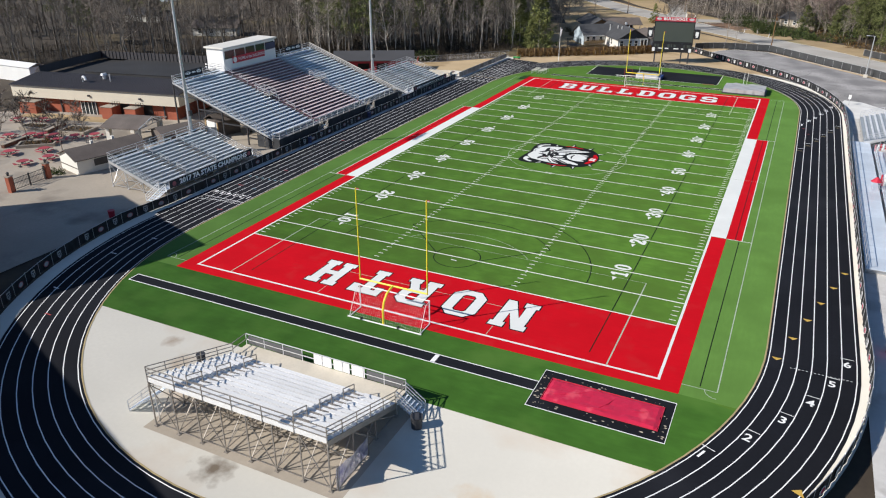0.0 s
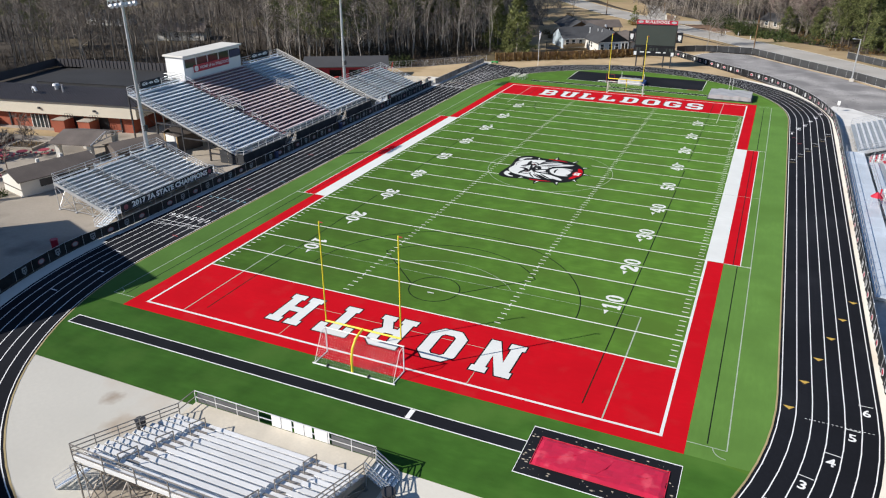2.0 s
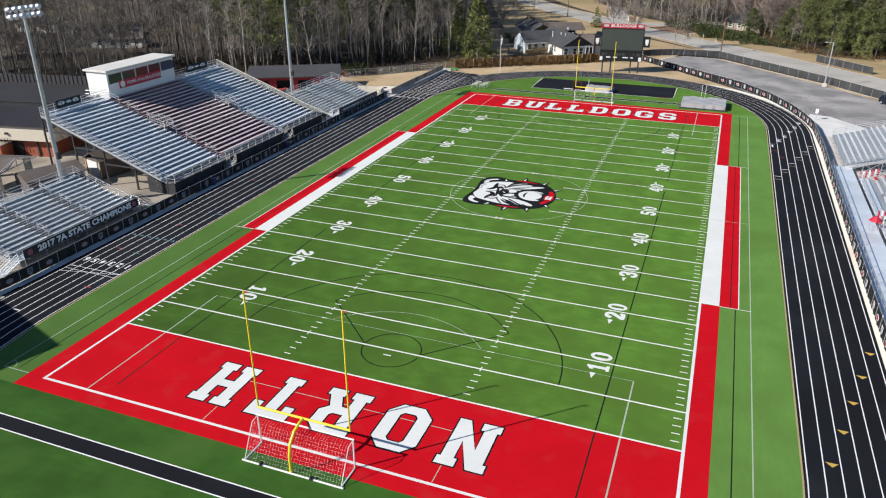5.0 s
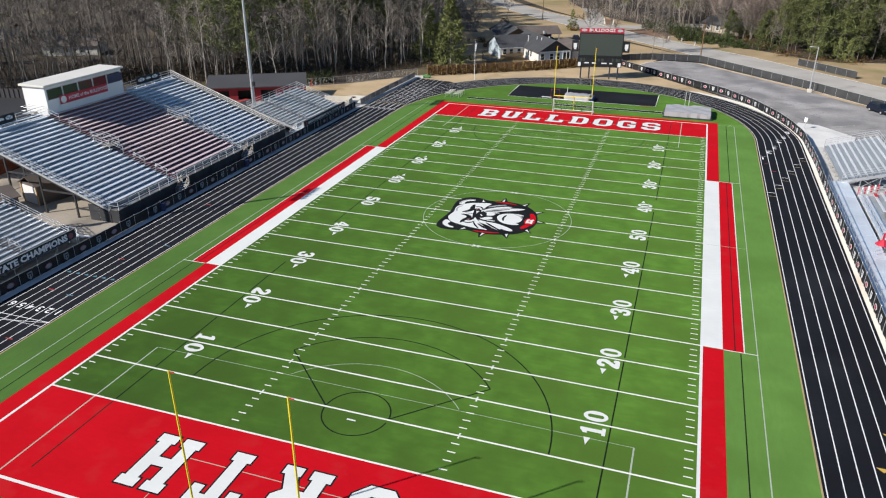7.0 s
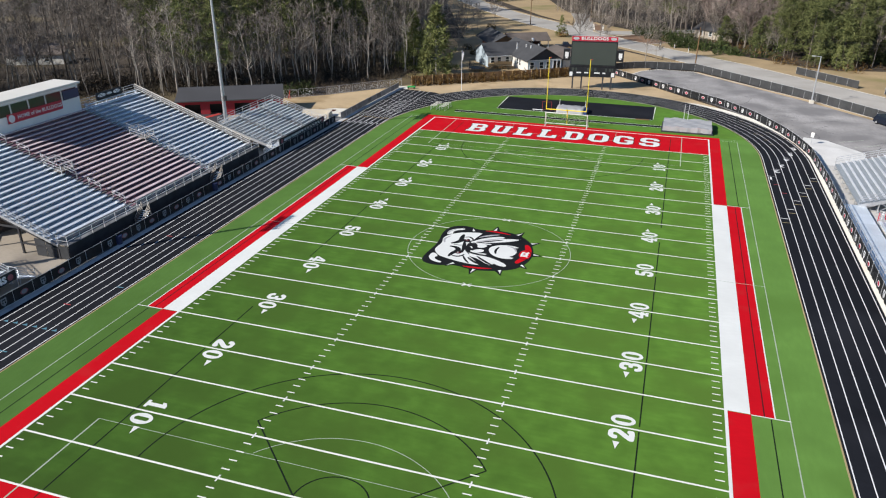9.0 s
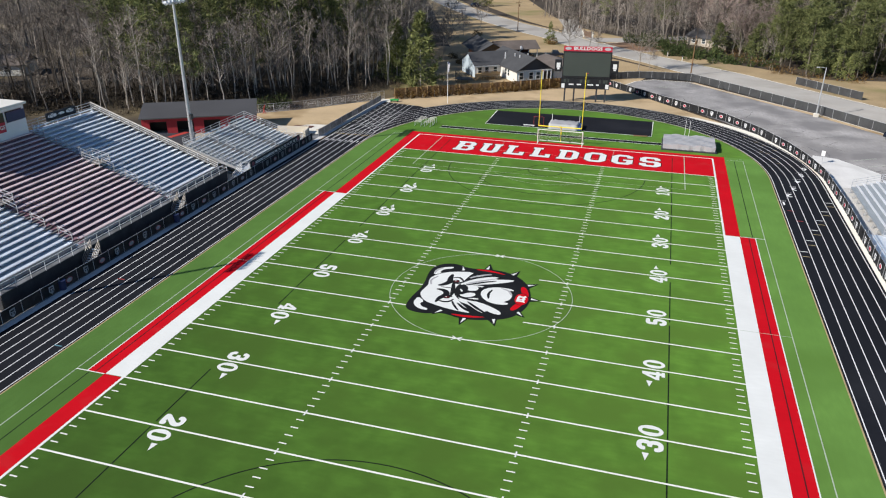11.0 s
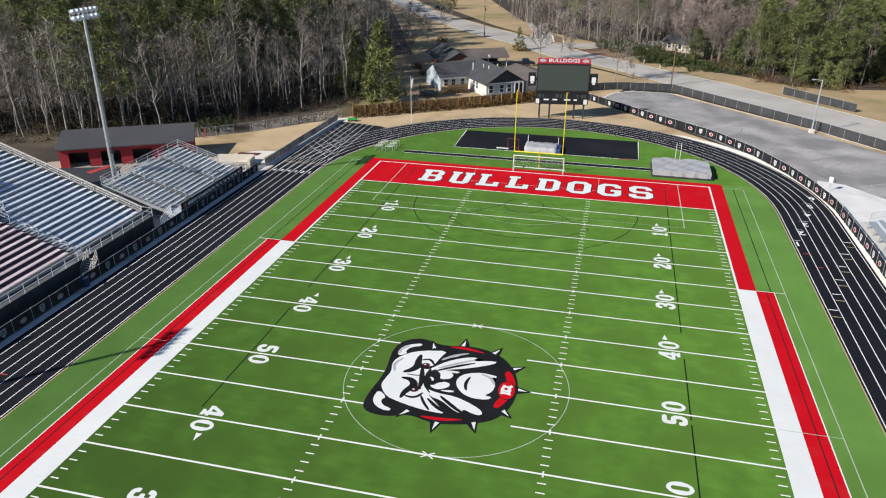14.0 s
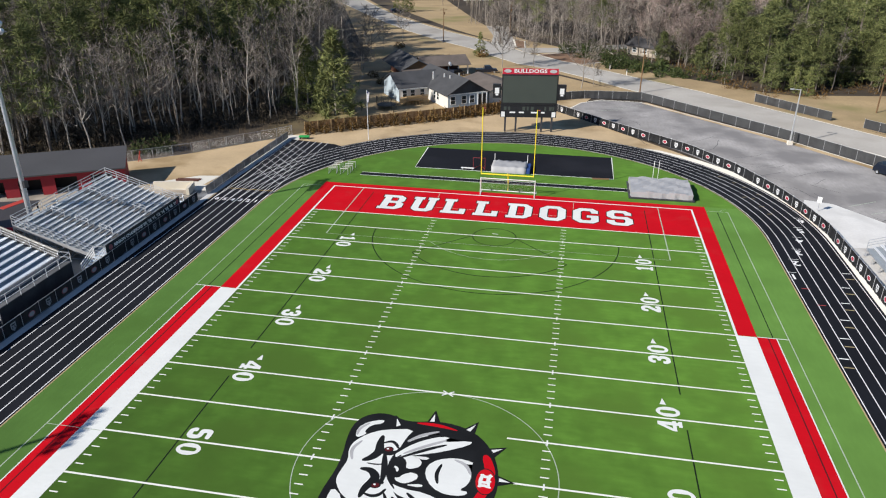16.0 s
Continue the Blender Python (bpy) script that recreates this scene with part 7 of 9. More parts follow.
bmesh.ops.create_cone(bm, cap_ends=True, segments=12, radius1=0.35, radius2=0.35, depth=1.0, matrix=pose(-83.6, -12.2, 6.0))
bmesh.ops.create_cone(bm, cap_ends=True, segments=12, radius1=0.65, radius2=0.5, depth=0.35, matrix=pose(-83.6, -12.2, 6.6))
part("roof_vent", bm, M_STEEL, gym)
bm = bmesh.new()
bmesh.ops.create_cone(bm, cap_ends=True, segments=10, radius1=0.14, radius2=0.14, depth=1.6, matrix=pose(-81.2, -13.6, 6.2))
part("vent_pipe", bm, M_STEEL, gym)

# the tall school building to the south-west, which throws the broad shadow on the bend
hall = thing("school_building", "tall plain brick school building outside the fence", "building")
HH = 16.2
HX, HY = HH * 1.106, HH * 1.02
ROOF = [(-49.2, -43.1), (-27.2, -50.8), (-33.9, -70.6), (2.0, -83.8), (-6.0, -106.0), (-66.0, -84.0)]
bm = bmesh.new()
slab(bm, [(x - HX, y - HY) for x, y in ROOF], -0.1, HH - 0.3)
part("wall", bm, M_BRICK, hall)
bm = bmesh.new()
slab(bm, [(x - HX, y - HY) for x, y in ROOF], HH - 0.3, HH)
part("roof", bm, M_MEMBRANE, hall)

wt = thing("portable_building", "long white portable building at the wood's edge", "building")
part("wall", boxed(-142, -125.5, 0.5, 4.5, -0.1, 3.3), M_WHITEPAINT, wt)
bm = bmesh.new()
gable(bm, -142, -125.5, 0.5, 4.5, 3.3, 3.9, 0.2, 0.1, "x")
part("roof", bm, M_WHITEPAINT, wt)

# ticket huts and kiosk in the home yard
h1 = thing("ticket_hut", "long low hut with cream gable wall and brown roof", "hut", (-62.2, -33.0, -0.05), -14)
part("wall", boxed(-2.7, 2.7, -6.5, 4.2, 0, 2.3), M_OFFWHITE, h1)
for end in (0, 1):
    bm = bmesh.new()
    gable_ends(bm, -2.7, 2.7, -6.5, 4.2, 2.3, 3.3, "y", only=end)
    part("gable_wall", bm, M_OFFWHITE, h1)
bm = bmesh.new()
gable(bm, -2.7, 2.7, -6.5, 4.2, 2.3, 3.35, 0.4, 0.1, "y")
part("roof", bm, M_SHINGLE_BROWN, h1)
part("shutter", boxed(2.7, 2.78, -4, 3, 0.9, 1.9), M_DARKSTEEL, h1)
part("stripe", boxed(-2.72, 2.72, -6.54, -6.5, 0.9, 1.05), M_SHINGLE_BROWN, h1)
bm = bmesh.new()
for y in (-2.5, 0.8):
    box(bm, -1.0, -0.6, y, y + 0.4, 3.0, 3.7)
part("chimney", bm, M_OFFWHITE, h1)
h2 = thing("gate_canopy", "open gate canopy with brown roof and steel truss", "canopy", (-68.7, -22.3, -0.05), 14)
for x in (-3.0, 2.4):
    for y in (-3.2, 3.2):
        part("pillar", boxed(x, x + 0.7, y - 0.35, y + 0.35, 0, 3.0), M_OFFWHITE, h2)
bm = bmesh.new()
gable(bm, -3.2, 3.2, -4.0, 4.0, 2.9, 3.9, 0.35, 0.12, "x")
part("roof", bm, M_SHINGLE_BROWN, h2)
bm = bmesh.new()
for x in (3.6,):
    for a, b in (((-4.2, 2.9), (4.2, 2.9)), ((-4.2, 2.9), (0, 3.95)), ((4.2, 2.9), (0, 3.95)), ((0, 2.9), (0, 3.9)), ((-2.2, 2.9), (0, 3.9)), ((2.2, 2.9), (0, 3.9)), ((-2.2, 2.9), (-2.2, 3.4)), ((2.2, 2.9), (2.2, 3.4))):
        beam(bm, (x, a[0], a[1]), (x, b[0], b[1]), 0.12)
part("truss", bm, M_LAMP, h2)
h3 = thing("store_room", "low store room with brown shed roof", "hut", (-60.6, -20.5, -0.05), 68)
part("wall", boxed(-3.6, 3.6, -2.6, 2.6, 0, 2.3), M_SHINGLE_BROWN, h3)
for end in (0, 1):
    bm = bmesh.new()
    gable_ends(bm, -3.6, 3.6, -2.6, 2.6, 2.3, 3.1, "x", only=end)
    part("gable_wall", bm, M_SHINGLE_BROWN, h3)
bm = bmesh.new()
gable(bm, -3.6, 3.6, -2.6, 2.6, 2.3, 3.1, 0.3, 0.1, "x")
part("roof", bm, M_SHINGLE_BROWN, h3)
h4 = thing("kiosk", "small kiosk with a white roller door below the stand", "kiosk", (-58.0, -13.2, -0.05), -14)
part("wall", boxed(-1.8, 1.8, -1.8, 2.6, 0, 2.7), M_SHINGLE_BROWN, h4)
part("roller_door", boxed(-1.45, 1.45, -1.88, -1.8, 0.1, 2.4), M_WHITEPAINT, h4)
for x in (-1.8, 1.6):
    part("corner_post", boxed(x, x + 0.2, -1.95, -1.8, 0, 2.7), M_NEWWOOD, h4)
bm = bmesh.new()
gable(bm, -1.8, 1.8, -1.8, 2.6, 2.7, 3.6, 0.3, 0.1, "y")
part("roof", bm, M_SHINGLE_BROWN, h4)

# red shed by the far small stand
shed = thing("red_shed", "long red shed with dark garage openings", "shed", (-62.5, 45.9, -0.05), 29)
bm = bmesh.new()
box(bm, -9.6, 9.6, 3.9, 4.1, 0, 3.4)
box(bm, -9.6, -9.4, -2.0, 3.9, 0, 3.0)
box(bm, 9.4, 9.6, -2.0, 3.9, 0, 3.0)
edges = [-9.4]
for k in range(4):
    edges += [-8.3 + 4.5 * k, -5.5 + 4.5 * k]
edges.append(9.4)
for a, b in zip(edges[::2], edges[1::2]):
    box(bm, a, b, -2.0, -1.8, 0, 2.9)
box(bm, -9.4, 9.4, -2.02, -1.82, 2.3, 2.95)
part("wall", bm, M_BARNRED, shed)
# added black sheet paints the shade inside the garage openings
part("back_lining", boxed(-9.3, 9.3, 0.8, 0.9, 0, 2.9), M_BLACKPANEL, shed)
bm = bmesh.new()
v = [bm.verts.new(c) for c in ((-9.9, -2.6, 2.9), (9.9, -2.6, 2.9), (9.9, 4.4, 4.1), (-9.9, 4.4, 4.1), (-9.9, -2.6, 3.1), (9.9, -2.6, 3.1), (9.9, 4.4, 4.3), (-9.9, 4.4, 4.3))]
for f in ((3, 2, 1, 0), (4, 5, 6, 7), (0, 1, 5, 4), (1, 2, 6, 5), (2, 3, 7, 6), (3, 0, 4, 7)):
    bm.faces.new([v[i] for i in f])
part("roof", bm, M_SHEDROOF, shed)
lean = thing("lean_to_roof", "low brown lean-to roof with a red edge behind the stand", "roof", (-59.5, 30.5, -0.05), 20)
bm = bmesh.new()
slab(bm, [(-4.5, -4.5), (4.5, -4.5), (4.5, 4.5), (-4.5, 4.5)], 2.3, 2.45)
part("roof", bm, M_ROOF, lean)
part("edge", boxed(-4.6, 4.6, -4.66, -4.5, 2.15, 2.5), M_SIGNRED, lean)
for x in (-4.2, 4.2):
    for y in (-4.2, 4.2):
        part("post", boxed(x - 0.08, x + 0.08, y - 0.08, y + 0.08, 0, 2.3), M_DARKSTEEL, lean)
pad = thing("concrete_block_wall", "low beige block wall beside the far stand", "wall", (-46.0, 49.5, -0.05), 12)
part("block", boxed(-3, 2.6, -0.2, 0.2, 0, 1.1), M_CREAM, pad)
part("block", boxed(2.2, 2.6, -2.6, -0.2, 0, 1.0), M_CREAM, pad)
sheet("shed_yard", [(-76, 30), (-50, 30), (-46, 47), (-56, 50), (-74, 42)], -0.035, M_PATIO, "grey concrete apron before the red shed", "concrete apron")
sheet("slab_patch", [(-51, 51), (-43.5, 49.2), (-42.5, 56), (-45.5, 55.5)], -0.035, M_CONCRETE, "white concrete slab beside the home fence", "concrete slab")

# the houses beyond the timber fence


def house_window(parent, x, y, z, w, h, face):
    """face: the outward direction, as (dx, dy)."""
    if face[0]:
        win = part("window", boxed(min(x, x + face[0] * 0.04), max(x, x + face[0] * 0.04), y - w / 2, y + w / 2, z, z + h), M_GLASS, parent)
        bm = bmesh.new()
        for a, b, c, d in ((y - w / 2 - 0.1, y + w / 2 + 0.1, z - 0.1, z), (y - w / 2 - 0.1, y + w / 2 + 0.1, z + h, z + h + 0.1), (y - w / 2 - 0.1, y - w / 2, z, z + h), (y + w / 2, y + w / 2 + 0.1, z, z + h), (y - w / 2, y + w / 2, z + h / 2 - 0.04, z + h / 2 + 0.04)):
            box(bm, min(x, x + face[0] * 0.07), max(x, x + face[0] * 0.07), a, b, c, d)
    else:
        win = part("window", boxed(x - w / 2, x + w / 2, min(y, y + face[1] * 0.04), max(y, y + face[1] * 0.04), z, z + h), M_GLASS, parent)
        bm = bmesh.new()
        for a, b, c, d in ((x - w / 2 - 0.1, x + w / 2 + 0.1, z - 0.1, z), (x - w / 2 - 0.1, x + w / 2 + 0.1, z + h, z + h + 0.1), (x - w / 2 - 0.1, x - w / 2, z, z + h), (x + w / 2, x + w / 2 + 0.1, z, z + h), (x - w / 2, x + w / 2, z + h / 2 - 0.04, z + h / 2 + 0.04)):
            box(bm, a, b, min(y, y + face[1] * 0.07), max(y, y + face[1] * 0.07), c, d)
    part("window_frame", bm, M_WHITEPAINT, win)


ha = thing("house", "low pale blue house with charcoal shingle roof", "house", (-22.3, 111.5, -0.1), 35, "houses")
part("wall", boxed(-6.6, 0.0, 0.0, 9.0, 0, 2.9), M_OFFWHITE, ha, "white siding main wall")
part("end_wall", boxed(-6.66, -6.6, 0.0, 9.0, 0, 2.9), M_SIDING, ha, "pale blue siding end wall")
for end in (0, 1):
    bm = bmesh.new()
    gable_ends(bm, -6.66, 3.0, 0.0, 9.0, 2.9, 5.2, "x", only=end)
    part("gable_wall", bm, M_SIDING, ha)
bm = bmesh.new()
gable(bm, -6.6, 4.2, 0.0, 9.0, 2.9, 5.2, 0.4, 0.12, "x")
part("roof", bm, M_SHINGLE, ha)
part("wing_wall", boxed(0.06, 9.0, -9.8, 9.0, 0, 2.9), M_SIDING, ha, "pale blue siding wing")
part("wing_side", boxed(0.0, 0.06, -9.8, 0.0, 0, 2.9), M_OFFWHITE, ha, "white siding side of the wing")
for end in (0, 1):
    bm = bmesh.new()
    gable_ends(bm, 0.0, 9.0, -9.8, 9.0, 2.9, 5.5, "y", only=end)
    part("wing_gable", bm, M_SHINGLE, ha, "dark shingled gable")
bm = bmesh.new()
gable(bm, 0.0, 9.0, -9.8, 9.0, 2.9, 5.55, 0.45, 0.12, "y")
part("wing_roof", bm, M_SHINGLE, ha)
part("fascia", boxed(0.0, 9.0, -9.95, -9.8, 2.78, 2.95), M_WHITEPAINT, ha)
part("fascia", boxed(-6.9, 0.0, -0.45, -0.38, 2.55, 2.72), M_WHITEPAINT, ha)
for x in (1.1, 3.6, 5.4):
    house_window(ha, x, -9.8, 0.9, 0.95, 1.5, (0, -1))
# no recess is cut: a black plate paints the porch's shade
part("porch_opening", boxed(6.7, 8.7, -9.86, -9.8, 0.2, 2.5), M_BLACKPANEL, ha)
for x in (6.7, 7.7, 8.7):
    part("porch_post", boxed(x - 0.08, x + 0.08, -10.0, -9.86, 0, 2.75), M_WHITEPAINT, ha)
for x in (-5.4, -3.6, -1.4):
    house_window(ha, x, 0.0, 0.9, 0.9, 1.4, (0, -1))
for y in (-3.4, -5.0):
    house_window(ha, 0.0, y, 1.0, 0.9, 1.4, (-1, 0))
for x, y in ((3.2, -4.0), (3.0, -1.6), (6.0, -2.5), (1.6, 1.0)):
    part("roof_vent", boxed(x - 0.1, x + 0.1, y - 0.1, y + 0.1, 3.7, 5.5), M_WHITEPAINT, ha)
garage = thing("garage", "low garage with a flat brown roof beside the house", "garage", (-22.3, 111.5, -0.1), 35)
part("wall", boxed(10.0, 18.0, -8.6, 3.6, 0, 2.6), M_OFFWHITE, garage)
bm = bmesh.new()
gable(bm, 9.7, 18.4, -9.2, 4.2, 2.7, 3.9, 0.3, 0.12, "y")
part("roof", bm, M_SHINGLE_BROWN, garage)
dk = thing("timber_deck", "new timber deck with stairs behind the house", "deck", (-23.9, 108.6, -0.1), 35)
part("floor", boxed(-3.4, 1.4, -2.2, 2.4, 0.9, 1.0), M_NEWWOOD, dk)
for i in range(8):
    part("baluster", boxed(-3.4 + 0.67 * i, -3.3 + 0.67 * i, -2.2, -2.1, 0, 1.9), M_NEWWOOD, dk)
part("rail", boxed(-3.4, 1.4, -2.22, -2.08, 1.85, 1.95), M_NEWWOOD, dk)
part("rail_board", boxed(-3.4, 1.4, -2.2, -2.14, 1.2, 1.75), M_NEWWOOD, dk)
for i in range(5):
    part("step", boxed(-4.9 + 0.3 * i, -4.6 + 0.3 * i, -2.0, -0.4, 0.12 * i, 0.16 + 0.16 * i), M_NEWWOOD, dk)
part("stair_rail", boxed(-4.9, -3.4, -2.1, -2.02, 0.9, 1.5), M_NEWWOOD, dk)
hb = thing("house", "low brown-roofed house with an open carport", "house", (-24.5, 140.0, -0.1), 29, "houses")
part("wall", boxed(-6.0, -0.5, -3.4, 4.0, 0, 2.7), M_BOARDS, hb)
bm = bmesh.new()
gable(bm, -6.0, 5.6, -4.0, 4.0, 2.7, 4.3, 0.4, 0.12, "x")
part("roof", bm, M_SHINGLE_BROWN, hb)
for end in (0, 1):
    bm = bmesh.new()
    gable_ends(bm, -6.0, 5.6, -4.0, 4.0, 2.7, 4.3, "x", only=end)
    part("gable_wall", bm, M_WOOD, hb)
part("carport_back", boxed(-0.5, 5.4, 3.6, 3.8, 0, 2.7), M_BOARDS, hb)
for x in (0.2, 2.8, 5.2):
    part("carport_post", boxed(x, x + 0.2, -3.9, -3.7, 0, 2.7), M_WHITEPAINT, hb)
bm = bmesh.new()
bmesh.ops.create_cone(bm, cap_ends=True, segments=14, radius1=0.55, radius2=0.1, depth=0.15, matrix=pose(0.5, -4.5, 3.1, 60, 0, 30))
part("satellite_dish", bm, M_WHITEPAINT, hb)
part("wing_wall", boxed(-11.0, -5.6, -7.0, 8.5, 0, 2.7), M_BOARDS, hb)
bm = bmesh.new()
gable(bm, -12.6, -4.4, -7.6, 9.0, 2.7, 4.8, 0.4, 0.12, "y")
part("wing_roof", bm, M_SHINGLE, hb, "grey shingled wing roof")
for end in (0, 1):
    bm = bmesh.new()
    gable_ends(bm, -12.6, -4.4, -7.6, 9.0, 2.7, 4.75, "y", only=end)
    part("wing_gable", bm, M_WOOD, hb, "brown timber gable")
for k in range(6):
    part("porch_post", boxed(-12.4 + 1.3 * k, -12.25 + 1.3 * k, -9.0, -8.85, 0, 2.4), M_WHITEPAINT, hb)
bm = bmesh.new()
v = [bm.verts.new(c) for c in ((-12.7, -9.3, 2.4), (-5.4, -9.3, 2.4), (-5.4, -7.4, 2.9), (-12.7, -7.4, 2.9), (-12.7, -9.3, 2.5), (-5.4, -9.3, 2.5), (-5.4, -7.4, 3.0), (-12.7, -7.4, 3.0))]
for f in ((3, 2, 1, 0), (4, 5, 6, 7), (0, 1, 5, 4), (1, 2, 6, 5), (2, 3, 7, 6), (3, 0, 4, 7)):
    bm.faces.new([v[i] for i in f])
part("porch_roof", bm, M_SHINGLE_BROWN, hb)
for x in (-10.5, -8.0):
    house_window(hb, x, -7.0, 0.9, 1.0, 1.2, (0, -1))
for (x, y, turn, wall_m, roof_m) in ((-139, 77, 25, M_OFFWHITE, M_SHINGLE_BROWN), (-185, 92, 10, M_OFFWHITE, M_SHEDROOF), (30, 178, -38, M_PATIO, M_SHEDROOF), (-40, 322, 0, M_WHITEPAINT, M_SHINGLE), (8, 330, 5, M_WHITEPAINT, M_SHINGLE_BROWN)):
    hd = thing("house", "far low house seen between bare trees", "house", (x, y, -0.1), turn, "houses")
    part("wall", boxed(-7, 7, -4, 4, 0, 2.7), wall_m, hd)
    bm = bmesh.new()
    gable(bm, -7, 7, -4, 4, 2.7, 4.5, 0.5, 0.12, "x")
    part("roof", bm, roof_m, hd)
    for wx in (-4.5, -1.0, 3.0):
        house_window(hd, wx, -4.0, 0.9, 1.1, 1.3, (0, -1))
tp = thing("trampoline", "round trampoline with black net in the back yard", "trampoline", (-29.0, 102.0, -0.1))
bm = bmesh.new()
bmesh.ops.create_cone(bm, cap_ends=True, segments=20, radius1=2.0, radius2=2.0, depth=0.1, matrix=pose(0, 0, 0.8))
part("mat", bm, M_BLACKPANEL, tp)
for k in range(8):
    bm = bmesh.new()
    c, s = math.cos(k * 0.785) * 2.0, math.sin(k * 0.785) * 2.0
    beam(bm, (c, s, 0), (c, s, 2.5), 0.06)
    part("post", bm, M_DARKSTEEL, tp)
bm = bmesh.new()
for k in range(40):
    a, b = k * math.pi / 20, (k + 1) * math.pi / 20
    for z in (1.0, 1.4, 1.8, 2.2, 2.5):
        beam(bm, (2 * math.cos(a), 2 * math.sin(a), z), (2 * math.cos(b), 2 * math.sin(b), z), 0.03, sides=3)
    beam(bm, (2 * math.cos(a), 2 * math.sin(a), 0.8), (2 * math.cos(a), 2 * math.sin(a), 2.5), 0.03, sides=3)
part("net", bm, M_BLACKPANEL, tp)


def board_fence(name, label, a, b, h, material, base=-0.08):
    f = thing(name, label, "fence")
    d = math.dist(a, b)
    an = math.degrees(math.atan2(b[1] - a[1], b[0] - a[0]))
    n = int(d / 2.4)
    bm = bmesh.new()
    box(bm, -0.07, 0.07, -0.14, -0.02, 0, h + 0.1)
    post = bpy.data.meshes.new("post")
    bm.to_mesh(post)
    bm.free()
    post.materials.append(M_NEWWOOD)
    w = d / n / 8
    plank = mesh_of("plank", [(x, y, z) for z in (0, h) for y in (0, 0.025) for x in (0.01, w - 0.01)], [(0, 1, 5, 4), (2, 6, 7, 3), (4, 5, 7, 6), (0, 4, 6, 2), (1, 3, 7, 5)], material)
    for i in range(n + 1):
        x, y = a[0] + (b[0] - a[0]) * i / n, a[1] + (b[1] - a[1]) * i / n
        piece("post", post, f, pose(x, y, base, 0, 0, an))
        if i < n:
            for k in range(8):
                u = (i + k / 8) / n
                piece("plank", plank, f, pose(a[0] + (b[0] - a[0]) * u, a[1] + (b[1] - a[1]) * u, base + random.uniform(-0.03, 0.03), 0, 0, an))
    return f


board_fence("timber_fence", "tall brown board fence behind the far bend", (-38.4, 80.6), (-14.4, 96.6), 2.1, M_WOOD)
board_fence("timber_fence", "tall brown board fence behind the scoreboard", (-14.4, 96.6), (-3.0, 105.4), 2.1, M_WOOD)

# ---- cars ----


def car(label, at, turn, length=4.7, height=1.75, paint=M_CAR, truck=False):
    c = thing("car", label, "car", at, turn, "parked cars")
    l, w = length / 2, 0.92
    prof = [(-l, 0.35), (-l, 0.95), (-l + 0.15, 1.05), (-l + 0.5, height), (0.5, height), (1.25, 1.08), (l - 0.2, 0.95), (l, 0.7), (l, 0.35)]
    if truck:
        prof = [(-l, 0.4), (-l, 1.05), (-0.8, 1.08), (-0.5, height), (0.9, height), (1.5, 1.12), (l - 0.2, 1.02), (l, 0.75), (l, 0.4)]
    bm = bmesh.new()
    rings = []
    for s, inset in ((-1, 0), (1, 0)):
        rings.append([bm.verts.new((x, s * (w - (0.18 if z > 1.2 else 0)), z)) for x, z in prof])
    n = len(prof)
    for i in range(n):
        j = (i + 1) % n
        bm.faces.new((rings[0][i], rings[0][j], rings[1][j], rings[1][i]))
    bm.faces.new(rings[0][::-1])
    bm.faces.new(rings[1])
    body = part("body", bm, paint, c)
    for s in (-1, 1):
        part("side_window", boxed(-l + 0.75 if not truck else -0.35, 0.75, s * (w - 0.14) - 0.012, s * (w - 0.14) + 0.012, 1.12, height - 0.12), M_GLASS, c)
        for x in (-l + 0.85, l - 0.9):
            wheel = new("wheel")
            wheel.parent = c
            wheel.location = (x, s * (w - 0.1), 0.34)
            bm = bmesh.new()
            bmesh.ops.create_cone(bm, cap_ends=True, segments=16, radius1=0.34, radius2=0.34, depth=0.22, matrix=pose(0, 0, 0, 90, 0, 0))
            part("tyre", bm, M_TYRE, wheel)
            bm = bmesh.new()
            bmesh.ops.create_cone(bm, cap_ends=True, segments=12, radius1=0.2, radius2=0.2, depth=0.24, matrix=pose(0, 0, 0, 90, 0, 0))
            part("rim", bm, M_STEEL, wheel)
        part("headlight", boxed(l - 0.06, l + 0.01, s * 0.7 - 0.18, s * 0.7 + 0.18, 0.65, 0.8), M_LAMP, c)
        part("tail_light", boxed(-l - 0.01, -l + 0.05, s * 0.75 - 0.12, s * 0.75 + 0.12, 0.75, 0.95), M_ORANGE, c)
    return c


car("dark blue estate car parked in the car park", (55.6, 75.2, -0.04), -60)
car("black pick-up truck parked by the brown house", (-13.8, 142.9, -0.1), 15, 5.4, 1.85, M_CAR, True)
car("dark car parked by the brown house", (-20.5, 137.5, -0.1), 60)
car("dark car parked by the far road", (-66.0, 262.0, -0.1), 30)

# a low rail fence beside the brown house, and post boxes
rf = thing("rail_fence", "low pale rail fence by the brown house", "fence", (-15.0, 136.5, -0.1), 37)
for i in range(7):
    part("post", boxed(-7 + 2.2 * i, -6.88 + 2.2 * i, -0.06, 0.06, 0, 1.1), M_NEWWOOD, rf)
for z in (0.35, 0.65, 0.95):
    part("rail", boxed(-7, 6.3, -0.03, 0.03, z, z + 0.1), M_NEWWOOD, rf)
for x, y in ((16.6, 154.0), (12.6, 156.0), (20.5, 147.5)):
    m_ = thing("post_box", "small post box on a pale post by the road", "post box", (x, y, -0.1), 0, "post boxes")
    part("post", boxed(-0.08, 0.08, -0.08, 0.08, 0, 1.1), M_WHITEPAINT, m_)
    part("box", boxed(-0.15, 0.15, -0.3, 0.3, 1.1, 1.4), M_DARKSTEEL, m_)

# ---- the picnic yard by the gym ----


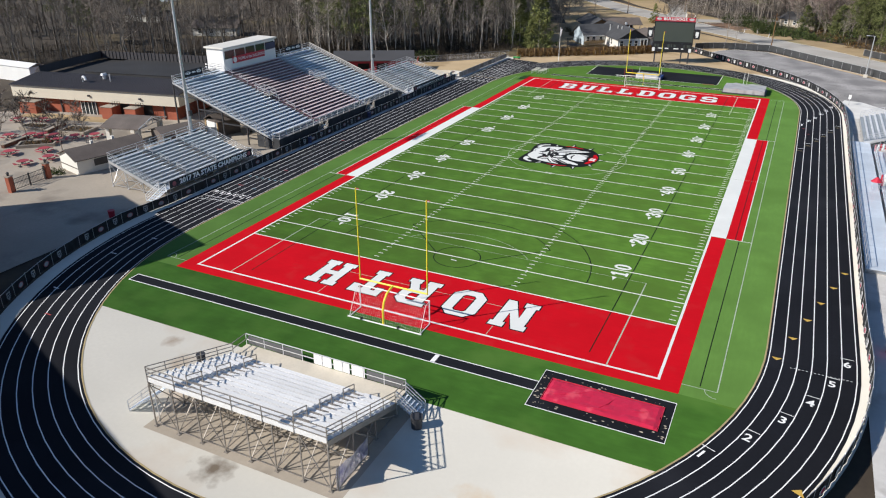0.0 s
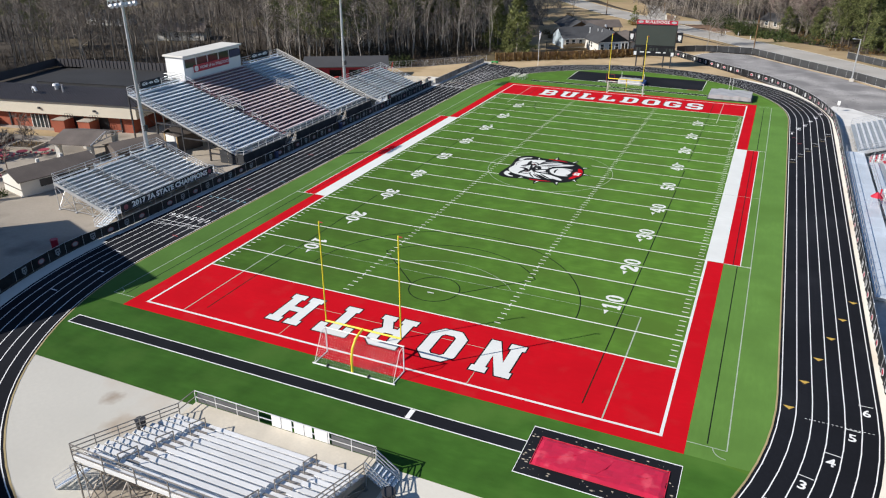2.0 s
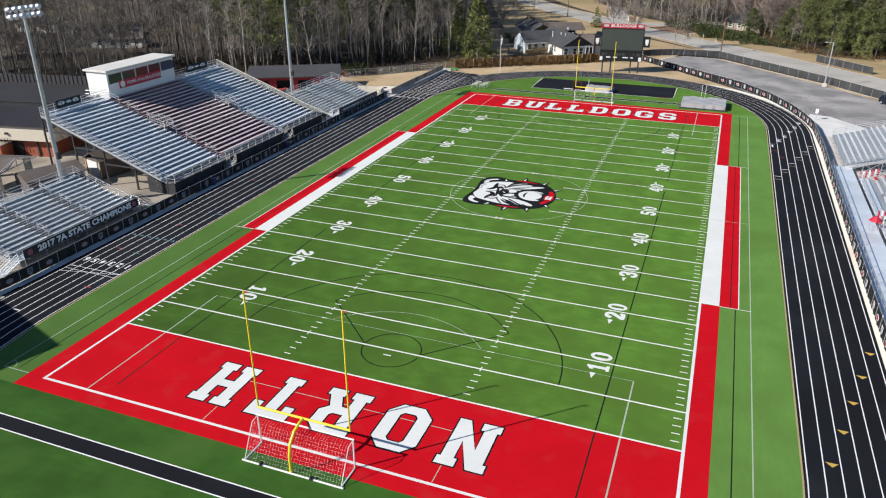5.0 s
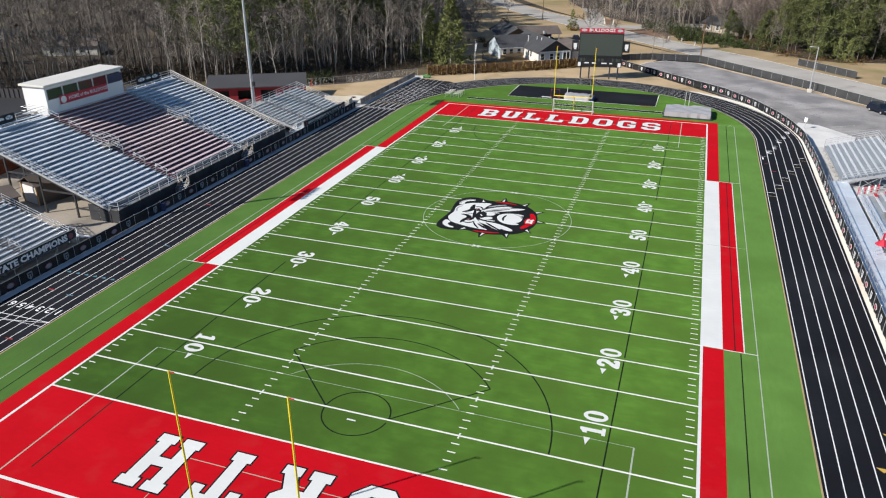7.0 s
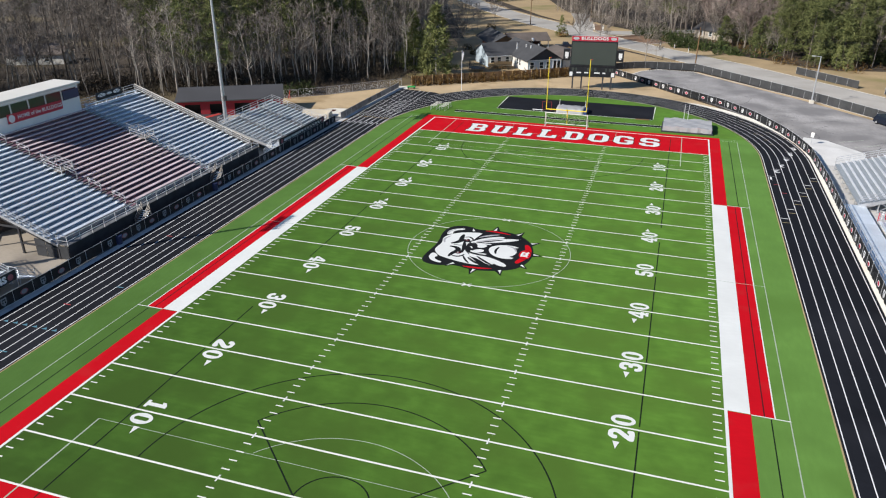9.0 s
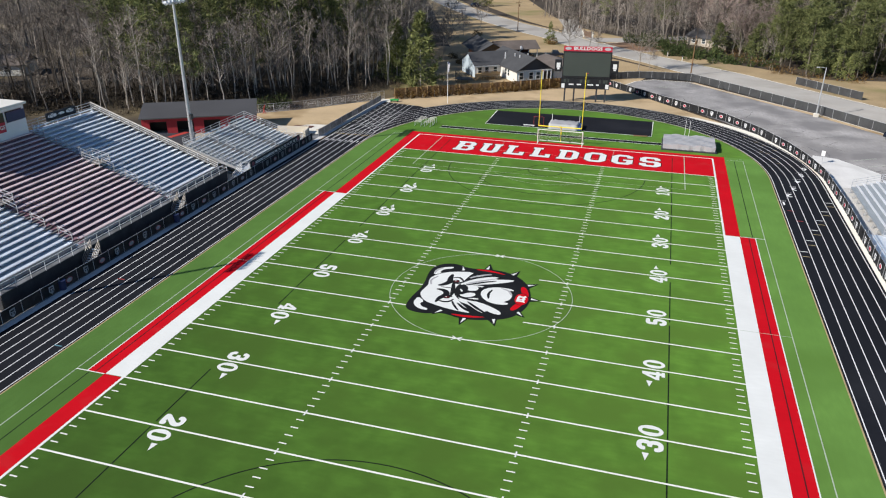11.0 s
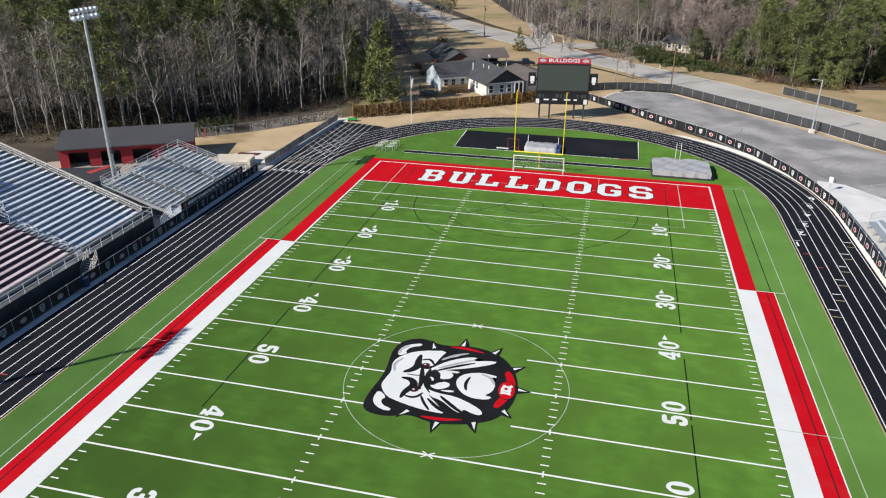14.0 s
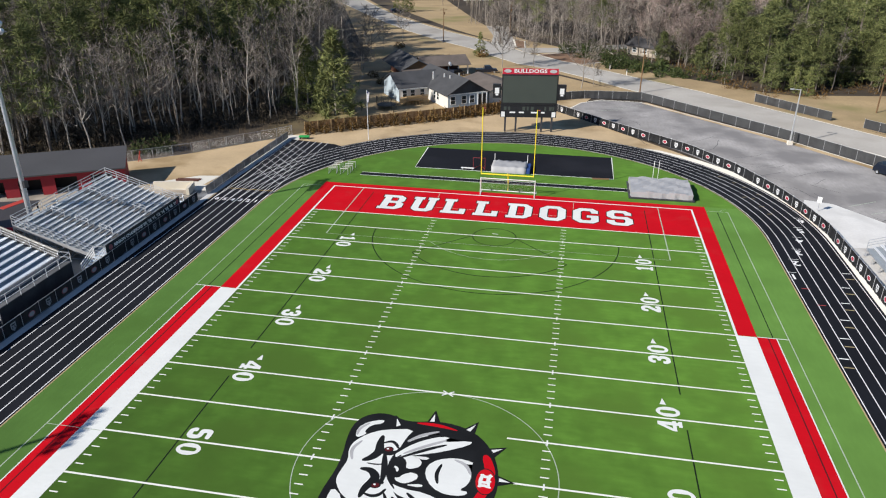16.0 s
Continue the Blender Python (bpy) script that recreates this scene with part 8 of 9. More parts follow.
def picnic_table():
    t = thing("picnic_table", "round red mesh picnic table with attached seats", "picnic table", (0, 0, 0), 0, "picnic tables")
    bm = bmesh.new()
    bmesh.ops.create_cone(bm, cap_ends=True, segments=12, radius1=0.85, radius2=0.85, depth=0.06, matrix=pose(0, 0, 0.75))
    part("tabletop", bm, M_TABLERED, t)
    for k in range(4):
        c, s = math.cos(k * 1.571), math.sin(k * 1.571)
        bm = bmesh.new()
        box(bm, -0.55, 0.55, 1.0, 1.35, 0.42, 0.47)
        bm.transform(pose(0, 0, 0, 0, 0, 90 * k))
        part("seat", bm, M_TABLERED, t)
        bm = bmesh.new()
        beam(bm, (0, 0, 0.7), (c * 0.5, s * 0.5, 0.1), 0.07)
        beam(bm, (c * 0.4, s * 0.4, 0.15), (c * 1.2, s * 1.2, 0.42), 0.07)
        beam(bm, (c * 0.5, s * 0.5, 0.0), (c * 0.5, s * 0.5, 0.15), 0.07)
        part("leg", bm, M_DARKSTEEL, t)
    return t


pt = picnic_table()
spots = [(-79.4, -37.8), (-72.8, -40.3), (-75.8, -34.4), (-71.5, -36.9), (-96.9, -23.6), (-85.4, -29.6), (-81.3, -28.2), (-88.2, -31.6), (-77.8, -27.0), (-75.4, -25.0), (-83.6, -28.8), (-92.5, -21.8), (-78.6, -29.6), (-94.5, -33.5)]
pt.matrix_basis = pose(*spots[0], -0.045)
for x, y in spots[1:]:
    copy_thing(pt, pose(x, y, -0.045, 0, 0, random.uniform(0, 90)))
for x, y, w, d, a in ((-81.5, -23.4, 5.2, 4.2, 14), (-80.4, -32.2, 5.8, 3.0, 40), (-90.0, -25.0, 5.0, 3.0, 14)):
    pl = thing("planter", "low concrete planter with dry soil", "planter", (x, y, -0.045), a, "planters")
    for dims in ((-w / 2, w / 2, -d / 2, -d / 2 + 0.3), (-w / 2, w / 2, d / 2 - 0.3, d / 2), (-w / 2, -w / 2 + 0.3, -d / 2 + 0.3, d / 2 - 0.3), (w / 2 - 0.3, w / 2, -d / 2 + 0.3, d / 2 - 0.3)):
        part("edge", boxed(*dims, 0, 0.5), M_PATIO, pl)
    part("soil", boxed(-w / 2 + 0.3, w / 2 - 0.3, -d / 2 + 0.3, d / 2 - 0.3, 0, 0.35), M_LITTER, pl)
for x, y, ln, a in ((-84.5, -33.2, 5.6, 104), (-86.2, -24.2, 5.6, 111)):
    sw = thing("seat_wall", "low dark brick seat wall in the yard", "wall", (x, y, -0.045), a, "seat walls")
    part("base", boxed(-ln / 2, ln / 2, -0.3, 0.3, 0, 0.55), M_BOARDS, sw)
    part("cap", boxed(-ln / 2 - 0.05, ln / 2 + 0.05, -0.36, 0.36, 0.55, 0.65), M_PATIO, sw)
sheet("yard_lawn", [(-101, -21.2), (-76.5, -16.0), (-76.0, -12.8), (-101, -17.6)], -0.03, M_LAWN, "strip of dry lawn before the gym", "lawn")
gate = thing("entrance_gate", "black steel gate between brick pillars with lamps", "gate", (-63.9, -45.75, -0.045), 96)
for x in (-3.1, 3.1):
    p_ = part("pillar", boxed(x - 0.33, x + 0.33, -0.33, 0.33, 0, 2.2), M_BRICK, gate, "red brick gate pillar")
    part("cap", boxed(x - 0.42, x + 0.42, -0.42, 0.42, 2.2, 2.32), M_PATIO, p_)
    bm = bmesh.new()
    bmesh.ops.create_cone(bm, cap_ends=True, segments=8, radius1=0.12, radius2=0.2, depth=0.4, matrix=pose(x, 0, 2.52))
    bmesh.ops.create_cone(bm, cap_ends=True, segments=8, radius1=0.24, radius2=0.03, depth=0.18, matrix=pose(x, 0, 2.81))
    part("lantern", bm, M_DARKSTEEL, p_)
for x in (-2.6, 2.6, 0.0):
    part("gate_post", boxed(x - 0.09, x + 0.09, -0.09, 0.09, 0, 2.0 if x else 1.8), M_DARKSTEEL, gate)
for z in (0.15, 1.0, 1.6):
    part("gate_rail", boxed(-2.5, 2.5, -0.03, 0.03, z, z + 0.07), M_DARKSTEEL, gate)
for i in range(22):
    part("bar", boxed(-2.45 + 0.23 * i, -2.425 + 0.23 * i, -0.015, 0.015, 0.1, 1.65), M_DARKSTEEL, gate)
sign_ = thing("lot_sign", "small white sign on a post beside the car park", "sign", (40.8, 57.8, -0.04), -35)
part("post", boxed(-0.04, 0.04, -0.04, 0.04, 0, 1.6), M_STEEL, sign_)
part("plate", boxed(-0.28, 0.28, -0.06, -0.04, 1.2, 2.0), M_WHITEPAINT, sign_)

barrel("trash_barrel", "blue plastic barrel beside the home straight", (-40.6, 7.3, -0.02), 0.4, 1.0, M_NAVY)
barrel("trash_barrel", "blue plastic barrel by the home fence", (-40.7, -11.6, -0.02), 0.4, 1.0, M_NAVY)
pile = thing("board_pile", "pile of rust-brown boards on the straw", "boards", (-46.2, 53.4, -0.05), 8)
rng_b = random.Random(3)
for k in range(9):
    a = rng_b.uniform(-6, 6)
    bm = bmesh.new()
    box(bm, -1.6, 1.6, -0.1, 0.1, 0, 0.06)
    bm.transform(pose(rng_b.uniform(-0.3, 0.3), -0.5 + 0.24 * (k % 5), 0.02 + 0.07 * (k // 5), 0, 0, a))
    part("board", bm, M_BOARDS, pile)
slab_w = thing("concrete_pad", "white concrete pad in the straw", "concrete pad", (-43.6, 50.6, -0.05), 5)
part("slab", boxed(-3.2, 2.2, -1.2, 1.0, 0, 0.09, bevel=0.02), M_CONCRETE, slab_w)
leaner = thing("marker_post", "orange leaning marker by the chain-link fence", "marker", (-58.2, 60.0, -0.08), 20)
bm = bmesh.new()
beam(bm, (0, 0, 0), (0.45, 0, 1.7), 0.14)
part("post", bm, M_ORANGEPLASTIC, leaner)
bm = bmesh.new()
beam(bm, (0.5, 0, 0), (0.2, 0, 1.0), 0.10)
part("brace", bm, M_ORANGEPLASTIC, leaner)
cart = thing("equipment_cart", "low bright green equipment cart on the track's chute", "cart", (-37.3, 77.3, -0.02), 12)
part("tray", boxed(-0.9, 0.9, -0.45, 0.45, 0.3, 0.5, bevel=0.04), M_CARTGREEN, cart)
for x in (-0.65, 0.65):
    for y in (-0.4, 0.4):
        bm = bmesh.new()
        bmesh.ops.create_cone(bm, cap_ends=True, segments=12, radius1=0.17, radius2=0.17, depth=0.08, matrix=pose(x, y, 0.17, 90))
        part("wheel", bm, M_TYRE, cart)
bm = bmesh.new()
tube(bm, [(0.9, -0.35, 0.4), (1.25, -0.35, 1.0), (1.25, 0.35, 1.0), (0.9, 0.35, 0.4)], 0.05, 6)
part("handle", bm, M_DARKSTEEL, cart)
awn = thing("awning", "short orange-red awning behind the large stand", "awning", (-58.9, 34.4, 0), 76)
part("roof_sheet", boxed(-1.8, 1.8, -0.5, 0.5, 2.35, 2.43, bevel=0.02), M_ORANGEPLASTIC, awn)
for x in (-1.7, 1.6):
    for y in (-0.42, 0.36):
        part("post", boxed(x, x + 0.08, y, y + 0.08, 0, 2.35), M_STEEL, awn)
bo = thing("low_building", "low flat-roofed block with ribbed dark roof", "building", (-58.4, 28.8, -0.05), 12)
part("wall", boxed(-2.8, 2.8, -3.6, 3.0, 0, 2.2), M_SHINGLE_BROWN, bo)
part("roof", boxed(-3.1, 3.1, -3.9, 3.3, 2.2, 2.36), M_ROOF, bo)
for k in range(15):
    part("roof_rib", boxed(-3.0 + 0.42 * k, -2.94 + 0.42 * k, -3.85, 3.25, 2.36, 2.43), M_ROOF, bo)

# ---- trees ----
rng = np.random.default_rng(7)


class Bits:
    """Gathers tapered twigs and leaf blades as triangles, in two groups: 0 wood, 1 crown."""

    def __init__(self):
        self.v, self.f, self.m, self.n = [], [], [], 0

    def limb(self, pts, radii, sides, group):
        base = self.n
        for i, (p, r) in enumerate(zip(pts, radii)):
            d = pts[min(i + 1, len(pts) - 1)] - pts[max(i - 1, 0)]
            d = d / (np.linalg.norm(d) + 1e-9)
            a = np.cross(d, (0.31, 0.95, 0.05))
            a /= np.linalg.norm(a) + 1e-9
            b = np.cross(d, a)
            for k in range(sides):
                t = 2 * math.pi * k / sides
                self.v.append(p + r * (math.cos(t) * a + math.sin(t) * b))
        for i in range(len(pts) - 1):
            for k in range(sides):
                q = (k + 1) % sides
                s0, s1 = base + i * sides, base + (i + 1) * sides
                self.f += [(s0 + k, s0 + q, s1 + q), (s0 + k, s1 + q, s1 + k)]
                self.m += [group, group]
        self.n += len(pts) * sides

    def blade(self, p, d, length, width, group=1):
        side = np.cross(d, rng.normal(size=3))
        side = side / (np.linalg.norm(side) + 1e-9) * width / 2
        self.v += [p - side, p + side, p + d * length]
        self.f.append((self.n, self.n + 1, self.n + 2))
        self.m.append(group)
        self.n += 3

    def arrays(self):
        return np.array(self.v, dtype=np.float32), np.array(self.f, dtype=np.int32), np.array(self.m, dtype=np.int32)


def unit(v):
    return v / (np.linalg.norm(v) + 1e-9)


def bare_tree(h, spread, low, limbs, twigs, lean=0.03):
    """A leafless tree: trunk, limbs that rise and fork, and a haze of twigs."""
    b = Bits()
    n = 6
    wob = np.cumsum(rng.normal(0, lean, (n + 1, 2)), 0) * h / n * 2
    trunk = [np.array([wob[i, 0], wob[i, 1], h * i / n]) for i in range(n + 1)]
    r0 = 0.0075 * h + 0.03
    b.limb(trunk, [r0 * (1 - 0.86 * i / n) for i in range(n + 1)], 5, 0)
    for _ in range(limbs):
        k = low + (1 - low) * rng.random() ** 0.8
        i = min(int(k * n), n - 1)
        p = trunk[i] + (trunk[i + 1] - trunk[i]) * (k * n - i)
        an = rng.random() * 2 * math.pi
        length = spread * (1.15 - 0.75 * (k - low) / (1 - low + 1e-6)) * rng.uniform(0.6, 1.1)
        d = unit(np.array([math.cos(an), math.sin(an), rng.uniform(0.55, 1.3)]))
        pts = [p]
        for _ in range(3):
            d = unit(d + rng.normal(0, 0.16, 3) + np.array([0, 0, 0.12]))
            pts.append(pts[-1] + d * length / 3)
        rr = r0 * (1 - 0.8 * k) * 0.45
        b.limb(pts, [rr, rr * 0.7, rr * 0.45, rr * 0.15], 3, 0)
        for _ in range(4):
            s = rng.integers(1, 4)
            q = pts[s] if s < 3 else pts[2] + (pts[3] - pts[2]) * rng.random()
            e = unit(d + rng.normal(0, 0.6, 3) + np.array([0, 0, 0.2]))
            ln = length * rng.uniform(0.35, 0.65)
            b.blade(q, e, ln, 0.10)
            for _ in range(twigs):
                t = rng.random()
                b.blade(q + e * ln * t, unit(e + rng.normal(0, 0.6, 3) + np.array([0, 0, 0.2])), rng.uniform(0.5, 1.0) * ln * 0.6 + 0.3, 0.075)
    return b.arrays()


def needle_clump(b, c, r, n, width):
    for _ in range(n):
        d = unit(rng.normal(size=3) * np.array([1, 1, 0.7]) + np.array([0, 0, 0.25]))
        b.blade(c + d * r * rng.uniform(0.05, 0.45), d, r * rng.uniform(0.6, 1.0), width)


def pine_tree(h, low, spread, clumps, blades, width=0.21):
    """A tall pine: clean stem, crown of needle clumps with gaps."""
    b = Bits()
    n = 5
    wob = np.cumsum(rng.normal(0, 0.015, (n + 1, 2)), 0) * h / n * 2
    trunk = [np.array([wob[i, 0], wob[i, 1], h * i / n]) for i in range(n + 1)]
    r0 = 0.011 * h + 0.03
    b.limb(trunk, [r0 * (1 - 0.85 * i / n) for i in range(n + 1)], 5, 0)
    for _ in range(clumps):
        k = low + (1 - low) * rng.random() ** 0.85
        i = min(int(k * n), n - 1)
        p = trunk[i] + (trunk[i + 1] - trunk[i]) * (k * n - i)
        an = rng.random() * 2 * math.pi
        u = (k - low) / (1 - low)
        reach = spread * (0.45 + 1.1 * u) * (1.05 - u) * 1.9 * rng.uniform(0.35, 1.0)
        q = p + np.array([math.cos(an) * reach, math.sin(an) * reach, rng.uniform(-0.1, 0.35) * reach])
        if rng.random() < 0.5:
            b.limb([p, q], [0.05, 0.02], 3, 0)
        needle_clump(b, q, rng.uniform(0.75, 1.25) * spread * 0.36, blades, width)
    needle_clump(b, trunk[-1], 0.8, blades, 0.2)
    return b.arrays()


def cone_tree(h, spread, clumps, blades):
    """A dense evergreen clothed to the ground."""
    b = Bits()
    b.limb([np.array([0, 0, 0.0]), np.array([0, 0, h * 0.9])], [0.16, 0.03], 5, 0)
    for _ in range(clumps):
        u = rng.random() ** 1.3
        an = rng.random() * 2 * math.pi
        reach = spread * (1.02 - u) ** 0.8 * rng.uniform(0.5, 1.05) * (1 + 0.25 * math.sin(an * 3 + u * 9))
        needle_clump(b, np.array([math.cos(an) * reach, math.sin(an) * reach, 0.05 * h + u * h * 0.92]), rng.uniform(0.55, 0.95) * spread * 0.36, blades, 0.18)
    return b.arrays()


def bush(r, h, blades, width=0.16):
    b = Bits()
    for _ in range(blades):
        d = unit(rng.normal(size=3))
        p = np.array([d[0] * r, d[1] * r, h * 0.5 + d[2] * h * 0.5]) * rng.uniform(0.35, 1.0)
        p[2] = max(0.05, p[2])
        b.blade(p, unit(d + rng.normal(0, 0.6, 3)), rng.uniform(0.25, 0.5) * r, width)
    b.limb([np.array([0, 0, 0.0]), np.array([0.02, 0, h * 0.6])], [0.05, 0.02], 3, 0)
    return b.arrays()


def mesh_from(name, v, f, materials, m=None):
    me = bpy.data.meshes.new(name)
    me.vertices.add(len(v))
    me.vertices.foreach_set("co", v.astype(np.float32).ravel())
    me.loops.add(len(f) * 3)
    me.loops.foreach_set("vertex_index", f.astype(np.int32).ravel())
    me.polygons.add(len(f))
    me.polygons.foreach_set("loop_start", np.arange(0, len(f) * 3, 3, dtype=np.int32))
    for x in materials:
        me.materials.append(x)
    if m is not None:
        me.polygons.foreach_set("material_index", m.astype(np.int32))
    me.update(calc_edges=True)
    return me


def split(arr, group):
    v, f, m = arr
    f = f[m == group]
    used, inv = np.unique(f, return_inverse=True)
    return v[used], inv.reshape(-1, 3)


def tree_thing(arr, label, wood, leaf, group):
    t = thing("tree", label, "tree", (0, 0, 0), 0, group)
    for nm, g, m in (("trunk", 0, wood), ("crown", 1, leaf)):
        v, f = split(arr, g)
        piece(nm, mesh_from(nm, v, f, [m]), t)
    return t


def shrub_thing(label, leaf, arr, group):
    t = thing("shrub", label, "shrub", (0, 0, 0), 0, group)
    for nm, g, m in (("stem", 0, M_BARK), ("foliage", 1, leaf)):
        v, f = split(arr, g)
        piece(nm, mesh_from(nm, v, f, [m]), t)
    return t


def inside(p, poly):
    hit = False
    for a, b in zip(poly, poly[1:] + poly[:1]):
        if (a[1] > p[1]) != (b[1] > p[1]) and p[0] < (b[0] - a[0]) * (p[1] - a[1]) / (b[1] - a[1]) + a[0]:
            hit = not hit
    return hit


def scatter(poly, gap, keep=1.0):
    xs, ys = [p[0] for p in poly], [p[1] for p in poly]
    out = []
    y = min(ys)
    while y < max(ys):
        x = min(xs)
        while x < max(xs):
            p = (x + rng.uniform(-0.45, 0.45) * gap, y + rng.uniform(-0.45, 0.45) * gap)
            if inside(p, poly) and rng.random() < keep:
                out.append(p)
            x += gap
        y += gap
    return out


def joined(name, label, category, variants, places, materials, lo, hi):
    """Many plants as one mesh of kind stuff."""
    vs, fs, ms, n = [], [], [], 0
    for x, y in places:
        v, f, m = variants[rng.integers(len(variants))]
        a, s = rng.uniform(0, 2 * math.pi), rng.uniform(lo, hi)
        c, q = math.cos(a) * s, math.sin(a) * s
        w = np.stack([v[:, 0] * c - v[:, 1] * q + x, v[:, 0] * q + v[:, 1] * c + y, v[:, 2] * s * rng.uniform(0.9, 1.1) - 0.2], 1)
        vs.append(w)
        fs.append(f + n)
        ms.append(m)
        n += len(v)
    if not vs:
        return None
    ob = new(name, mesh_from(name, np.concatenate(vs), np.concatenate(fs), materials, np.concatenate(ms)))
    return tagged(ob, label, category, kind="stuff")


def planted(master, places, lo, hi):
    for i, (x, y) in enumerate(places):
        s = rng.uniform(lo, hi)
        m = pose(x, y, -0.2, 0, 0, rng.uniform(0, 360)) @ Matrix.Diagonal((s, s, s * rng.uniform(0.92, 1.08), 1))
        if i:
            o = copy_thing(master, Matrix.Identity(4))
            o.matrix_basis = m
        else:
            master.matrix_basis = m


FOREST = [bare_tree(19, 5.0, 0.20, 24, 5, 0.045), bare_tree(17, 4.4, 0.26, 22, 5, 0.045), bare_tree(21, 5.2, 0.26, 25, 5, 0.04), bare_tree(15, 4.2, 0.14, 22, 5, 0.06), bare_tree(18, 5.8, 0.18, 25, 5, 0.05)]
OPEN = [bare_tree(12, 5.2, 0.22, 26, 9, 0.05), bare_tree(10, 4.6, 0.2, 24, 9, 0.05)]
PINES = [pine_tree(20, 0.36, 3.2, 60, 34, 0.10), pine_tree(17, 0.28, 3.0, 56, 34, 0.10), pine_tree(22, 0.42, 3.3, 62, 34, 0.10)]
ROADSIDE = [pine_tree(15, 0.14, 3.5, 105, 46, 0.10), pine_tree(18, 0.2, 3.7, 115, 46, 0.10), pine_tree(12, 0.06, 3.2, 95, 46, 0.10)]
THICKET = [bush(1.9, 3.4, 190, 0.30), bush(2.4, 2.6, 200, 0.30), bush(1.6, 4.6, 190, 0.30)]
CEDARS = [cone_tree(12, 3.0, 90, 18), cone_tree(9, 2.5, 80, 18)]
BUSHES = [bush(1.1, 1.5, 50), bush(1.5, 1.2, 60), bush(0.8, 2.0, 45)]


def brush(h, n):
    """Thin leafless saplings standing close together."""
    b = Bits()
    for _ in range(n):
        p = np.array([rng.normal(0, 0.9), rng.normal(0, 0.9), 0.0])
        d = unit(np.array([rng.normal(0, 0.22), rng.normal(0, 0.22), 1.0]))
        ln = h * rng.uniform(0.5, 1.0)
        b.blade(p, d, ln, 0.07)
        for _ in range(4):
            q = p + d * ln * rng.uniform(0.25, 0.85)
            b.blade(q, unit(d + rng.normal(0, 0.6, 3)), ln * rng.uniform(0.15, 0.35), 0.05)
    return b.arrays()


BRUSH = [brush(5.0, 9), brush(6.5, 8), brush(4.0, 10)]
WOOD_EDGE = [(-150, 4), (-138, 20), (-112, 39), (-98, 47), (-84, 54.5), (-75, 59.5), (-66, 65), (-60, 74), (-50, 86), (-42.5, 95)]
WEST = [(-175, -16)] + WOOD_EDGE + [(-43, 118), (-52, 150), (-78, 205), (-108, 280), (-155, 330), (-175, 250), (-150, 150), (-205, 80), (-230, -10)]
FRONT = WOOD_EDGE + [(-43, 118), (-52, 150), (-60, 150), (-53, 118), (-54, 98), (-60, 91), (-70, 81), (-82, 69), (-92, 64), (-118, 51), (-146, 31), (-158, 12)]
front_places = [p for p in scatter(FRONT, 3.3) if p[0] > -100 or rng.random() < 0.8]
GLADE = [(-118, 52), (-146, 60), (-152, 84), (-132, 90), (-122, 72)]
back_places = [p for p in scatter(WEST, 5.0) if not inside(p, FRONT) and not inside(p, GLADE) and (p[0] > -105 or rng.random() < 0.75)]
rng.shuffle(front_places)
west_places = [tuple(p) for p in front_places if p[0] < -92 and rng.random() < 0.6]
edge_places = [tuple(p) for p in front_places if p[0] >= -92]
for k, arr in enumerate(FOREST):
    planted(tree_thing(arr, "tall pale leafless tree at the wood's edge", M_BARK, M_TWIG, "bare trees"), edge_places[k::5], 0.58, 1.0)
    planted(tree_thing(arr, "tall dull brown leafless tree behind the gym", M_BARK_MID, M_TWIG_DARK, "bare trees"), west_places[k::5], 0.7, 1.1)
pine_set = {p for p in back_places if rng.random() < (0.5 if p[0] > -108 and p[1] > 72 else 0.06)}
joined("far_woods", "dense leafless winter woods, grey-brown", "woods", [bare_tree(18, 4.2, 0.3, 13, 4), bare_tree(16, 3.8, 0.3, 13, 4), bare_tree(20, 4.4, 0.34, 14, 4)], [p for p in back_places if p not in pine_set], [M_BARK_DARK, M_TWIG_DARK], 0.8, 1.2)
joined("far_pines", "dark green pines among the bare woods", "woods", PINES, list(pine_set), [M_BARK_DARK, M_PINE], 0.95, 1.4)
EDGE = [(x + 1.0, y - 1.5) for x, y in WOOD_EDGE] + [(-46, 120), (-56, 150), (-76, 150), (-66, 112), (-76, 92), (-100, 76), (-135, 60), (-165, 26)]
joined("undergrowth", "brown leafless undergrowth in the woods", "undergrowth", BRUSH, scatter(EDGE, 3.1), [M_BRUSH, M_BRUSH], 0.6, 1.15)
joined("undergrowth", "low brown bushes along the wood's edge", "undergrowth", BUSHES, scatter([(x + 2.0, y - 3.0) for x, y in WOOD_EDGE] + [(-47, 97), (-56, 88), (-66, 75), (-75, 65), (-112, 44), (-143, 26)], 2.0, 0.8), [M_BRUSH, M_BRUSH], 0.5, 1.0)

STRIP = [(-60, 61.5), (-55, 65), (-51, 69), (-46, 75), (-40.5, 82), (-42, 94), (-50, 86), (-58, 76), (-64, 66)]
joined("undergrowth", "tangled brown brush behind the chain-link fence", "undergrowth", BRUSH + BUSHES, scatter(STRIP, 1.7, 0.85), [M_BRUSH, M_DRYBRUSH], 0.25, 0.6)
planted(tree_thing(PINES[1], "tall dark pine among bare trees at the wood's edge", M_BARK_DARK, M_PINE, "pines"), [(-79, 60.5), (-75, 62), (-83, 61), (-78, 66), (-87, 63), (-73, 69), (-69, 79), (-74, 83), (-66, 86), (-63, 93), (-58, 96), (-71, 88), (-54, 101), (-96, 66)], 1.12, 1.4)

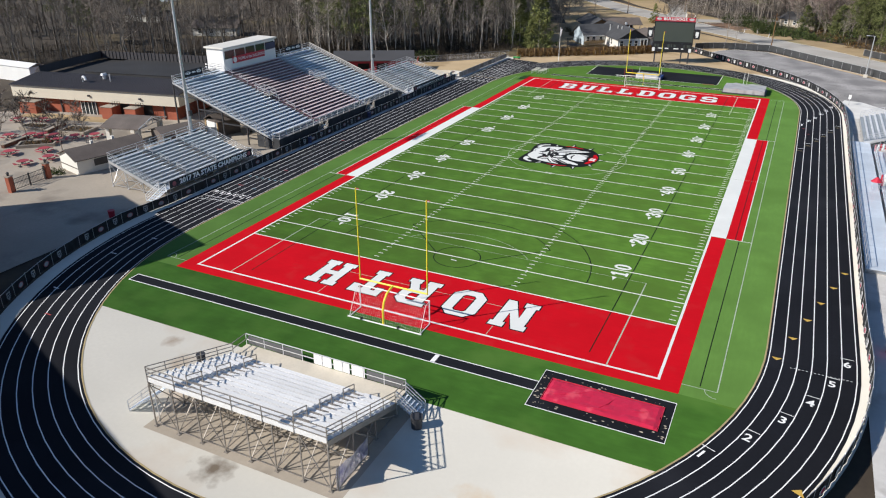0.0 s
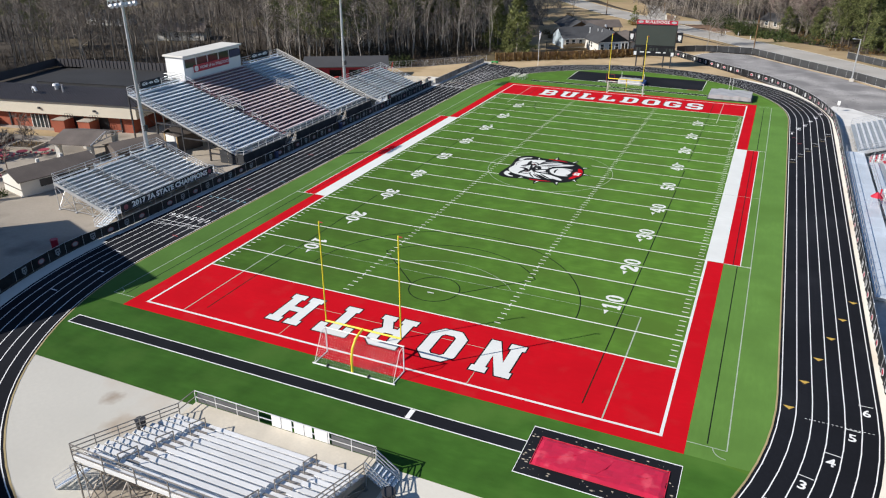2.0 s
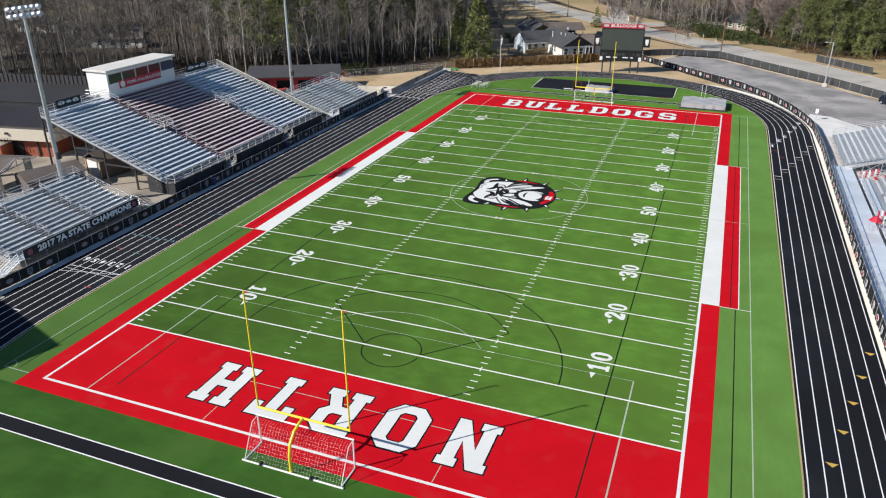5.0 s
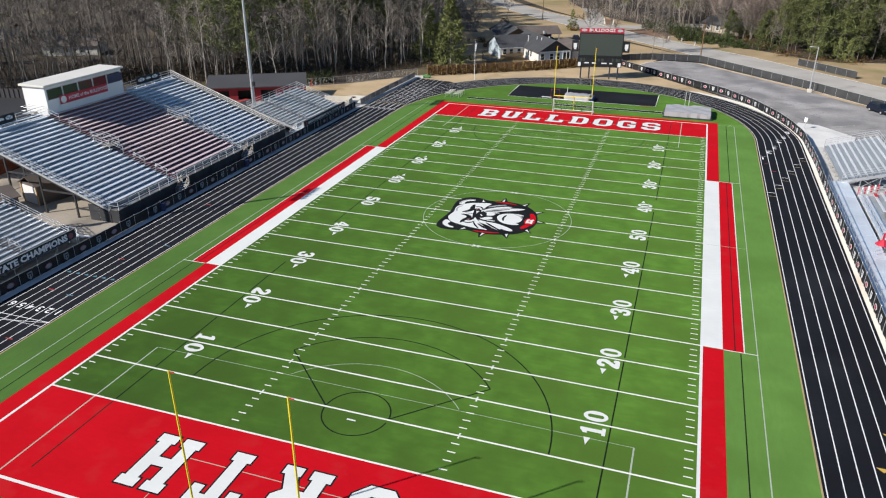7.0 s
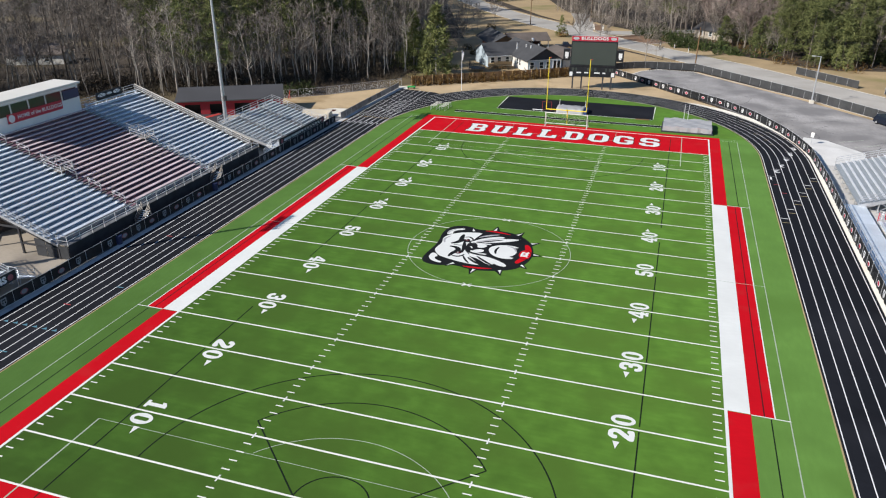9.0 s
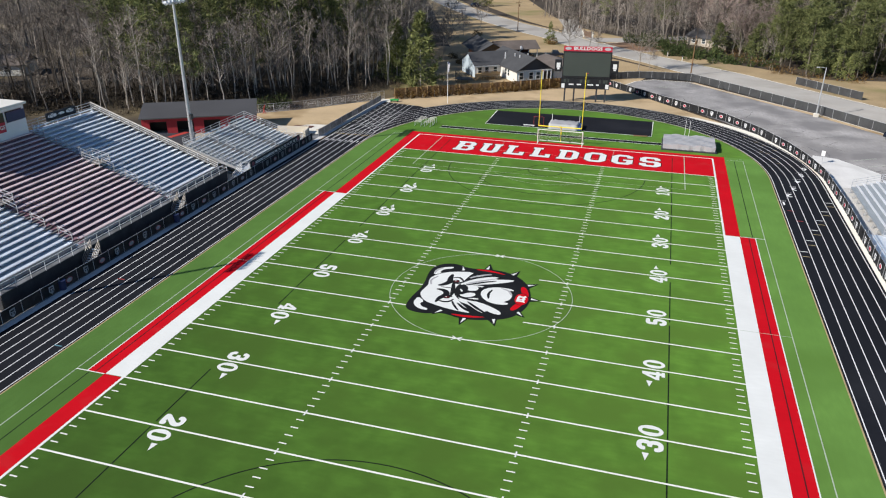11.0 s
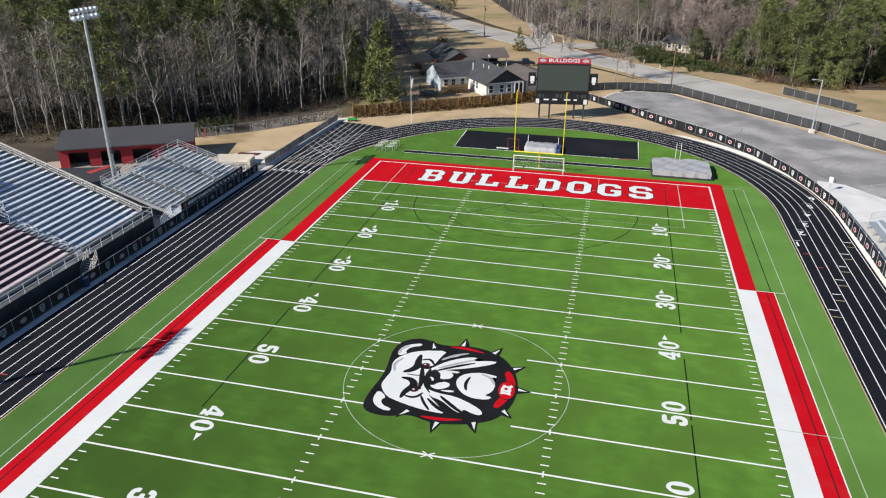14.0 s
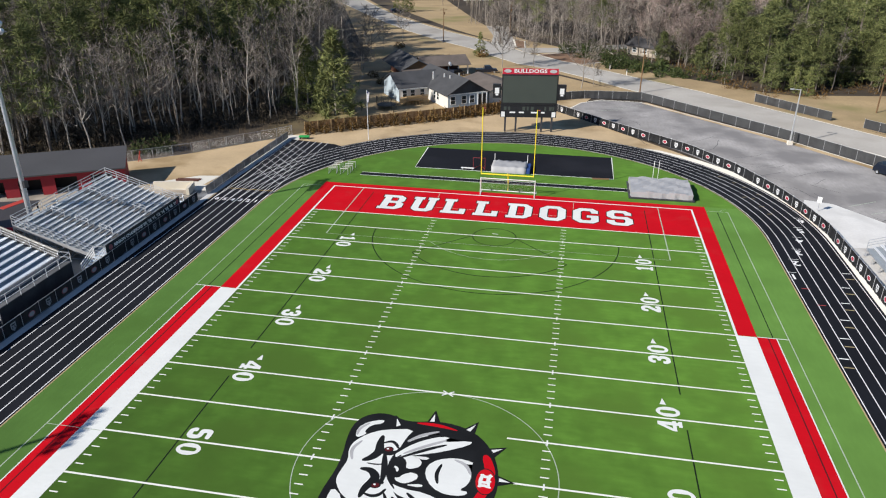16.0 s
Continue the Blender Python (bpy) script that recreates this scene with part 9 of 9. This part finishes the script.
# pines and bare trees across the road
EAST = [(8, 186), (24, 170), (37, 154), (44.5, 137), (52, 131), (60, 131), (67, 139), (84, 138), (104, 124), (160, 70), (230, 120), (190, 230), (110, 300), (40, 300), (26, 240)]
EAST_FRONT = [(24, 170), (37, 154), (44.5, 137), (52, 131), (60, 131), (67, 139), (84, 138), (104, 124), (150, 80), (160, 90), (112, 134), (90, 150), (66, 152), (50, 150), (44, 164), (34, 180)]
pe = [tuple(p) for p in scatter(EAST_FRONT, 3.7, 0.9)]
rng.shuffle(pe)
pe = [tuple(p) for p in pe]
green_side, bare_side = [p for p in pe if p[0] > 43], [p for p in pe if p[0] <= 43]
half = int(len(green_side) * 0.62)
for k, arr in enumerate(ROADSIDE):
    planted(tree_thing(arr, "tall green pine beside the road", M_BARK_DARK, M_PINE, "pines"), green_side[k:half:3], 0.6, 1.15)
for k, arr in enumerate(CEDARS):
    planted(tree_thing(arr, "dense olive evergreen beside the road", M_BARK_DARK, M_CEDAR, "evergreens"), green_side[half + k::3], 0.5, 1.05)
planted(tree_thing(FOREST[1], "leafless grey tree among the roadside pines", M_BARK_MID, M_TWIG, "bare trees"), green_side[half + 2::9], 0.6, 0.9)
for k, arr in enumerate(FOREST[3:] + [ROADSIDE[2]]):
    planted(tree_thing(arr, "leafless grey tree beside the road" if k < 2 else "young pine among leafless trees", M_BARK_MID, M_TWIG if k < 2 else M_PINE, "bare trees" if k < 2 else "pines"), bare_side[k::3][:14 if k < 2 else 7], 0.5, 0.85)
planted(tree_thing(bare_tree(15, 7.6, 0.12, 64, 14, 0.035), "broad round-crowned leafless tree with reddish twigs", M_BARK_MID, M_TWIG_PINK, "broad bare trees"), [(42.5, 166), (36, 160), (50, 163), (30, 172), (24, 186), (14, 196), (56, 172), (38, 178)], 0.8, 1.2)
rest = [p for p in scatter(EAST, 5.0) if not inside(p, EAST_FRONT)]
pr_ = {p for p in rest if rng.random() < (0.75 if p[0] > 56 else 0.25)}
joined("far_pines", "tall green pines across the road", "woods", PINES, list(pr_), [M_BARK_DARK, M_PINE], 0.8, 1.25)
joined("far_woods", "leafless woods across the road", "woods", FOREST[:3], [p for p in rest if p not in pr_], [M_BARK_DARK, M_TWIG], 0.7, 1.05)
NORTH_WOODS = [(-120, 345), (-60, 310), (-31, 232), (-16, 209), (-5, 194), (6, 182), (17, 174), (22, 200), (26, 300), (50, 320), (50, 400), (-130, 400)]
nw = scatter(NORTH_WOODS, 7.8, 0.85)
nset = {p for p in nw if rng.random() < 0.35}
joined("far_pines", "tall dark pines beyond the road", "woods", PINES, list(nset), [M_BARK_DARK, M_PINE], 0.8, 1.1)
joined("far_woods", "leafless woods beyond the road", "woods", FOREST[:3], [p for p in nw if p not in nset], [M_BARK_DARK, M_TWIG], 0.7, 1.1)
joined("roadside_thicket", "dense dark green thicket beyond the road", "thicket", THICKET, scatter([(2, 180), (12, 163), (22, 150.5), (30, 147), (42, 140.5), (45, 142), (36, 154), (24, 164), (10, 188)], 2.6, 0.72), [M_BARK, M_BUSH], 0.4, 1.05)
joined("wood_thicket", "dark evergreen thicket inside the bare woods", "thicket", THICKET, scatter([(-108, 43), (-84, 56), (-75, 61), (-66, 67), (-60, 76), (-50, 88), (-54, 97), (-68, 82), (-92, 68), (-114, 54)], 3.0, 0.6), [M_BARK, M_BRUSH], 0.6, 1.2)
joined("roadside_bushes", "low green and brown bushes along the road", "bushes", BUSHES, scatter([(22, 168), (35, 152), (42.5, 135), (50, 129), (60, 128), (67, 136), (84, 135), (104, 121), (106, 126), (84, 141), (66, 143), (54, 136), (48, 140), (40, 158), (28, 174)], 2.4, 0.7), [M_BARK, M_SHRUB], 0.6, 1.2)

RIM = [(-34, 236), (-19, 212), (-6, 196), (5, 184), (14, 175), (22, 184), (4, 204), (-16, 236), (-28, 256)]
joined("far_woods", "leafless trees along the far verge", "woods", FOREST, scatter(RIM, 4.6, 0.9), [M_BARK_MID, M_TWIG], 0.55, 0.95)
joined("undergrowth", "brown undergrowth along the far verge", "undergrowth", BRUSH, scatter(RIM, 2.9, 0.85), [M_BRUSH, M_TWIG], 0.5, 0.9)

# single trees round the houses and the yard
planted(tree_thing(cone_tree(12.5, 3.9, 150, 26), "tall olive evergreen by the timber fence", M_BARK, M_CEDAR, "evergreens"), [(-37.2, 94.5), (-44.5, 99.0)], 1.1, 1.25)
planted(tree_thing(CEDARS[1], "small evergreen at the lawn's edge", M_BARK, M_CEDAR, "evergreens"), [(-18.6, 167.0), (-64, 268), (-67.5, 269), (-61.5, 266)], 0.75, 0.95)
planted(tree_thing(OPEN[0], "spreading leafless tree by the road", M_BARK_MID, M_TWIG, "bare trees"), [(-6.5, 166), (-46, 188.5), (-49, 163), (-20, 208), (20, 176), (9.5, 129.5)], 0.7, 1.1)
planted(tree_thing(bare_tree(13, 5.0, 0.2, 40, 12, 0.04), "tall leafless tree behind the scoreboard", M_BARK_MID, M_TWIG, "bare trees"), [(-10.7, 151.5)], 0.98, 1.02)
planted(tree_thing(OPEN[1], "spreading leafless tree by the house", M_BARK_MID, M_TWIG, "bare trees"), [(-45, 140), (-42, 128), (-2.9, 153.4), (-48, 172), (8, 178), (12, 132)], 0.6, 0.95)
planted(tree_thing(bare_tree(4.6, 2.2, 0.3, 12, 5, 0.05), "small leafless yard tree among red tables", M_BARK_DARK, M_TWIG_DARK, "yard trees"), [(-88.3, -23.4), (-91.2, -24.8), (-81.7, -23.5), (-81.6, -30.1), (-82.0, -32.5), (-86.4, -34.8), (-73.3, -33.2), (-74.5, -27.4), (-95.0, -31.0), (-99.0, -27.0), (-97.0, -35.0), (-101.5, -23.0), (-91.0, -37.0)], 1.0, 1.5)
planted(shrub_thing("dry brown planter shrub", M_SHRUB, bush(1.2, 0.9, 160, 0.16), "planter shrubs"), [(-82.6, -24.0), (-80.4, -22.8), (-81.4, -32.8), (-79.6, -31.4), (-90.5, -25.2), (-89.0, -24.8)], 0.8, 1.15)


hedge = [(-37.4 + 2.18 * i, 80.3 + 1.46 * i) for i in range(11)] + [(-13.4 + 2.0 * i, 96.6 + 1.55 * i) for i in range(5)]
planted(shrub_thing("rusty brown shrub in front of the timber fence", M_SHRUB, bush(0.95, 2.2, 300, 0.17), "fence shrubs"), hedge, 1.0, 1.2)
planted(shrub_thing("dark green bush by the chain-link fence", M_BUSH, bush(1.6, 2.4, 320, 0.2), "green bushes"), [(-58.2, 65.4), (-60.2, 64.2), (-57.2, 66.4), (17, 155.5), (24.6, 154.3), (28.3, 146.5), (20.5, 157)], 0.8, 1.3)
planted(shrub_thing("low dark green bush beside the gate", M_BUSH, bush(0.9, 1.1, 260, 0.12), "green bushes"), [(-65.6, -41.2), (-64.4, -40.7)], 0.85, 1.0)
planted(shrub_thing("brown bush behind the house", M_SHRUB, bush(1.5, 1.6, 220, 0.2), "brown bushes"), [(-36, 125), (-31, 121), (-40, 132), (0, 121), (-2, 118), (-26, 160), (-18, 166), (-44, 176)], 0.7, 1.2)
